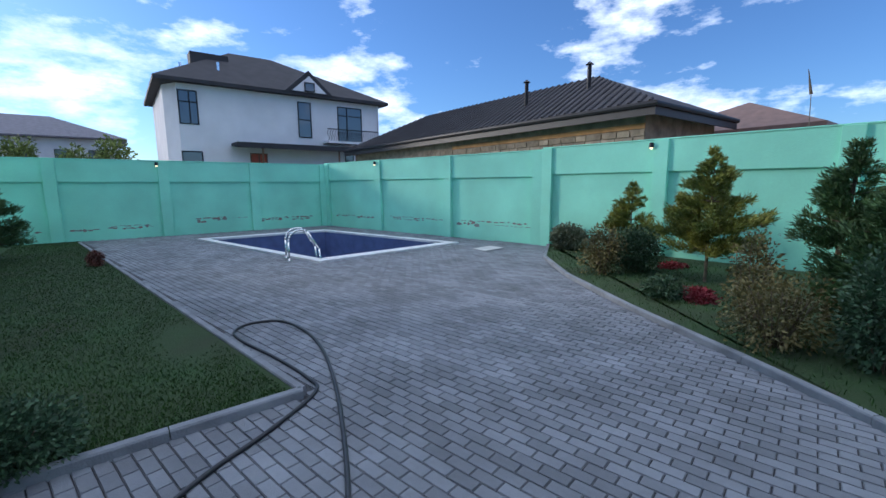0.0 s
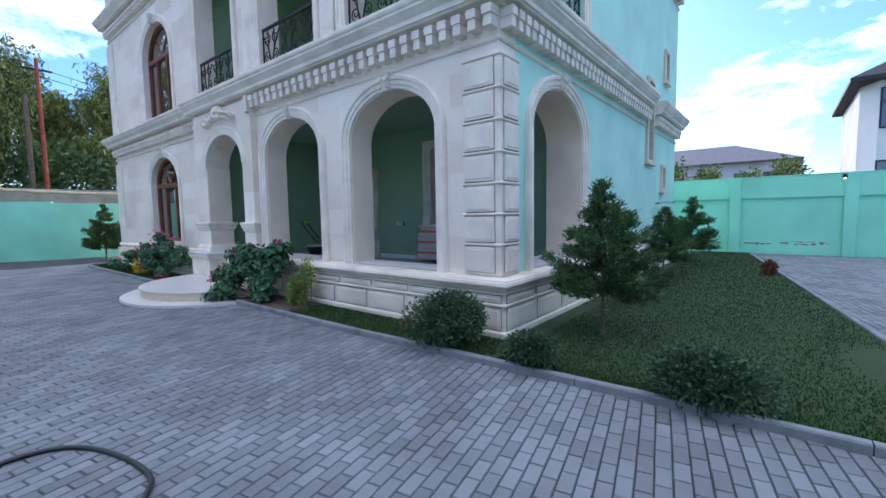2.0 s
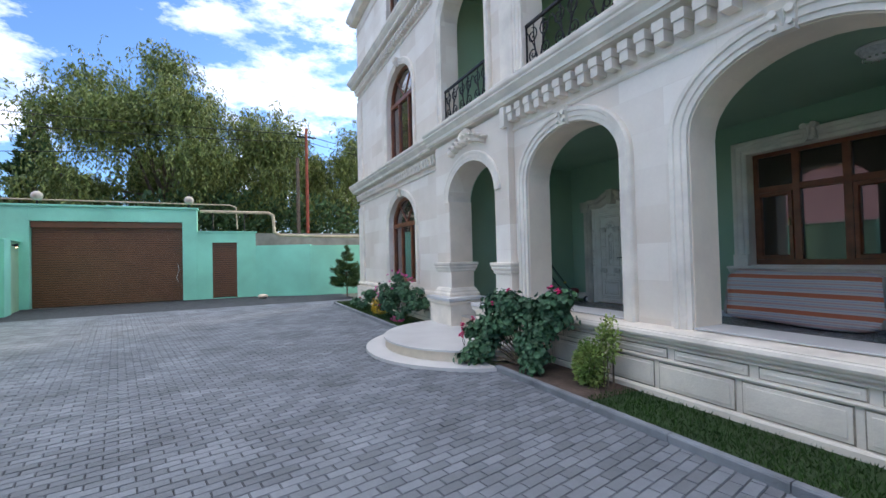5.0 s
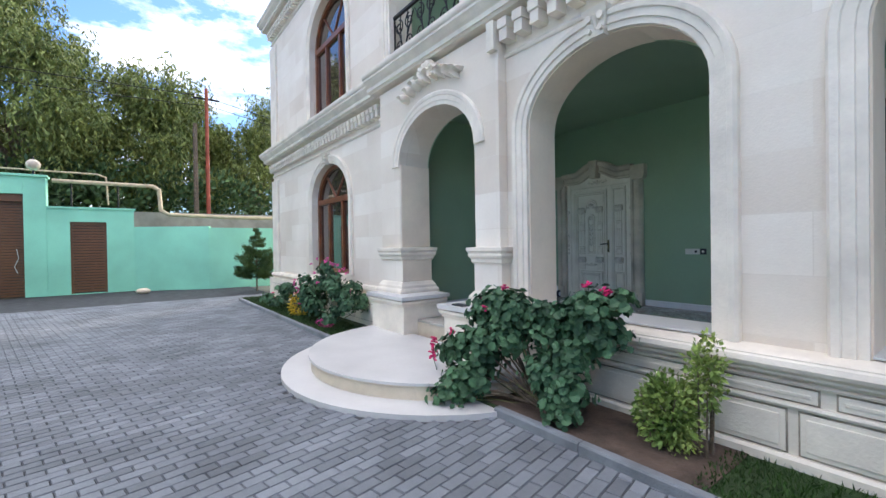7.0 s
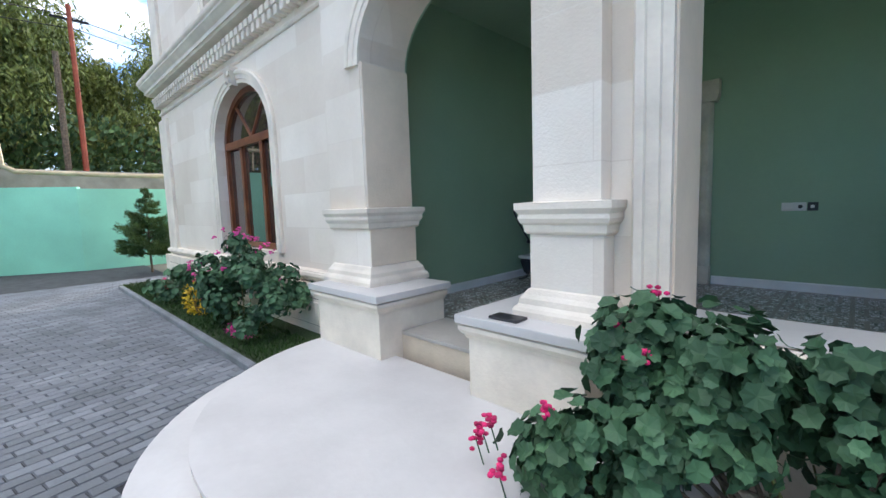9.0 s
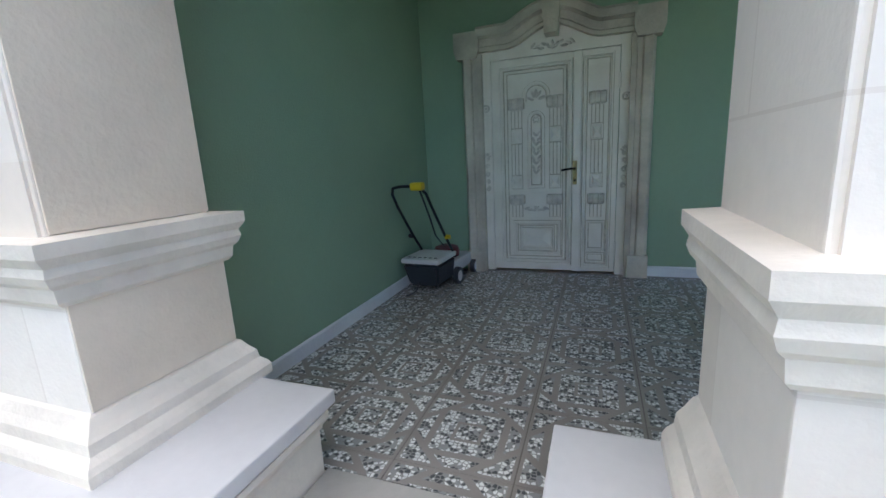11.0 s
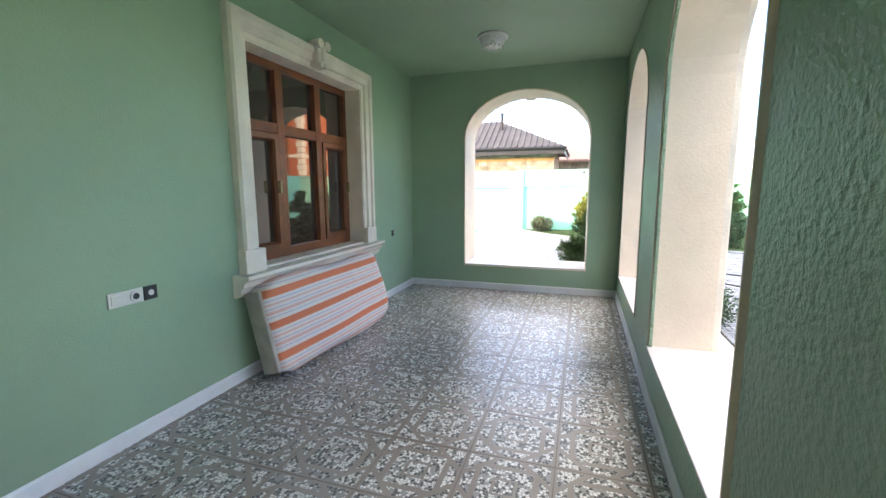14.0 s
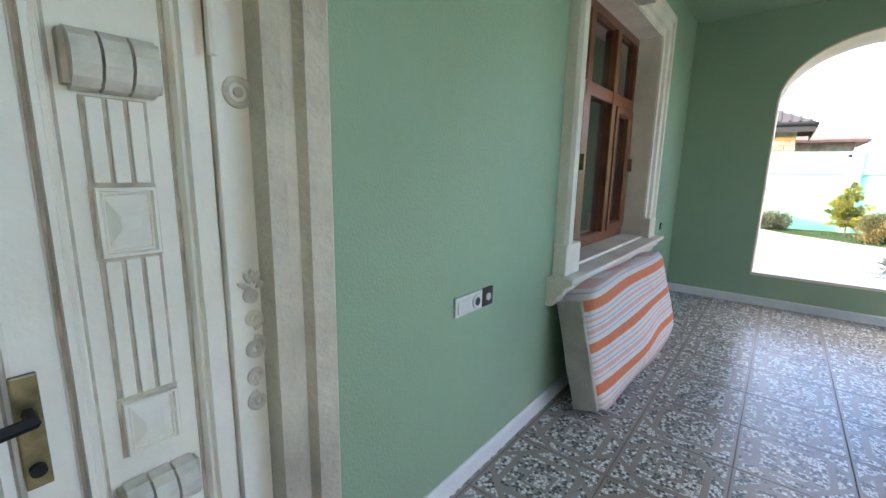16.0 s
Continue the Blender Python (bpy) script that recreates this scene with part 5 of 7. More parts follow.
part("inner_sill", box(WIN_X0, PB - 0.02, 1.29, WIN_X1, PB + 0.2, 1.325, 0.003), STONE_TRIM, wsur)
bm = bmesh.new()
kx = (WIN_X0 + WIN_X1) / 2
box(kx - 0.075, PB - 0.13, WIN_T + 0.0, kx + 0.075, PB, WIN_T + 0.24, 0.02, bm)
for s in (-1, 1):
    rod((kx + s * 0.06, PB - 0.05, WIN_T + 0.21), (kx + s * 0.06, PB - 0.16, WIN_T + 0.21), 0.045, seg=12, bm=bm)
    rod((kx + s * 0.04, PB - 0.05, WIN_T + 0.02), (kx + s * 0.04, PB - 0.15, WIN_T + 0.02), 0.03, seg=12, bm=bm)
rod((kx, PB - 0.12, WIN_T + 0.03), (kx, PB - 0.14, WIN_T + 0.2), 0.02, 0.035, seg=8, bm=bm)
part("keystone", bm, STONE_TRIM, wsur, "carved scroll keystone")


# ---- mattress ----
def stripe_mat():
    m = bpy.data.materials.new("striped_ticking")
    m.use_nodes = True
    n, l = m.node_tree.nodes, m.node_tree.links
    b = n["Principled BSDF"]
    b.inputs["Roughness"].default_value = 0.9
    co, sep = n.new("ShaderNodeTexCoord"), n.new("ShaderNodeSeparateXYZ")
    l.new(co.outputs["Object"], sep.inputs[0])
    mp = n.new("ShaderNodeMath")
    mp.operation = "MULTIPLY_ADD"
    mp.inputs[1].default_value, mp.inputs[2].default_value = 1 / 0.262, 0.45
    l.new(sep.outputs["Z"], mp.inputs[0])
    fr = n.new("ShaderNodeMath")
    fr.operation = "FRACT"
    l.new(mp.outputs[0], fr.inputs[0])
    r = n.new("ShaderNodeValToRGB")
    r.color_ramp.interpolation = "CONSTANT"
    e = r.color_ramp.elements
    cream, orange, lilac, pink = (0.76, 0.68, 0.62, 1), (0.74, 0.22, 0.11, 1), (0.48, 0.44, 0.58, 1), (0.74, 0.46, 0.40, 1)
    e[0].position, e[0].color = 0.0, orange
    e[1].position, e[1].color = 0.24, cream
    for p, c in ((0.36, lilac), (0.39, cream), (0.46, pink), (0.56, cream), (0.62, lilac), (0.65, cream), (0.74, pink), (0.80, cream), (0.88, lilac), (0.91, cream)):
        k = e.new(p)
        k.color = c
    l.new(fr.outputs[0], r.inputs["Fac"])
    l.new(r.outputs["Color"], b.inputs["Base Color"])
    ns = n.new("ShaderNodeTexNoise")
    ns.inputs["Scale"].default_value = 7
    bp = n.new("ShaderNodeBump")
    bp.inputs["Strength"].default_value, bp.inputs["Distance"].default_value = 0.5, 0.03
    l.new(co.outputs["Object"], ns.inputs["Vector"])
    l.new(ns.outputs["Fac"], bp.inputs["Height"])
    l.new(bp.outputs["Normal"], b.inputs["Normal"])
    return m


def slab_bm(w, t, h, nx=26, nz=12):
    """A soft slab that bulges in the middle and sags at the rim."""
    bm = bmesh.new()
    grid = {}
    for side in (0, 1):
        for i in range(nx + 1):
            for k in range(nz + 1):
                fx, fz = i / nx, k / nz
                edge = min(1.0, 8 * min(fx, 1 - fx), 5 * min(fz, 1 - fz)) ** 0.5 if 0 < i < nx and 0 < k < nz else 0.0
                y = (t / 2) * (0.66 + 0.34 * edge) * (1 if side else -1)
                wob = 0.02 * math.sin(fx * 9 + 1) * math.sin(fz * 5)
                cx, cz = 1 - 0.055 * abs(2 * fz - 1) ** 7, 1 - 0.11 * abs(2 * fx - 1) ** 14
                grid[side, i, k] = bm.verts.new(((fx - 0.5) * w * cx + 0.012 * math.sin(fz * 6), y + wob, h / 2 + (fz - 0.5) * h * cz + 0.018 * math.sin(fx * 7)))
    for side in (0, 1):
        for i in range(nx):
            for k in range(nz):
                bm.faces.new((grid[side, i, k], grid[side, i + 1, k], grid[side, i + 1, k + 1], grid[side, i, k + 1]))
    rim = [(i, 0) for i in range(nx)] + [(nx, k) for k in range(nz)] + [(nx - i, nz) for i in range(nx)] + [(0, nz - k) for k in range(nz)]
    for j in range(len(rim)):
        a, b = rim[j], rim[(j + 1) % len(rim)]
        bm.faces.new((grid[0, *a], grid[0, *b], grid[1, *b], grid[1, *a]))
    return bm


TICK = stripe_mat()
mattress = thing("mattress", "cream and orange striped mattress leaning against the porch wall", "mattress")
ma = part("ticking", slab_bm(1.93, 0.25, 0.80), TICK, mattress, smooth=True)
SIDECLOTH = mat("grey_mattress_side", (0.42, 0.37, 0.32), 0.9, var=0.12, scale=6)
for s in (-1, 1):
    part("side_band", box(s * 0.965 - 0.03, -0.078, 0.06, s * 0.965 + 0.008, 0.078, 0.74, 0.01), SIDECLOTH, mattress, "plain grey side band")
mattress.matrix_basis = pose(-5.94, 7.695, FLOOR + 0.03, -13.5, 0, -1.2)

# ---- wall fittings ----
PLASTIC = mat("white_plastic", (0.70, 0.69, 0.66), 0.35, var=0.03, bump=0)
DARKP = mat("dark_plastic", (0.03, 0.03, 0.035), 0.4, var=0.05, bump=0)
sw = thing("switch_and_socket", "white switch and socket plate with a dark grey socket", "socket", (-7.76, PB, 1.338))
part("cover_plate", box(-0.15, -0.012, -0.045, 0.06, 0, 0.045, 0.004), PLASTIC, sw)
part("rocker", box(-0.135, -0.018, -0.03, -0.055, -0.011, 0.03, 0.003), PLASTIC, sw)
part("socket_ring", rod((0.01, -0.011, 0), (0.01, -0.02, 0), 0.034, seg=20), PLASTIC, sw)
part("socket_hole", rod((0.01, -0.012, 0), (0.01, -0.0215, 0), 0.02, seg=16), DARKP, sw, "dark socket recess")
part("cover_plate", box(0.068, -0.012, -0.045, 0.155, 0, 0.045, 0.004), DARKP, sw, "dark grey plate")
part("socket_hole", rod((0.11, -0.011, 0), (0.11, -0.018, 0), 0.018, seg=16), PLASTIC, sw)
s2 = thing("wall_socket", "small dark cable outlet on the green wall", "socket", (-3.95, PB, 1.34))
part("cover_plate", box(-0.03, -0.012, -0.04, 0.03, 0, 0.04, 0.003), DARKP, s2)
part("cable_stub", rod((0, -0.01, 0.0), (0.005, -0.04, 0.03), 0.006, seg=8), PLASTIC, s2)
lamp = thing("ceiling_lamp", "round cut-glass ceiling lamp, switched off", "lamp", (-4.53, 6.44, CEIL))
part("base_ring", lathe([(0.05, -0.03), (0.17, -0.03), (0.18, -0.015), (0.17, 0.0)], 28), PLASTIC, lamp)
part("glass_shade", lathe([(0.01, -0.15), (0.05, -0.145), (0.105, -0.115), (0.14, -0.07), (0.155, -0.03)], 28), mat("frosted_glass", (0.66, 0.68, 0.66), 0.2, var=0.1, scale=30, bump=0.5, bump_scale=60), lamp)
for k in range(14):
    a = k * math.pi / 7
    part("crystal_drop", ball((0.12 * math.cos(a), 0.12 * math.sin(a), -0.13), 0.014, sub=1), STEEL, lamp)

# ---- lawn mower ----
mow = thing("lawn_mower", "white electric lawn mower with dark grass box and black handle", "lawn mower", (-10.53, 7.44, FLOOR), rz=-4)
MW, MD, MY = mat("mower_white", (0.66, 0.66, 0.66), 0.4, var=0.06), mat("mower_charcoal", (0.030, 0.036, 0.045), 0.5, var=0.1), mat("mower_yellow", (0.75, 0.52, 0.02), 0.4, var=0.04)
bm = box(-0.19, 0.02, 0.09, 0.19, 0.55, 0.22, 0.03)
part("deck", bm, MW, mow)
part("motor_cover", lathe([(0.13, 0), (0.135, 0.05), (0.12, 0.1), (0.06, 0.12)], 20, (0, 0.28, 0.215)), mat("mower_red", (0.16, 0.03, 0.035), 0.4), mow, "dark red motor cover")
bmb = bmesh.new()
v = [bmb.verts.new(q) for q in ((-0.15, -0.30, 0.05), (0.15, -0.30, 0.05), (0.17, 0.05, 0.06), (-0.17, 0.05, 0.06), (-0.19, -0.36, 0.27), (0.19, -0.36, 0.27), (0.19, 0.06, 0.28), (-0.19, 0.06, 0.28))]
for f in ((0, 1, 2, 3), (4, 5, 6, 7), (0, 1, 5, 4), (1, 2, 6, 5), (2, 3, 7, 6), (3, 0, 4, 7)):
    bmb.faces.new([v[i] for i in f])
bmesh.ops.bevel(bmb, geom=bmb.edges[:], offset=0.025, segments=2, affect="EDGES")
part("grass_box", bmb, MD, mow, "charcoal plastic grass box")
lid = part("box_lid", box(-0.195, -0.365, 0.275, 0.195, 0.08, 0.325, 0.02), MW, mow)
for k in range(6):
    part("vent_slot", box(-0.15 + k * 0.054, -0.30, 0.322, -0.12 + k * 0.054, -0.28, 0.328), MD, lid)
for s in (-1, 1):
    for y, r in ((0.02, 0.085), (0.48, 0.07)):
        wh = part("wheel", rod((s * 0.20, y, r), (s * 0.245, y, r), r, seg=24), MD, mow)
        part("rim", rod((s * 0.244, y, r), (s * 0.25, y, r), r * 0.62, seg=20), MW, wh)
tube = [(0.012 * math.cos(a), 0.012 * math.sin(a)) for a in [k * math.pi / 4 for k in range(8)]]
hp2 = [(-0.17, 0.10, 0.26), (-0.17, -0.12, 0.52), (-0.17, -0.38, 0.86), (-0.165, -0.47, 1.0), (-0.13, -0.51, 1.06), (-0.06, -0.52, 1.075), (0.06, -0.52, 1.075), (0.13, -0.51, 1.06), (0.165, -0.47, 1.0), (0.17, -0.38, 0.86), (0.17, -0.12, 0.52), (0.17, 0.10, 0.26)]
hp2 = [(x, y, 0.26 + (z - 0.26) * 0.91) for x, y, z in hp2]
bmh = bmesh.new()
for a, b in zip(hp2, hp2[1:]):
    rod(a, b, 0.013, seg=8, bm=bmh)
    ball(b, 0.013, bmh, 1)
part("handle", bmh, RUBBER, mow, "black tubular handle")
part("switch_box", box(0.05, -0.55, 0.965, 0.165, -0.47, 1.035, 0.02), MY, mow, "yellow switch box")
for s in (-1, 1):
    part("clamp_knob", rod((s * 0.17, -0.12, 0.497), (s * 0.215, -0.12, 0.497), 0.022, seg=10), MY if s > 0 else DARKP, mow)
cab = [(0.12, -0.50, 0.97), (0.10, -0.30, 0.72), (0.06, -0.10, 0.5), (0.05, 0.1, 0.36)]
part("cable", sweep(cab, [(0.006, 0), (0, 0.006), (-0.006, 0), (0, -0.006)]), DARKP, mow)
part("power_lead", sweep([(-0.02, -0.34, 0.1), (-0.03, -0.40, 0.03), (-0.06, -0.46, 0.012), (-0.08, -0.5, 0.012)], [(0.008, 0), (0, 0.008), (-0.008, 0), (0, -0.008)]), DARKP, mow)
phone = thing("dark_cloth", "small black cloth lying on the pedestal slab", "cloth", (-8.79, 4.13, 0.766))
part("cloth", box(-0.11, -0.06, 0, 0.1, 0.06, 0.018, 0.008), DARKP, phone)

# ---- plants ----
rng = np.random.default_rng(7)


def cards(p, d, length, width, droop=0.0, twist=1.0):
    """Leaf blades: a bent diamond of two faces at each place p, along d."""
    n = len(p)
    d = d / np.linalg.norm(d, axis=1, keepdims=True)
    ref = rng.normal(size=(n, 3)) * twist + np.array([0, 0, 1.0]) * (1.2 - twist)
    side = np.cross(d, ref)
    side /= np.linalg.norm(side, axis=1, keepdims=True) + 1e-9
    L = (length * rng.uniform(0.7, 1.3, n))[:, None]
    W = (width * rng.uniform(0.7, 1.3, n))[:, None]
    tip = p + d * L + np.array([0, 0, -1.0]) * droop * L
    mid = p + d * L * 0.5
    v = np.stack([p, mid + side * W / 2, tip, mid - side * W / 2], 1).reshape(-1, 3)
    f = np.arange(n * 4).reshape(n, 4)
    return v, f


def join_cards(items):
    vs, fs, o = [], [], 0
    for v, f in items:
        vs.append(v), fs.append(f + o)
        o += len(v)
    return np.concatenate(vs), np.concatenate(fs)


def card_part(name, items, material, parent, label=""):
    v, f = join_cards(items)
    me = bpy.data.meshes.new(name)
    me.from_pydata(v.tolist(), [], f.tolist())
    me.update()
    return part(name, me, material, parent, label)


def limb(pts, r0, r1, bm, seg=7):
    n = len(pts) - 1
    for i in range(n):
        rod(pts[i], pts[i + 1], r0 + (r1 - r0) * i / n, r0 + (r1 - r0) * (i + 1) / n, seg, bm)


def conifer(name, label, at, h, spread, material, bare=0.2, whorls=15, trunk_r=0.03, needle=0.07, dens=1.0, lean=0.0):
    t = thing(name, label, "tree", at, group="young conifers", rz=rng.uniform(0, 360))
    bm = bmesh.new()
    limb([(0, 0, -0.05), (lean * 0.4, 0, h * 0.5), (lean, 0, h * 0.97)], trunk_r, trunk_r * 0.25, bm, 9)
    part("trunk", bm, BARK, t)
    items, bl = [], bmesh.new()
    for w in range(whorls):
        f = w / (whorls - 1)
        z = h * (bare + (0.97 - bare) * f)
        reach = spread * 1.12 * (1 - f) ** 0.95 * (0.55 + 0.45 * min(1, f * 5 + 0.35)) + 0.05
        nb = max(4, int(9 - 4 * f))
        for k in range(nb):
            a = rng.uniform(0, 2 * math.pi)
            rr = reach * rng.uniform(0.65, 1.12)
            up = rng.uniform(0.08, 0.42)
            m = max(14, int(130 * rr * dens + 12))
            s = rng.uniform(0.12, 1.0, m) ** 0.75
            base = np.array([math.cos(a), math.sin(a), 0.0])
            p = np.array([lean * z / h, 0, z]) + np.outer(s * rr, base)
            p[:, 2] += s * s * rr * up - 0.04 * s
            p += rng.normal(0, 0.022 + 0.02 * rr, (m, 3))
            d = np.tile(base + np.array([0, 0, 0.75]), (m, 1)) + rng.normal(0, 0.38, (m, 3))
            for q in range(3):
                items.append(cards(p + rng.normal(0, 0.012, (m, 3)), d + rng.normal(0, 0.4, (m, 3)), needle * (1.1 - 0.3 * f), needle * 0.17))
            rod((lean * z / h, 0, z), (lean * z / h + rr * 0.85 * base[0], rr * 0.85 * base[1], z + rr * up * 0.7), 0.008 + 0.004 * (1 - f), 0.003, 5, bl)
    part("branches", bl, BARK, t)
    card_part("needles", items, material, t)
    return t


def shrub(name, label, at, rx, ry, h, material, n, leaf=0.04, lift=0.0, group="", open_=0.0, category="shrub", stems=9):
    t = thing(name, label, category, at, group)
    # a few overlapping lobes give the uneven outline
    lobes = [(np.array([rng.uniform(-0.4, 0.4) * rx, rng.uniform(-0.4, 0.4) * ry, lift + (h - lift) * rng.uniform(0.35, 0.62)]), rng.uniform(0.66, 0.88)) for _ in range(9)]
    n, leaf = int(n * 2.3), leaf * 1.1
    per = n // len(lobes)
    items = []
    for c, s in lobes:
        q = rng.normal(size=(per, 3))
        q /= np.linalg.norm(q, axis=1, keepdims=True)
        rad = (rng.uniform(0.35 - 0.2 * open_, 1.05, per) ** 0.45)[:, None]
        p = c + q * rad * np.array([rx, ry, (h - lift) * 0.55]) * s
        p[:, 2] = np.maximum(p[:, 2], 0.03)
        items.append(cards(p, q + np.array([0, 0, 0.35]) + rng.normal(0, 0.5, (per, 3)), leaf, leaf * 0.55, 0.15))
    bm = bmesh.new()
    for k in range(stems):
        a = rng.uniform(0, 6.28)
        rod((0.05 * math.cos(a), 0.05 * math.sin(a), 0), (rx * 0.6 * math.cos(a), ry * 0.6 * math.sin(a), h * rng.uniform(0.5, 0.85)), 0.009, 0.004, 5, bm)
    part("stems", bm, BARK, t)
    card_part("leaves", items, material, t)
    return t


conifer("young_pine", "bushy dark green young pine on the lawn", (-1.5, 5.1, 0.05), 1.9, 0.64, PINE, 0.27, 15, 0.022, 0.085, 1.6)
conifer("young_pine", "dark green young pine beside the side wall", (-2.0, 11.0, 0.05), 1.6, 0.62, PINE, 0.22, 13, 0.022, 0.085, 1.1)
conifer("young_pine", "dark green young pine at the end of the lawn", (-1.9, 14.3, 0.05), 1.9, 0.75, PINE, 0.2, 13, 0.025, 0.09, 1.1)
shrub("low_shrub", "low dark green shrub at the foot of the side wall", (-1.75, 8.3, 0.05), 0.34, 0.3, 0.38, BUSH, 900, 0.045, group="box bushes")
shrub("rust_shrub", "small rust-coloured shrub on the lawn", (-1.72, 7.3, 0.05), 0.18, 0.18, 0.42, RUST, 700, 0.04)
shrub("rust_shrub", "small round rust-red shrub beside the kerb", (0.0, 12.1, 0.05), 0.16, 0.16, 0.36, RUST, 700, 0.035)
shrub("box_bush", "rounded dark green box bush by the corner of the house", (-2.85, 3.74, 0.03), 0.48, 0.38, 0.66, BUSH, 4200, 0.036, group="box bushes", stems=6)
shrub("box_bush", "small low box bush at the kerb", (-1.72, 3.70, 0.03), 0.32, 0.26, 0.34, BUSH, 1700, 0.036, group="box bushes")
shrub("box_bush", "low spreading box bush at the kerb", (-0.2, 3.74, 0.03), 0.42, 0.32, 0.47, BUSH, 2800, 0.038, group="box bushes")
shrub("red_leaf_sprig", "small dark red sprig in the strip", (-3.62, 3.9, 0.03), 0.07, 0.07, 0.22, RUST, 160, 0.03)

# bed along the east wall
conifer("gold_conifer", "golden-tipped young conifer with a thin pale trunk", (8.5, 3.25, 0.05), 2.3, 0.85, YPINE, 0.24, 15, 0.03, 0.10, 1.3)
conifer("gold_conifer", "golden-tipped young conifer near the wall", (9.5, 5.2, 0.05), 1.75, 0.62, YPINE, 0.2, 13, 0.025, 0.09, 1.1)
conifer("young_pine", "tall young conifer with a leaning bare trunk", (7.4, 1.45, 0.05), 2.2, 0.42, PINE, 0.45, 11, 0.045, 0.09, 1.3, lean=0.2)
conifer("young_pine", "large dark young conifer at the bed's edge", (6.9, 0.75, 0.05), 2.4, 0.75, PINE, 0.12, 16, 0.04, 0.10, 1.4)
shrub("lavender_shrub", "rounded grey-green shrub by the wall", (9.8, 7.05, 0.05), 0.48, 0.44, 0.72, leaf_mat("grey_green_leaves", (0.13, 0.15, 0.09), (0.07, 0.09, 0.06)), 2600, 0.06)
shrub("rose_bush", "loose dry-leaved rose bush in the bed", (7.75, 4.75, 0.05), 0.42, 0.38, 0.95, OLIVE, 1300, 0.05, open_=1.0, stems=20)
shrub("rose_bush", "dark leafy shrub in the bed", (8.45, 4.5, 0.05), 0.45, 0.42, 0.85, BUSH, 2600, 0.05, open_=0.6)
shrub("low_shrub", "small dark green mound shrub in the bed", (6.9, 3.2, 0.05), 0.28, 0.26, 0.34, BUSH, 900, 0.045, group="box bushes")
shrub("rose_bush", "sprawling rose bush with yellowing leaves at the kerb", (5.85, 1.55, 0.05), 0.5, 0.45, 0.8, OLIVE, 1200, 0.045, open_=1.0, stems=26)
shrub("rose_bush", "tall thin rose bush with yellowing leaves", (6.5, 2.0, 0.05), 0.3, 0.28, 1.2, OLIVE, 700, 0.045, open_=1.0, stems=12)
shrub("dark_shrub", "tall dark shrub at the edge of the bed", (5.85, 0.75, 0.05), 0.36, 0.36, 1.2, BUSH, 1500, 0.05, open_=0.9)
for k, (x, y) in enumerate(((9.4, 4.2), (7.5, 3.0), (7.15, 2.75))):
    shrub("red_groundcover", "patch of dark red groundcover in the bed", (x, y, 0.04), 0.35, 0.22, 0.10, leaf_mat("dark_red_leaves_%d" % k, (0.20, 0.02, 0.03), (0.10, 0.015, 0.02)), 420, 0.045, stems=3)
conifer("gold_conifer", "young light green conifer on the south bed", (3.75, -0.95, 0.05), 1.75, 0.62, YPINE, 0.2, 13, 0.025, 0.09, 1.2)
shrub("rose_bush", "thin grey-leaved shrub by the south wall", (4.9, -1.55, 0.05), 0.34, 0.3, 0.95, leaf_mat("grey_leaves", (0.13, 0.14, 0.11), (0.07, 0.08, 0.07)), 700, 0.05, open_=1.0)
shrub("rose_bush", "sparse grey shrub by the south wall", (3.2, -1.75, 0.05), 0.5, 0.4, 0.95, OLIVE, 800, 0.05, open_=1.0)
conifer("young_pine", "small dark pine by the corner of the house", (-20.6, 4.55, 0.0), 2.2, 0.72, PINE, 0.22, 13, 0.03, 0.10, 1.2)


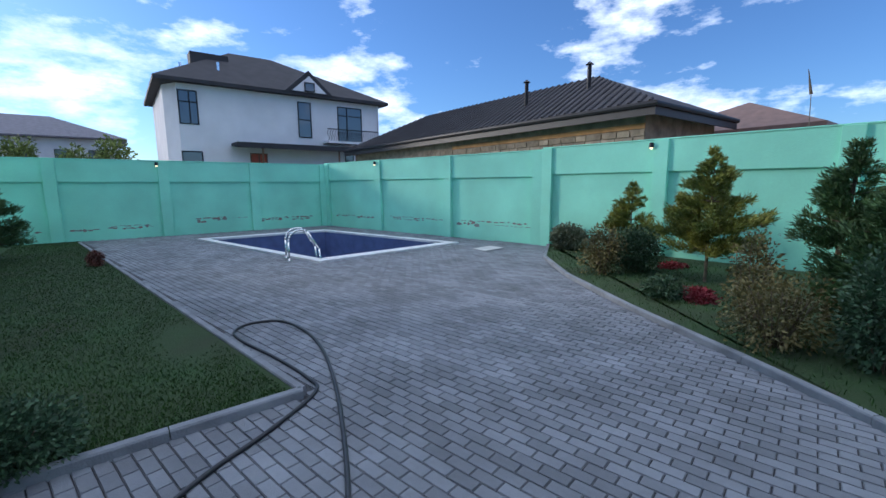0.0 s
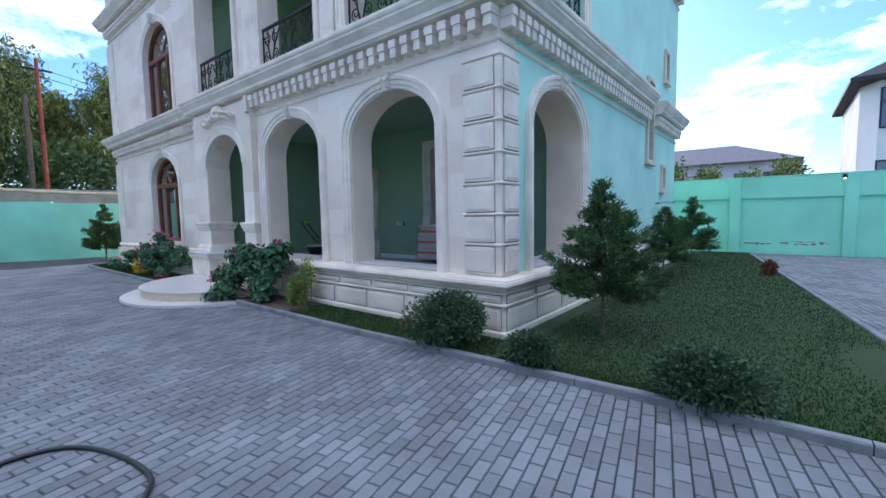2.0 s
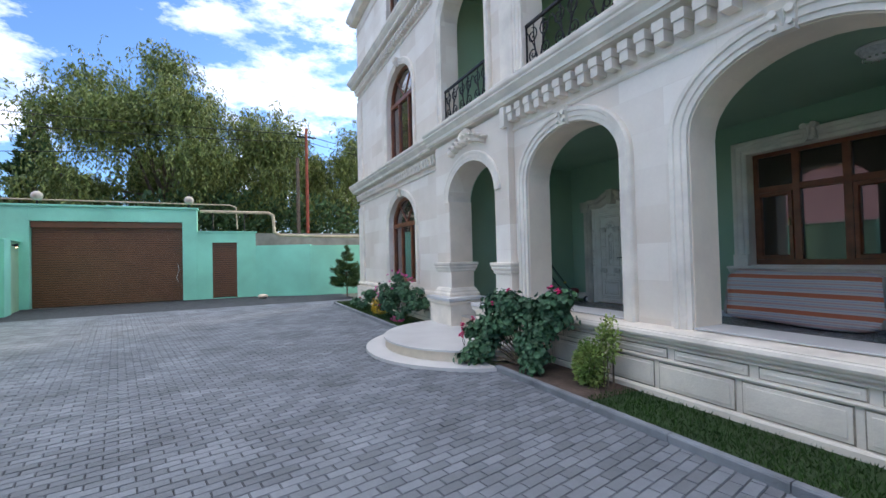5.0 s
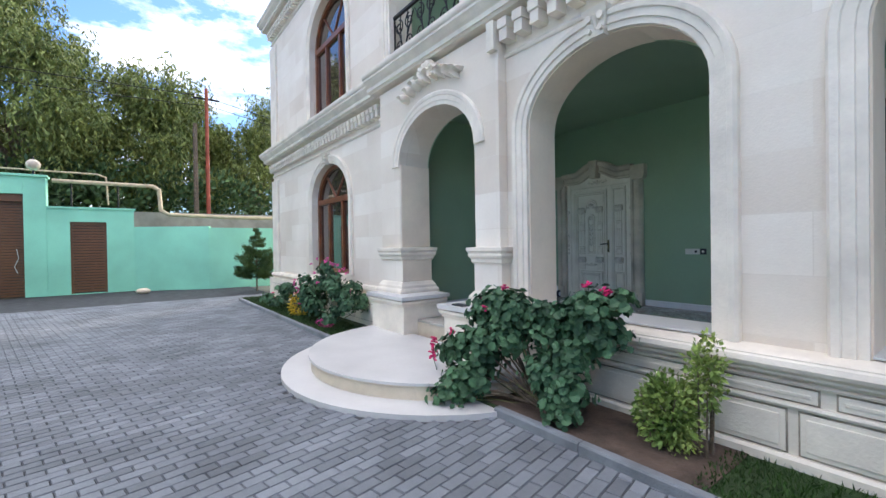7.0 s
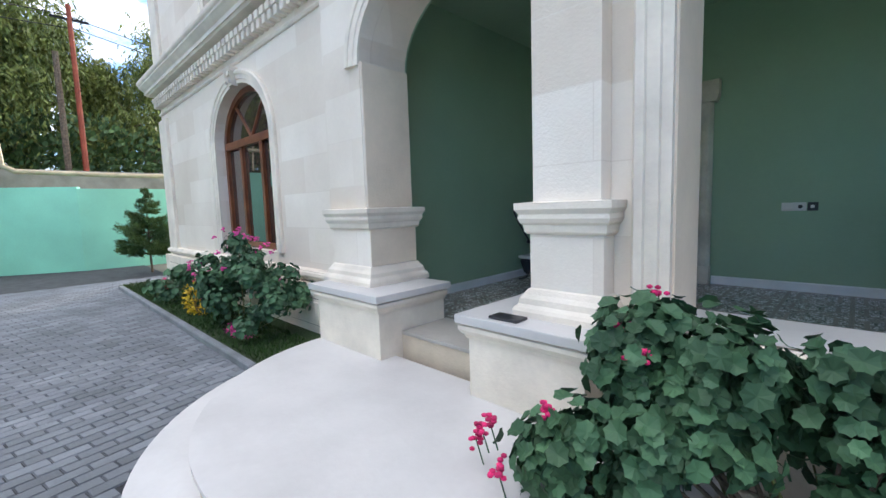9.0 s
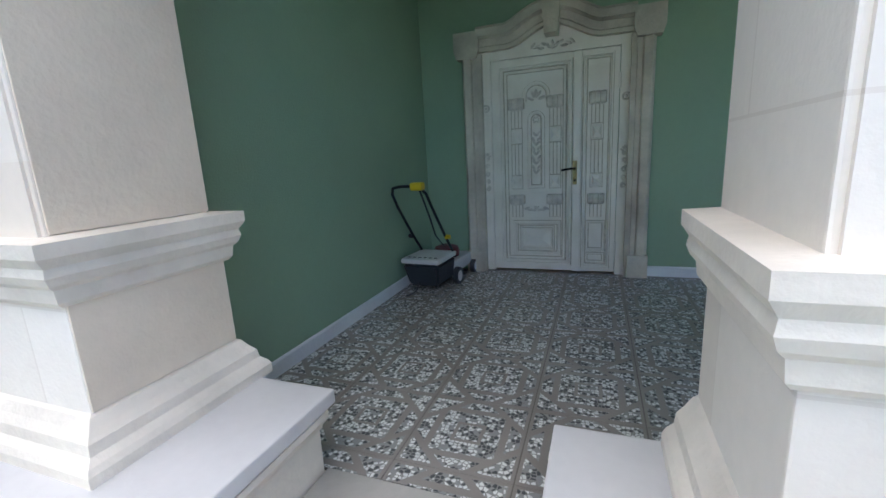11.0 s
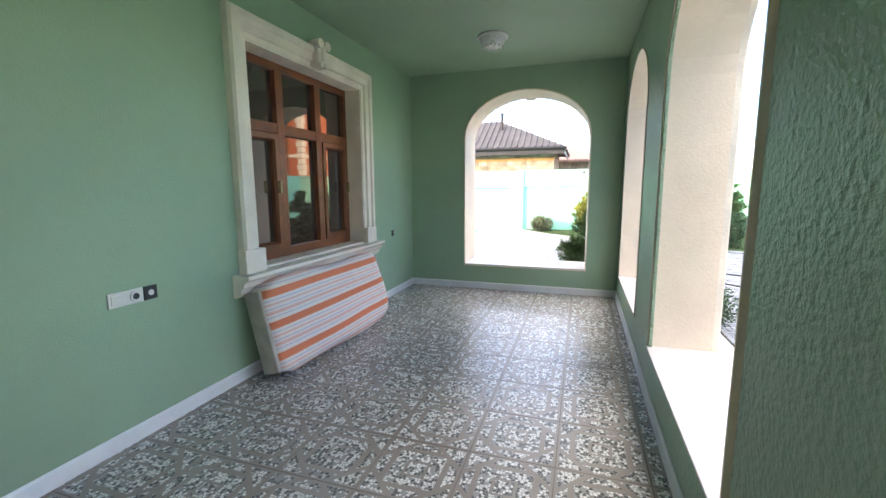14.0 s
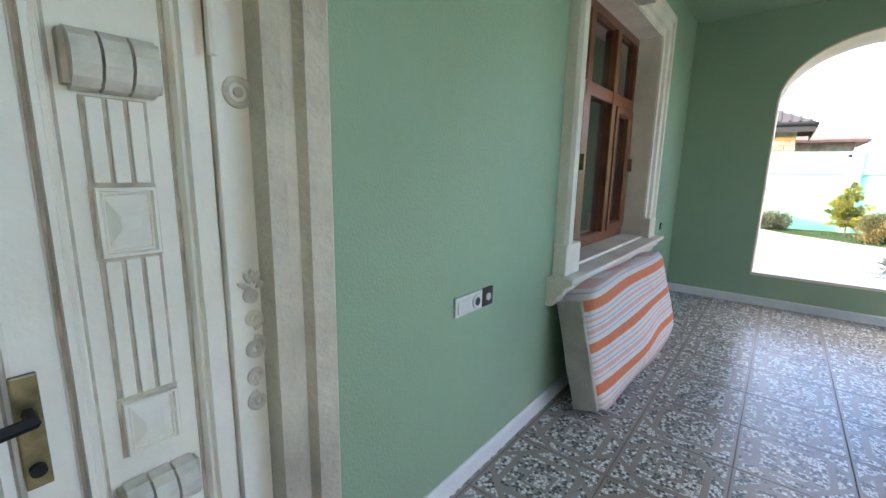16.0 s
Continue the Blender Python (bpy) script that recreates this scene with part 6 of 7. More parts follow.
# flowering strip
def geranium(name, label, at, rx, ry, h, n, heads, petal, material=GERAN, leaf=0.075, spill=0.0, lobes=(), blooms=()):
    t = thing(name, label, "flower", at, group="geraniums")
    ring = [(math.cos(a) * (1 + 0.10 * math.cos(7 * a)), math.sin(a) * (1 + 0.10 * math.cos(7 * a)), 0.26 * (1 - 0.75 * math.cos(2 * a))) for a in [k * 2 * math.pi / 14 for k in range(14)]]
    ring = np.array([(0, 0, 0)] + ring)
    vs, fs, o = [], [], 0
    tops = []
    clumps = [(rng.uniform(-1, 1), rng.uniform(-0.8, 0.85), rng.uniform(0.03, 1.0)) for _ in range(max(8, n // 80))]
    stems = bmesh.new()
    for cx, cy, cz in clumps:
        rim = math.sqrt(min(1, cx * cx + cy * cy))
        top = np.array([cx * rx, cy * ry - spill * (1 - cz) * 0.3, h * (0.12 + 0.82 * cz * (1.05 - 0.5 * rim))])
        if lobes:
            lx, ly, lz, ra, rb, rc = lobes[len(tops) % len(lobes)]
            d3 = rng.normal(size=3)
            d3 *= rng.uniform(0.3, 1.0) ** 0.5 / np.linalg.norm(d3)
            top = np.array([lx + ra * d3[0], ly + rb * d3[1], max(0.06, lz + rc * d3[2])])
            tops.append(top)
        rod((cx * rx * 0.25, cy * ry * 0.25, 0.0), tuple(top), 0.007, 0.004, 5, stems) if rng.uniform() < 0.2 else None
        for j in range(n // len(clumps)):
            out = rng.normal(size=3) * np.array([1, 1, 0.55]) + np.array([cx * 0.5, cy * 0.5 - 0.25, 0.75])
            out /= np.linalg.norm(out)
            c = top + out * rng.uniform(0.06, 0.17) + rng.normal(0, 0.03, 3)
            c[2] = max(c[2], 0.05)
            q = Vector(out).to_track_quat("Z", "Y").to_matrix()
            s = leaf * rng.uniform(0.45, 0.85)
            m = np.array(q) @ np.array(Matrix.Rotation(rng.uniform(0, 6.28), 3, "Z"))
            vs.append(ring * s @ m.T + c)
            fs += [(o, o + 1 + k, o + 1 + (k + 1) % 14) for k in range(14)]
            o += 15
    v = np.concatenate(vs)
    me = bpy.data.meshes.new("leaves")
    me.from_pydata(v.tolist(), [], fs)
    me.update()
    part("stems", stems, leaf_mat("green_stems_" + name, (0.16, 0.17, 0.06), (0.10, 0.09, 0.04)), t)
    part("leaves", me, material, t)
    if lobes:
        for lx, ly, lz, ra, rb, rc in lobes:
            for q in range(3):
                e = (lx + rng.uniform(-ra, ra) * 0.7, ly + rng.uniform(-rb, rb) * 0.6, max(0.08, lz + rng.uniform(-rc, rc) * 0.5))
                wood = bmesh.new()
                limb([(rng.uniform(-0.06, 0.06), rng.uniform(-0.06, 0.06), 0), (e[0] * 0.45, e[1] * 0.45, e[2] * 0.4 + 0.06), e], 0.013, 0.006, wood, 6)
                part("branch", wood, BARK, t, "bent brown woody branch")
    for p in blooms:
        bmf_ = bmesh.new()
        for j in range(14):
            q = np.array(p) + rng.normal(0, 0.017, 3)
            bmesh.ops.create_icosphere(bmf_, subdivisions=1, radius=0.015, matrix=Matrix.Translation(q) @ Matrix.Diagonal((1, 1, 0.7, 1)))
        part("flower_head", bmf_, petal, t, "magenta flower head")
        part("flower_stalk", rod((p[0] + 0.02, p[1] + 0.03, p[2] - 0.14), p, 0.004, 0.003, 5), material, t)
    for k in range(heads):
        a = rng.uniform(0, 6.28)
        r = rng.uniform(0.25, 1.0)
        p = np.array([math.cos(a) * r * rx, math.sin(a) * r * ry * 0.8 - 0.12 * ry, h * (1.06 - 0.55 * r * r * rng.uniform(0.5, 1))])
        if k % 2:
            p = np.array([-rx * rng.uniform(0.75, 1.02), -ry * rng.uniform(0.2, 0.9), h * rng.uniform(0.25, 0.7)])
        bmf_ = bmesh.new()
        for j in range(9):
            q = p + rng.normal(0, 0.016, 3)
            bmesh.ops.create_icosphere(bmf_, subdivisions=1, radius=0.014, matrix=Matrix.Translation(q) @ Matrix.Diagonal((1, 1, 0.7, 1)))
        part("flower_head", bmf_, petal, t, "magenta flower head")
    return t


geranium("geranium", "large open geranium bush with magenta flowers beside the steps", (-7.35, 3.86, 0.03), 0.92, 0.42, 1.06, 6600, 0, PETAL, leaf=0.052, lobes=[(-0.70, -0.30, 0.27, 0.32, 0.22, 0.22), (-0.42, 0.0, 0.66, 0.33, 0.22, 0.22), (-0.42, 0.02, 0.72, 0.30, 0.2, 0.2), (0.08, 0.0, 0.58, 0.33, 0.24, 0.28), (-0.14, -0.06, 0.66, 0.32, 0.22, 0.22), (0.32, 0.06, 0.66, 0.3, 0.2, 0.2), (-0.5, -0.16, 0.45, 0.3, 0.22, 0.2), (0.55, 0.08, 0.84, 0.34, 0.18, 0.16), (0.3, -0.12, 0.22, 0.16, 0.12, 0.2), (-0.62, -0.46, 0.10, 0.18, 0.12, 0.12)],
         blooms=[(-0.55, 0.12, 1.04), (-0.5, -0.22, 0.86), (-1.15, -0.36, 0.42), (-1.2, -0.34, 0.33), (-0.95, -0.50, 0.36), (-0.8, -0.38, 0.62), (0.42, 0.1, 1.12), (0.62, 0.05, 1.08), (-1.05, -0.42, 0.5), (-0.62, -0.1, 0.92)])
shrub("variegated_shrub", "low yellow-green variegated shrub against the plinth", (-6.34, 3.95, 0.03), 0.22, 0.16, 0.56, LIME, 1000, 0.046, open_=1.0)
shrub("variegated_shrub", "upright sprig of the variegated shrub against the plinth", (-6.08, 4.03, 0.03), 0.11, 0.10, 0.82, LIME, 260, 0.046, open_=1.0, lift=0.3, stems=5)
geranium("geranium", "flowering bush with pink blooms under the window", (-12.75, 4.0, 0.03), 1.0, 0.42, 1.2, 3600, 34, PINKPETAL, leaf=0.048)
geranium("geranium", "low green geranium with red flowers", (-14.9, 3.95, 0.03), 0.95, 0.35, 0.62, 520, 6, PETAL, leaf=0.07)
shrub("yellow_flowers", "low plant with yellow flowers", (-13.95, 3.85, 0.03), 0.24, 0.2, 0.5, YELLOW, 260, 0.04)
shrub("pink_groundcover", "pink flowers at the kerb", (-12.4, 3.82, 0.03), 0.32, 0.12, 0.14, PINKPETAL, 220, 0.03)
setting("strip_soil", box(-8.1, 3.56, -0.01, -5.9, 4.27, 0.058), SOIL, "bare brown soil of the flower strip", "soil")


# ---- grass ----
def grass(name, poly_fn, n, label, hgt=0.06):
    p = poly_fn(n)
    d = np.tile(np.array([0, 0, 1.0]), (len(p), 1)) + rng.normal(0, 0.45, (len(p), 3))
    v, f = cards(p, d, hgt, 0.009)
    me = bpy.data.meshes.new(name)
    me.from_pydata(v.tolist(), [], f.tolist())
    me.update()
    return tagged(part(name, me, BLADE), label, "grass", kind="stuff")


def lawn_pts(n):
    y = 3.66 + 14.3 * rng.uniform(0, 1, n) ** 1.7
    xr = 1.52 - 2.17 * (y - 3.66) / 14.3
    x = -2.1 + (xr + 2.1) * rng.uniform(0, 1, n)
    bare = ((x - 1.0) / 0.35) ** 2 + ((y - 5.6) / 0.8) ** 2 < rng.uniform(0.4, 1.3, n)
    x, y = x[~bare], y[~bare]
    return np.stack([x, y, np.full(len(x), 0.045)], 1)


def strip_pts(n):
    x = np.where(rng.uniform(0, 1, n) < 0.4, rng.uniform(-6.0, -2.2, n), rng.uniform(-18.2, -11.3, n))
    return np.stack([x, rng.uniform(3.56, 4.22, n), np.full(n, 0.045)], 1)


def bed_pts(n):
    x, y = rng.uniform(3.0, 10.2, n), rng.uniform(-1.4, 7.8, n)
    lim = np.interp(y, [-0.75, 0.1, 1.64, 3.31, 5.16, 6.75, 7.88], [2.95, 4.45, 5.36, 6.2, 7.3, 8.6, 10.1])
    k = x > lim
    return np.stack([x[k], y[k], np.full(k.sum(), 0.055)], 1)


grass("lawn_grass", lawn_pts, 60000, "short green lawn grass blades", 0.03)
grass("strip_grass", strip_pts, 14000, "green grass blades along the plinth", 0.05)
grass("bed_grass", bed_pts, 16000, "rough grass in the planting bed", 0.06)


# ---- big trees behind the gate ----
rng = np.random.default_rng(21)
def pepper_tree(name, label, at, h, spread, strands, lean=0.0):
    t = thing(name, label, "tree", at)
    bm, tips = bmesh.new(), []
    limb([(0, 0, 0), (lean * 0.3, 0.2, h * 0.2), (lean * 0.6, -0.2, h * 0.42)], 0.32, 0.2, bm, 9)
    for k in range(17):
        a = k * 2.4 + rng.uniform(-0.4, 0.4)
        r = spread * rng.uniform(0.25, 1.1)
        z = h * rng.uniform(0.42, 0.97) * (1.06 - 0.22 * r / spread)
        p1 = (lean * 0.6 + r * 0.35 * math.cos(a), r * 0.35 * math.sin(a), h * 0.36 + (z - h * 0.36) * 0.55)
        p2 = (lean * 0.6 + r * math.cos(a), r * math.sin(a), z)
        limb([(lean * 0.6, -0.2, h * rng.uniform(0.22, 0.42)), p1, p2], 0.13, 0.04, bm, 7)
        s = rng.uniform(0.55, 1.25)
        tips += [(np.array(p2), s), (np.array(p2), s), (np.array(p1) * 0.35 + np.array(p2) * 0.65, 0.7)]
    part("trunk", bm, BARK, t)
    items = []
    for k in range(strands):
        c, s = tips[rng.integers(len(tips))]
        p = c + rng.normal(0, 1, 3) * np.array([0.15, 0.15, 0.10]) * spread * s
        m = int(rng.uniform(9, 20))
        f = np.linspace(0, 1, m)
        L = rng.uniform(0.6, 3.0)
        drift = rng.normal(0, 0.35, 2)
        q = np.stack([p[0] + drift[0] * f + rng.normal(0, 0.06, m), p[1] + drift[1] * f + rng.normal(0, 0.06, m), p[2] + 0.3 * np.sin(f * 2.5) - L * f * f], 1)
        d = np.stack([rng.normal(0, 0.6, m), rng.normal(0, 0.6, m), -0.6 - 0.5 * f], 1)
        items.append(cards(q, d, 0.28, 0.075))
    card_part("crown", items, WILLOW, t)
    return t


pepper_tree("pepper_tree", "tall drooping light green tree behind the gate", (-36, -3.4, 0), 15.8, 5.6, 6500)
pepper_tree("pepper_tree", "drooping green tree behind the gate wall", (-37, 2.6, 0), 12.6, 5.2, 4600, 1.0)
pepper_tree("pepper_tree", "drooping green tree beyond the house corner", (-38, 8.6, 0), 12.6, 4.2, 2400)
pepper_tree("pepper_tree", "lower leafy tree behind the gate wall", (-34, -7.4, 0), 8.6, 3.4, 1000)
pepper_tree("pepper_tree", "tall drooping tree far behind the wall", (-42, 13.0, 0), 13.0, 5.0, 1200)
conifer("cypress", "tall dark conifer behind the boundary wall", (-37, -10.8, 0), 11.8, 2.4, PINE, 0.1, 30, 0.25, 0.42, 0.35)
conifer("dark_fir", "small dark conifer behind the south wall", (-27, -10.6, 0), 5.6, 1.8, PINE, 0.1, 18, 0.12, 0.3, 0.4)
shrub("dark_hedge", "dark mass of shrubs behind the gate wall", (-33, 0.5, 0), 2.0, 9.5, 6.4, PINE, 5200, 0.35, open_=0.7)

# ---- neighbouring houses ----
def gutter_roof(parent, x0, y0, x1, y1, z, ridge, top, material, thick=0.14, name="roof"):
    """A hipped roof over the rectangle of its eaves; ridge: its two ends in x and y."""
    bm = bmesh.new()
    e = [bm.verts.new((x, y, z)) for x, y in ((x0, y0), (x1, y0), (x1, y1), (x0, y1))]
    u = [bm.verts.new((x, y, z + thick)) for x, y in ((x0, y0), (x1, y0), (x1, y1), (x0, y1))]
    r = [bm.verts.new((x, y, top)) for x, y in ridge]
    bm.faces.new(e)
    for i in range(4):
        bm.faces.new((e[i], e[(i + 1) % 4], u[(i + 1) % 4], u[i]))
    if abs(ridge[0][1] - ridge[1][1]) > abs(ridge[0][0] - ridge[1][0]):
        bm.faces.new((u[0], u[1], r[0])), bm.faces.new((u[2], u[3], r[1]))
        bm.faces.new((u[1], u[2], r[1], r[0])), bm.faces.new((u[3], u[0], r[0], r[1]))
    else:
        bm.faces.new((u[1], u[2], r[1])), bm.faces.new((u[3], u[0], r[0]))
        bm.faces.new((u[0], u[1], r[1], r[0])), bm.faces.new((u[2], u[3], r[0], r[1]))
    return part(name, bm, material, parent)


def house_window(parent, x0, x1, z0, z1, y, bars=(), horiz=(), frame_m=None, depth=0.05, glass=None):
    """A window in a wall that faces -y, standing proud of it by a frame."""
    w = part("window", box(x0, y - depth * 0.3, z0, x1, y + 0.05, z1), glass or GLASS_COOL, parent)
    m = frame_m or IRON
    t = 0.07
    for a in ((x0 - t, x0, z0 - t, z1 + t), (x1, x1 + t, z0 - t, z1 + t), (x0, x1, z1, z1 + t), (x0, x1, z0 - t, z0)):
        part("frame", box(a[0], y - depth, a[2], a[1], y + 0.02, a[3]), m, w)
    for b in bars:
        part("mullion", box(b - 0.035, y - depth, z0, b + 0.035, y, z1), m, w)
    for b in horiz:
        part("transom", box(x0, y - depth, b - 0.035, x1, y, b + 0.035), m, w)
    return w


wh = thing("white_house", "two-storey white rendered house with a dark metal hip roof", "house")
part("wall", prism([(3.25, 33.2), (3.9, 32.0), (18.0, 32.0), (18.0, 42), (3.25, 42)], 0, 8.15), WHITE_WALL, wh)
gutter_roof(wh, 2.7, 31.4, 18.6, 42.6, 8.15, [(8.0, 36.5), (11.0, 36.5)], 11.6, ROOF, 0.22)
part("roof_dormer", turn(prism([(-1.75, 0), (1.75, 0), (0, 1.55)], 0, 3.5), Matrix(((1, 0, 0, 12.1), (0, 0, 1, 31.35), (0, 1, 0, 8.35), (0, 0, 0, 1)))), ROOF, wh, "gabled dormer roof")
part("dormer_face", turn(prism([(-1.25, 0), (1.25, 0), (0, 1.1)], 0, 0.06), Matrix(((1, 0, 0, 12.1), (0, 0, 1, 31.30), (0, 1, 0, 8.42), (0, 0, 0, 1)))), WHITE_WALL, wh)
house_window(wh, 11.8, 12.4, 8.5, 9.0, 31.28)
part("chimney", box(5.2, 34.8, 9.3, 7.6, 36.0, 10.9), ROOF, wh)
part("vent_pipe", rod((6.6, 33.2, 8.8), (6.6, 33.2, 10.0), 0.09), STEEL, wh)
part("vent_pipe", rod((4.4, 33.4, 8.8), (4.4, 33.4, 9.7), 0.09), STEEL, wh)
house_window(wh, 4.0, 4.95, 5.75, 7.7, 32.0, (4.55,), (7.05,))
house_window(wh, 11.45, 12.3, 5.35, 7.75, 32.0, (), (6.55,))
dr = house_window(wh, 14.5, 16.4, 5.1, 7.7, 32.0, (15.2,), (7.1,))
house_window(wh, 8.0, 9.0, 3.0, 3.95, 32.0, (8.5,), (), SHUTTER, 0.06, mat("red_curtain", (0.45, 0.10, 0.06), 0.8))
house_window(wh, 3.95, 5.0, 2.9, 3.95, 32.0)
house_window(wh, 15.0, 15.6, 2.7, 4.2, 32.0, (), (), IRON)
part("canopy", prism([(6.8, 30.3), (15.5, 30.3), (15.5, 32.0), (6.8, 32.0)], 4.42, 4.6), ROOF, wh)
part("canopy_edge", box(6.7, 30.2, 4.25, 15.6, 30.34, 4.45), ROOF, wh)
for x in (8.4, 13.8):
    part("canopy_post", rod((x, 30.5, 0), (x, 30.5, 4.42), 0.06), SHUTTER, wh)
part("balcony_floor", box(13.2, 31.0, 4.92, 17.4, 32.0, 5.08), WHITE_WALL, wh)
bl = part("balcony_rail", box(13.2, 31.0, 5.9, 17.4, 31.06, 5.97), IRON, wh)
for k in range(22):
    x = 13.25 + k * 0.195
    pts = [(x + 0.09 * math.sin(i * 0.9), 31.03, 5.1 + i * 0.1) for i in range(9)]
    part("scroll", sweep(pts, [(0.02, 0), (0, 0.02), (-0.02, 0), (0, -0.02)], (0, -1, 0)), IRON, bl)
part("downpipe", rod((17.9, 31.93, 0), (17.9, 31.93, 8.1), 0.05), WHITE_WALL, wh)


def rib_roof(parent, x0, y0, x1, y1, z, ridge, top):
    """Metal tile roof: hipped planes with raised courses along the slope."""
    gutter_roof(parent, x0, y0, x1, y1, z, ridge, top, ROOF, 0.16)
    (rx, ra), (_, rb) = ridge
    zz = z + 0.16
    n = 64
    me = None
    for i in range(n):
        y = y0 + (y1 - y0) * (i + 0.5) / n
        f = min(1.0, (y - y0) / max(0.01, ra - y0), (y1 - y) / max(0.01, y1 - rb))
        a, b = Vector((x0, y, zz + 0.005)), Vector((x0 + (rx - x0) * f, y, zz + (top - zz) * f + 0.005))
        part("roof_rib", rod(a, b, 0.05, 0.05, 6), ROOF, parent)


bh = thing("brown_roof_house", "single-storey unplastered stone house with a dark tile roof", "house")
RAW = mat("rough_stone_blocks", (0.36, 0.29, 0.21), 0.9, var=0.2, scale=3, bump=0.6, per_piece=0.5)
BX0, BX1, BY0, BY1, BZ = 12.4, 18.2, 6.3, 26.4, 3.85
part("wall", box(BX0 + 0.5, BY0 + 0.5, 0, BX1 - 0.5, BY1 - 0.5, BZ), RAW, bh)
rib_roof(bh, BX0, BY0, BX1, BY1, BZ, [(15.3, 10.0), (15.3, 21.2)], 5.75)
part("gutter", sweep([(BX1, BY0, BZ), (BX0, BY0, BZ), (BX0, BY1, BZ)], [(0.0, 0), (-0.09, 0.0), (-0.11, 0.07), (-0.1, 0.12), (0.0, 0.12)]), IRON, bh, "dark gutter")
part("fascia", sweep([(BX1, BY0, BZ), (BX0, BY0, BZ), (BX0, BY1, BZ)], [(0.02, -0.22), (-0.02, -0.22), (-0.02, 0.0), (0.02, 0.0)]), mat("dark_fascia", (0.03, 0.025, 0.025), 0.5), bh)
part("timber_band", box(BX0 + 0.46, BY0 + 0.5, 3.35, BX0 + 0.5, BY0 + 9.5, 3.5), mat("bare_timber", (0.45, 0.24, 0.09), 0.8, var=0.15), bh, "bare timber ring beam")
for row in range(5):
    y = BY0 + 0.52 - (row % 2) * 0.2
    while y < BY1 - 1.0:
        w = rng.uniform(0.38, 0.62)
        part("stone", box(BX0 + 0.465 - rng.uniform(0, 0.02), max(y, BY0 + 0.5), 2.42 + row * 0.18, BX0 + 0.5, y + w - 0.03, 2.58 + row * 0.18, 0.008), RAW, bh)
        y += w
for (x, y, zb, zt) in ((13.9, 12.3, 4.5, 5.75), (14.35, 9.75, 4.7, 5.95)):
    ch = part("flue", rod((x, y, zb), (x, y, zt), 0.075, seg=12), IRON, bh, "dark metal flue")
    part("flue_cap", rod((x, y, zt + 0.02), (x, y, zt + 0.12), 0.15, 0.03, 12), IRON, ch)
bh2 = thing("far_brown_house", "distant house with a brown roof", "house")
part("wall", box(19.5, 4.5, 0, 27, 10, 3.6), RAW, bh2)
gutter_roof(bh2, 19.0, 4.0, 27.5, 10.5, 3.6, [(22, 7.2), (24.5, 7.2)], 5.1, mat("brown_roof", (0.16, 0.09, 0.07), 0.6))

fh = thing("distant_house", "distant pale house with a grey hip roof", "house")
part("wall", box(-17, 55, 0, 1.0, 66, 6.4), WHITE_WALL, fh)
gutter_roof(fh, -17.8, 54.2, 1.6, 66.8, 6.4, [(-11, 60.5), (-4.5, 60.5)], 9.0, mat("grey_roof", (0.13, 0.12, 0.14), 0.6))
for x in (-6.5, -4.0, -1.5):
    house_window(fh, x, x + 1.0, 3.9, 5.3, 55.0)
for k, (x, y, s) in enumerate(((-5.5, 47, 1.0), (-2.3, 46, 0.9), (0.6, 48, 1.1), (-8.5, 47, 1.2))):
    shrub("far_tree", "hazy small tree beyond the wall", (x, y, 0), 1.3 * s, 1.3 * s, 5.6 * s, WILLOW, 700, 0.3, lift=1.5, category="tree", open_=0.5, group="far trees")

oh = thing("orange_house", "two-storey orange rendered house with a red roof", "house")
part("wall", box(16.0, -20, 0, 28, -7.6, 8.45), ORANGE, oh)
gutter_roof(oh, 15.3, -20.8, 28.8, -6.9, 8.45, [(21.5, -15.5), (21.5, -12.5)], 11.9, RED_ROOF, 0.2)
CREAM = mat("cream_band", (0.75, 0.62, 0.45), 0.8, var=0.05)
part("string_course", sweep([(16.0, -20, 4.15), (16.0, -7.6, 4.15), (28, -7.6, 4.15)][::-1], [(0, 0), (0.06, 0.02), (0.06, 0.2), (0, 0.22)]), CREAM, oh)
part("eaves_band", sweep([(28, -7.6, 8.05), (16.0, -7.6, 8.05), (16.0, -20, 8.05)], [(0, 0), (0.08, 0.05), (0.08, 0.38), (0, 0.38)]), CREAM, oh)
for k in range(21):
    part("quoin", box(15.95, -8.05 + 0.1 * (k % 2), 0.1 + k * 0.4, 16.45 - 0.1 * (k % 2), -7.55, 0.46 + k * 0.4, 0.01), CREAM, oh)
part("downpipe", rod((15.92, -8.75, 0), (15.92, -8.75, 8.3), 0.06), SHUTTER, oh)
WHITE_PVC = mat("white_window_frame", (0.72, 0.72, 0.72), 0.4, var=0.03)
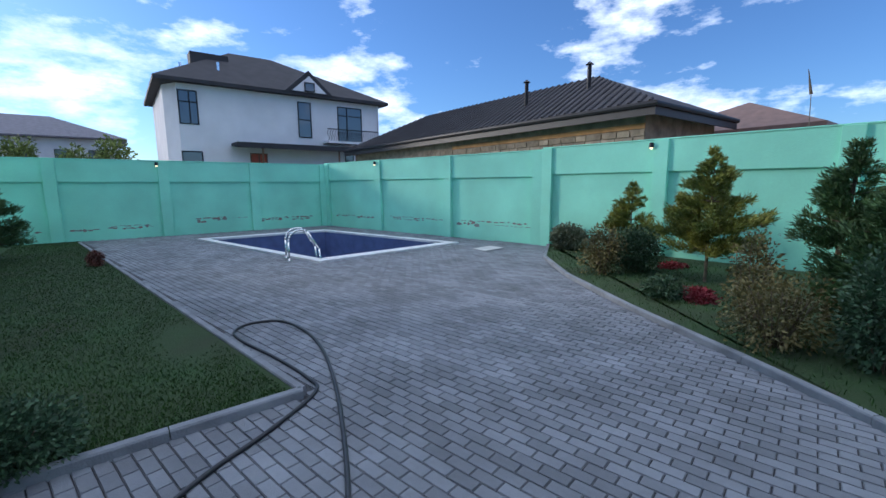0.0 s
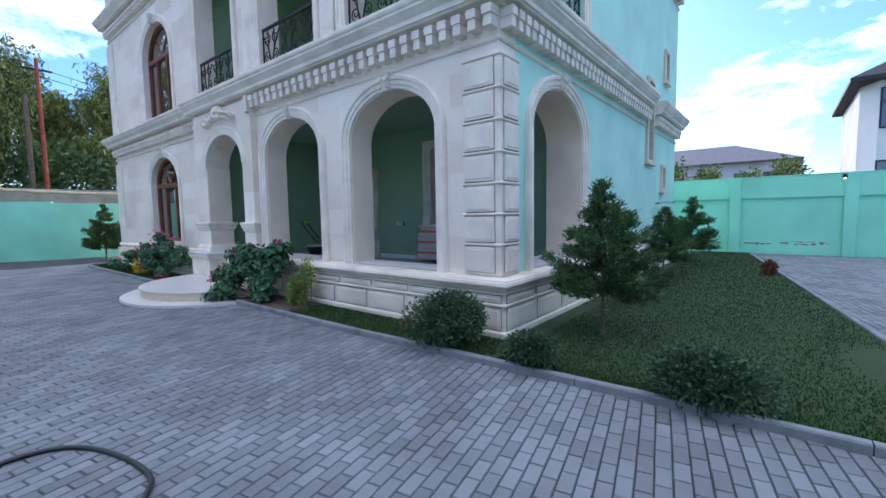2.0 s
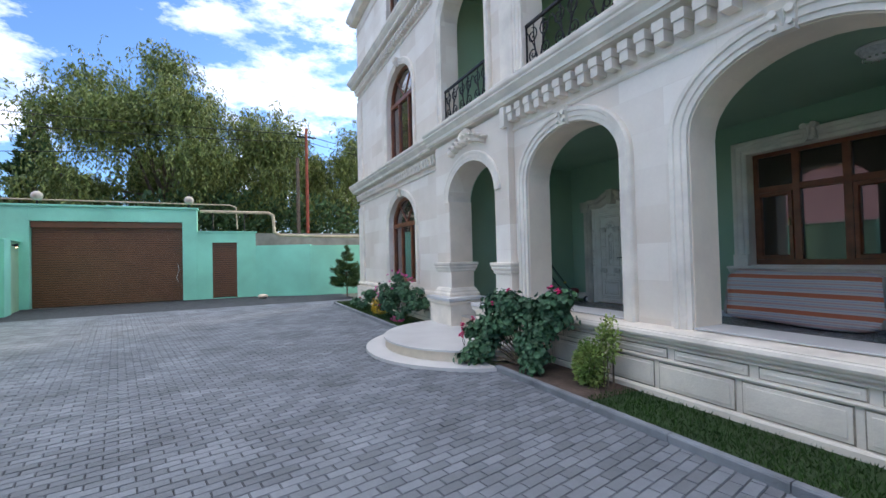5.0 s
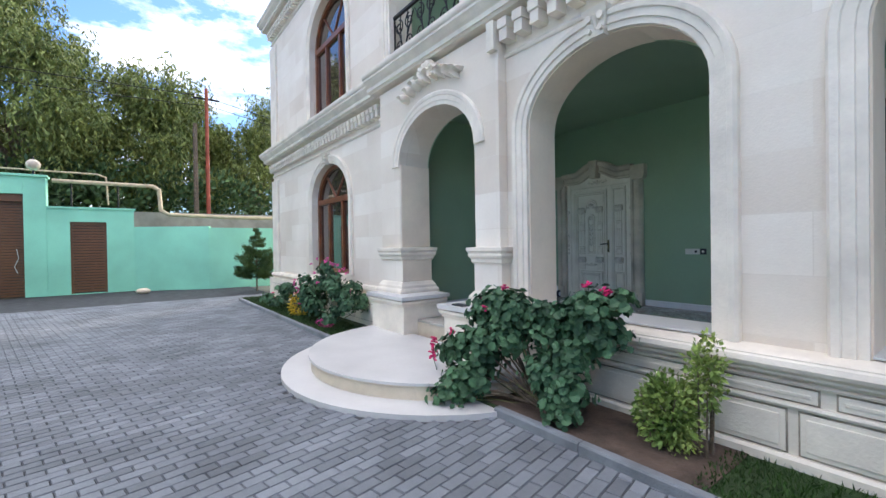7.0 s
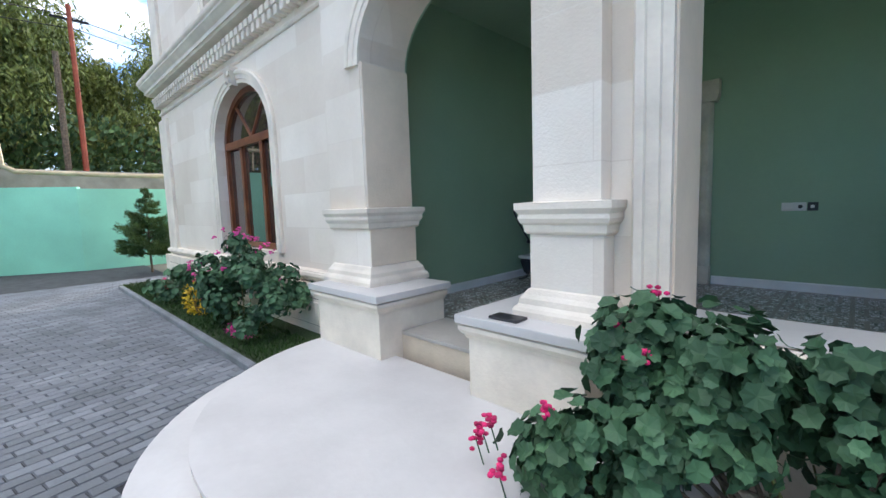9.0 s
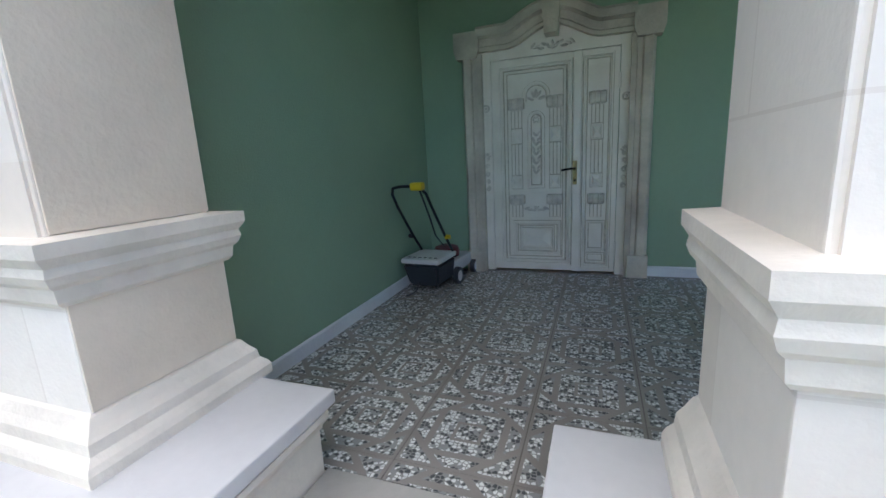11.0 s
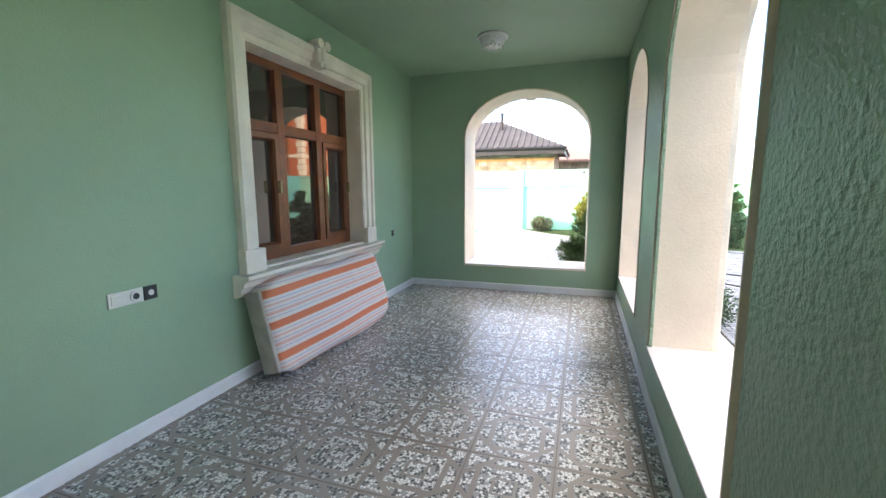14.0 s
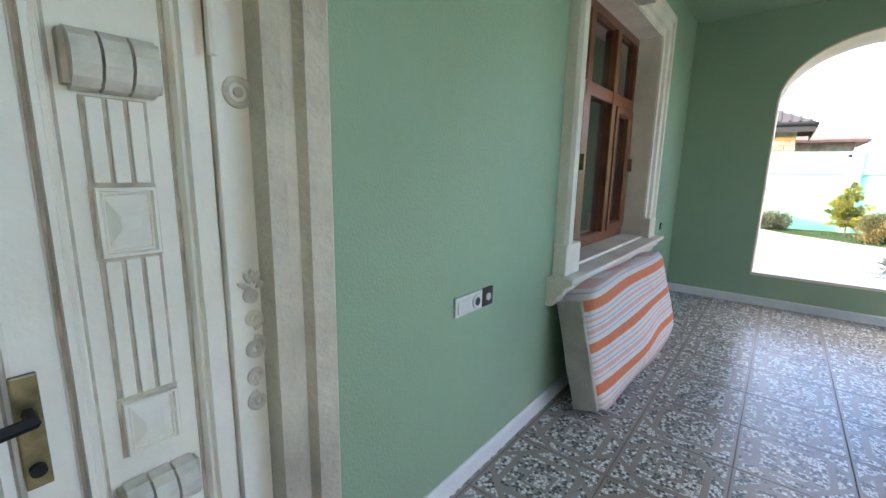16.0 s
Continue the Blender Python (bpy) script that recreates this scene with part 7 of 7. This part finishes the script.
for z0, z1 in ((5.3, 8.0 - 0.1), (1.2, 3.4)):
    for y in (-11.9, -15.6):
        w = part("window", box(15.97, y - 1.0, z0, 16.02, y + 1.6, z1), GLASS_COOL, oh)
        for a in ((y - 1.12, y - 1.0, z0 - 0.12, z1 + 0.12), (y + 1.6, y + 1.72, z0 - 0.12, z1 + 0.12), (y - 1.0, y + 1.6, z1, z1 + 0.12), (y - 1.0, y + 1.6, z0 - 0.12, z0)):
            part("frame", box(15.9, a[0], a[2], 16.0, a[1], a[3]), CREAM, w)
        part("mullion", box(15.93, y + 0.25, z0, 15.99, y + 0.38, z1), WHITE_PVC, w)
        for k in range(1, 4):
            part("glazing_bar", box(15.95, y - 1.0, z0 + (z1 - z0) * k / 4 - 0.02, 15.98, y + 1.6, z0 + (z1 - z0) * k / 4 + 0.02), WHITE_PVC, w)
        for yy in (-0.35, 0.98):
            part("glazing_bar", box(15.95, y + yy - 0.02, z0, 15.98, y + yy + 0.02, z1), WHITE_PVC, w)

ph = thing("pink_house", "pink rendered house with a brown eave", "house")
part("wall", box(-20.5, -19, 0, -10, -9.6, 5.75), PINK, ph)
gutter_roof(ph, -22.3, -20, -8.6, -8.5, 6.1, [(-18.5, -14.5), (-13, -14.5)], 9.2, mat("brown_eave_roof", (0.10, 0.055, 0.04), 0.6), 0.2)
part("soffit_band", sweep([(-10, -9.6, 5.45), (-20.5, -9.6, 5.45), (-20.5, -19, 5.45)][::-1], [(0, 0), (-0.25, 0.35), (-0.9, 0.62), (0, 0.65)]), mat("tan_soffit", (0.5, 0.30, 0.16), 0.8), ph)
part("downpipe", sweep([(-21.4, -9.0, 6.05), (-20.7, -9.45, 5.4), (-20.55, -9.5, 4.9), (-20.55, -9.5, 0)], [(0.06, 0), (0, 0.06), (-0.06, 0), (0, -0.06)]), SHUTTER, ph)
part("arch_opening", turn(prism([(x, z) for x, z in arch_hole(0, 0.8, 1.2, 3.2, 0.8)], 0, 0.05), Matrix(((1, 0, 0, -18.6), (0, 0, 1, -9.62), (0, 1, 0, 0), (0, 0, 0, 1)))), GLASS_COOL, ph)

# ---- dish, poles, cables, pipes ----
dish = thing("satellite_dish", "large grey satellite dish behind the boundary wall", "satellite dish")
bm = bmesh.new()
prof = [(0.02 + 0.98 * k / 8, 0.24 * (k / 8) ** 2) for k in range(9)]
rings = [[bm.verts.new((r * math.cos(a), r * math.sin(a), z)) for a in [j * 2 * math.pi / 28 for j in range(28)]] for r, z in prof]
for a, b in zip(rings, rings[1:]):
    for j in range(28):
        bm.faces.new((a[j], a[(j + 1) % 28], b[(j + 1) % 28], b[j]))
bmesh.ops.solidify(bm, geom=bm.faces[:], thickness=0.02)
DG = mat("dish_grey", (0.36, 0.33, 0.34), 0.6, var=0.08, scale=2)
part("reflector", turn(bm, Matrix.Translation((-17.6, -7.75, 3.8)) @ pose(0, 0, 0, 62, 0, 32)), DG, dish, smooth=True)
part("mast", rod((-17.6, -7.9, 0), (-17.6, -7.9, 3.7), 0.05), IRON, dish)
part("bracket", box(-17.8, -8.0, 3.5, -17.45, -7.72, 3.85, 0.02), IRON, dish)
part("feed_arm", rod((-17.6, -7.75, 3.75), (-17.05, -6.95, 4.35), 0.02), IRON, dish)

pole = thing("utility_pole", "rusty red metal utility pole with an insulator arm", "pole", (-30, 4.4, 0))
part("mast", rod((0, 0, 0), (0, 0, 9.9), 0.11, 0.08), mat("rust_red_paint", (0.33, 0.07, 0.035), 0.7, var=0.2), pole)
part("cross_arm", box(-0.04, -0.6, 9.3, 0.04, 0.6, 9.38), IRON, pole)
for y in (-0.5, 0.5):
    part("insulator", rod((0, y, 9.38), (0, y, 9.55), 0.05, 0.03), PLASTIC, pole)
pole2 = thing("timber_post", "weathered grey-brown post beside the utility pole", "pole", (-30, 3.85, 0))
part("mast", rod((0, 0, 0), (0, 0, 8.0), 0.12, 0.10), BARK, pole2)


def cable(a, b, sag, label):
    c = thing("cable", label, "cable", group="overhead cables")
    a, b = Vector(a), Vector(b)
    pts = []
    for i in range(25):
        f = i / 24
        p = a.lerp(b, f)
        p.z -= sag * 4 * f * (1 - f)
        pts.append(p)
    part("wire", sweep(pts, [(0.018, 0), (0, 0.018), (-0.018, 0), (0, -0.018)]), IRON, c)


for k, (za, zb) in enumerate(((10.4, 9.5), (9.4, 9.0), (7.3, 7.6))):
    cable((-30, -38, za), (-30, 4.4 - (0 if k < 2 else 9.5), zb), 0.7, "thin black overhead cable")
for zb in (9.45, 9.05):
    cable((-30, 4.4, zb), (-34, 30, zb - 1.6), 0.5, "thin black overhead cable")
PIPE = mat("beige_gas_pipe", (0.50, 0.40, 0.27), 0.5, var=0.1)
pipe = thing("gas_pipe", "beige painted gas pipe bracketed along the wall top", "pipe")


def tube_path(pts, r, parent, m, name="pipe_run"):
    bm = bmesh.new()
    for a, b in zip(pts, pts[1:]):
        rod(a, b, r, seg=10, bm=bm)
        ball(b, r * 1.15, bm, 1)
    part(name, bm, m, parent)


tube_path([(-24.5, -1.1, 3.93), (-24.5, 1.75, 3.93), (-24.45, 1.95, 3.8), (-24.4, 2.0, 3.0), (-24.35, 2.25, 2.85), (-23.6, 4.2, 2.75), (-23.0, 9.0, 2.72)], 0.07, pipe, PIPE)
tube_path([(-25.3, -20, 4.45), (-25.2, -7.6, 4.35), (-24.9, 0.1, 4.3), (-24.9, 0.35, 4.2), (-24.9, 0.4, 3.2)], 0.03, pipe, PIPE)
for y in (-18, -9.2):
    part("bracket_post", rod((-24.6, y, 0), (-24.6, y, 3.6), 0.06), PIPE, pipe)
tube_path([(-24.6, -20, 3.55), (-24.6, -8.9, 3.55), (-24.6, -8.0, 3.5)], 0.06, pipe, PIPE)
for y in (-0.6, 0.7):
    part("bracket_post", rod((-24.5, y, 2.9), (-24.5, y, 3.9), 0.025), IRON, pipe)

# ---- lamps on walls and portal ----
GLOW = glow_mat("warm_bulb", (1.0, 0.72, 0.42), 1.5)
GLOBE = mat("clear_lamp_globe", (0.55, 0.48, 0.38), 0.1, var=0.1)
for y in (-6.55, -1.5):
    l_ = thing("portal_lamp", "round amber globe lamp on the gate portal", "lamp", (GX - 0.1, y, 3.98), group="globe lamps")
    part("stem", rod((0, 0, 0), (0, 0, 0.22), 0.035), IRON, l_)
    part("globe", ball((0, 0, 0.38), 0.19, sub=3), GLOBE, l_, "amber glass globe", True)
    part("finial", rod((0, 0, 0.56), (0, 0, 0.66), 0.04, 0.01), IRON, l_)


def wall_lamp(m, label):
    l_ = thing("wall_lamp", label, "lamp", group="wall lamps")
    part("bracket", box(-0.05, 0.0, -0.02, 0.05, 0.10, 0.03, 0.01), IRON, l_)
    part("housing", turn(rod((0, 0.12, -0.06), (0, 0.12, 0.05), 0.06, 0.045, 12), Matrix.Identity(4)), IRON, l_)
    part("bulb", ball((0, 0.12, -0.07), 0.035, sub=2), GLOW, l_, "warm lit bulb")
    l_.matrix_basis = m
    return l_


wall_lamp(mE @ Matrix.Translation((7.05, 0.02, 2.62)), "small black wall lamp with a warm bulb")
wall_lamp(mE2 @ Matrix.Translation((6.55, 0.02, 2.64)), "small black wall lamp with a warm bulb")
wall_lamp(mN @ Matrix.Translation((6.2, 0.02, 2.56)), "small black wall lamp with a warm bulb")
wall_lamp(mS @ Matrix.Translation((1.15, 0.02, 2.4)), "small black wall lamp with a warm bulb")
fl = thing("flood_lamp", "small grey bracket lamp on the side wall", "lamp", (SIDE, 12.6, 1.75))
part("arm", box(0, -0.03, 0, 0.35, 0.03, 0.03), IRON, fl)
part("housing", box(0.15, -0.16, 0.0, 0.45, 0.16, 0.06, 0.01), STEEL, fl)

# ---- pool ladder, hose, small yard things ----
ladder = thing("pool_ladder", "polished steel pool ladder with curved rails", "ladder", (3.93, 10.25, 0.03), rz=-100)
for s in (-0.26, 0.26):
    pts = [(s, -0.38, 0.0), (s, -0.38, 0.45)] + [(s, -0.38 + 0.28 * (1 - math.cos(a)), 0.45 + 0.27 * math.sin(a)) for a in [k * math.pi / 12 for k in range(1, 9)]] + [(s, 0.30, 0.25), (s, 0.36, -0.3), (s, 0.36, -1.3)]
    bm = bmesh.new()
    for a, b in zip(pts, pts[1:]):
        rod(a, b, 0.024, seg=10, bm=bm)
        ball(b, 0.024, bm, 1)
    part("rail", bm, STEEL, ladder, smooth=True)
    part("foot_flange", rod((s, -0.38, 0.0), (s, -0.38, 0.02), 0.055, seg=16), STEEL, ladder)
for z in (-0.3, -0.6, -0.9):
    part("tread", box(-0.26, 0.32, z, 0.26, 0.42, z + 0.025, 0.006), STEEL, ladder)
fit_ = thing("pool_inlet", "round white pool inlet fitting", "fitting", (8.2, 12.0, -0.45))
part("ring", ball((0, 0, 0), 0.09, sub=2, squash=(0.5, 1, 1)), PLASTIC, fit_)


def smooth_path(pts, n=9):
    """Catmull-Rom through the points."""
    p = [Vector(q) for q in pts]
    p = [p[0] * 2 - p[1], *p, p[-1] * 2 - p[-2]]
    out = []
    for i in range(1, len(p) - 2):
        for k in range(n):
            t = k / n
            a, b, c, d = p[i - 1], p[i], p[i + 1], p[i + 2]
            out.append(0.5 * ((2 * b) + (c - a) * t + (2 * a - 5 * b + 4 * c - d) * t * t + (3 * b - a - 3 * c + d) * t ** 3))
    return out + [p[-2]]


hose = thing("garden_hose", "long black rubber garden hose lying on the paving", "hose")
R = 0.017
hp_ = [(-2.2, 0.55), (-2.75, 0.72), (-3.35, 0.62), (-3.66, 0.39), (-3.62, 0.0), (-3.12, -0.41), (-2.2, -0.75)]
hose_a = [(-2.2, 0.55), (-1.2, 1.2), (-0.2, 2.1), (0.66, 2.92), (1.25, 3.28), (1.72, 3.64), (1.76, 3.95), (1.66, 4.6), (1.50, 5.3), (1.49, 5.71), (1.72, 5.92), (2.06, 5.78), (2.18, 5.2), (2.13, 4.54), (1.95, 3.8), (1.72, 3.1), (1.42, 2.33), (0.9, 1.2), (0.2, 0.2), (-0.8, -0.45), (-2.2, -0.75)]
loop = hp_[::-1][:-1] + hose_a
path = smooth_path([(x, y, R) for x, y in loop])
bm = bmesh.new()
circ = [(R * math.cos(a), R * math.sin(a)) for a in [k * math.pi / 4 for k in range(8)]]
part("tube", sweep(path, circ, bm=bm), RUBBER, hose, smooth=True)
man = thing("manhole_cover", "pale square concrete manhole cover in the paving", "manhole cover")
part("frame", prism([(8.1, 8.98), (8.1, 8.4), (8.95, 8.5), (8.95, 9.1)], -0.02, 0.012), KERB, man)
part("cover", prism([(8.15, 8.93), (8.15, 8.45), (8.9, 8.55), (8.9, 9.05)], 0.0, 0.02), mat("pale_concrete", (0.50, 0.50, 0.50), 0.8, var=0.08), man)
stone = thing("loose_stone", "rough stone lying at the foot of the gate wall", "stone", (-22.6, 1.35, 0.05))
part("body", ball((0, 0, 0.04), 0.17, sub=2, squash=(1, 1.3, 0.6)), STONE_WARM, stone)
reed = thing("reed_stalk", "dry reed stalk above the boundary wall", "plant", (11.25, 2.6, 0.0))
part("stalk", rod((0, 0, 0), (-0.12, 0.1, 3.45), 0.02, 0.006, 6), BARK, reed)
part("plume", rod((-0.12, 0.1, 3.4), (-0.2, 0.16, 3.85), 0.03, 0.005, 6), BARK, reed)


# ---- peeling paint on the boundary walls ----
PEEL = mat("bare_weathered_plaster", (0.16, 0.19, 0.18), 0.95, var=0.3, scale=8, second=(0.30, 0.16, 0.13))


def flakes(wall, m, spots):
    """Thin ragged scabs where the paint has come off, 3 mm proud."""
    for x0, x1, z0, z1 in spots:
        n = max(2, int((x1 - x0) / 0.16))
        for k in range(n):
            cx = x0 + (x1 - x0) * (k + 0.5) / n + rng.uniform(-0.05, 0.05)
            w = (x1 - x0) / n * rng.uniform(0.3, 0.75)
            zt = z1 - rng.uniform(0, 0.3) * (z1 - z0)
            zb = zt - (z1 - z0) * rng.uniform(0.12, 0.6)
            m_ = 12
            poly = []
            for j in range(m_):
                a = 2 * math.pi * j / m_
                r = rng.uniform(0.55, 1.1)
                poly.append((cx + w * r * math.cos(a), (zt + zb) / 2 + (zt - zb) / 2 * r * math.sin(a)))
            bm = prism(poly, 0.0, 0.003)
            part("peeled_patch", turn(bm, m @ Matrix(((1, 0, 0, 0), (0, 0, 1, 0.001), (0, 1, 0, 0), (0, 0, 0, 1)))), PEEL, wall, "bare patch where paint peeled")


NL = 7.85
flakes(wall_north, mN, [(NL - 7.2, NL - 4.9, 0.35, 0.5), (NL - 3.8, NL - 2.7, 0.22, 0.6), (NL - 3.8, NL - 2.7, 0.5, 0.62), (NL - 1.4, NL - 0.1, 0.25, 0.42), (NL + 0.1, NL + 0.9, 0.22, 0.4), (NL - 4.5, NL - 3.9, 0.5, 0.56), (NL - 7.0, NL - 6.2, 0.25, 0.42), (NL - 5.9, NL - 5.0, 0.28, 0.44), (NL + 1.6, NL + 3.4, 0.3, 0.42), (NL - 1.3, NL - 0.2, 0.38, 0.46)])
flakes(wall_east, mE, [(0.5, 3.0, 0.50, 0.62), (3.8, 6.4, 0.48, 0.60), (7.3, 9.8, 0.4, 0.55), (0.4, 1.6, 0.42, 0.5), (2.2, 3.1, 0.3, 0.56), (4.6, 6.2, 0.44, 0.52)])


# ---- paving stones ----
PV_L, PV_W, GAP = 0.205, 0.103, 0.006


def inside(x, y, poly):
    c = False
    for i in range(len(poly)):
        (xa, ya), (xb, yb) = poly[i], poly[i - 1]
        if (ya > y) != (yb > y) and x < (xb - xa) * (y - ya) / (yb - ya) + xa:
            c = not c
    return c


bm = bmesh.new()
setts = []
holes_ = [[(-18.2, 3.62), (1.70, 3.66), (-0.55, 18.3), (-18.2, 18.3)], [*RB, (10.25, 8.25), (11.4, -1.2), (2.3, -2.6)], POOL_Q]
steps_c, steps_r = (-9.35, 4.25), 2.02
PA = radians(11.5)
ca, sa = math.cos(PA), math.sin(PA)
verts, faces, o = [], [], 0
pz = np.array([(-1, -1, 0), (1, -1, 0), (1, 1, 0), (-1, 1, 0)], float)
hx, hy = (0.1 - 0.007) / 2, (0.2 - 0.007) / 2
unit = np.array([(sx * hx, sy * hy, -0.012) for sx, sy in ((-1, -1), (1, -1), (1, 1), (-1, 1))] + [(sx * (hx - 0.0045), sy * (hy - 0.0045), 0.0) for sx, sy in ((-1, -1), (1, -1), (1, 1), (-1, 1))])
unit[:4, 2] = -0.013
quads = [(4, 5, 6, 7), (0, 1, 5, 4), (1, 2, 6, 5), (2, 3, 7, 6), (3, 0, 4, 7)]
rotm = np.array([(ca, -sa, 0), (sa, ca, 0), (0, 0, 1)])
paver_mesh = soup([tuple(v) for v in unit], quads, "paver")
paver_mesh.materials.append(PAVER)
singles = []
for i in range(-260, 200):
    for j in range(-60, 110):
        u, v = i * 0.1, j * 0.2 + (0.1 if i % 2 else 0.0)
        x, y = u * ca - v * sa, u * sa + v * ca
        if not inside(x, y, pav_poly) or any(inside(x, y, h) for h in holes_) or (x + 9.35) ** 2 + (y - 4.25) ** 2 < 1.97 ** 2:
            continue
        if x < -19.5:
            continue
        dz = rng.uniform(-0.0025, 0.0015)
        if -3.0 < x < -0.6 and 0.9 < y < 3.3 and len(singles) < 290:
            singles.append((x, y, dz))
            continue
        tilt = rng.normal(0, 0.008, 2)
        q = unit.copy()
        q[:, 2] += dz + q[:, 0] * tilt[0] + q[:, 1] * tilt[1]
        verts.append(q @ rotm.T + np.array([x, y, 0.002]))
        faces += [tuple(o + k for k in f) for f in quads]
        o += 8
bm.free()
me = bpy.data.meshes.new("paver_field")
me.from_pydata(np.concatenate(verts).tolist(), [], faces)
me.update()
pf = part("paver_field", me, PAVER, pavement)
tagged(pf, "grey concrete paving blocks in running bond", kind="stuff")
for x, y, dz in singles:
    ob = part("paver", paver_mesh, PAVER, pavement)
    ob.matrix_basis = pose(x, y, 0.002 + dz, 0, 0, 11.5)
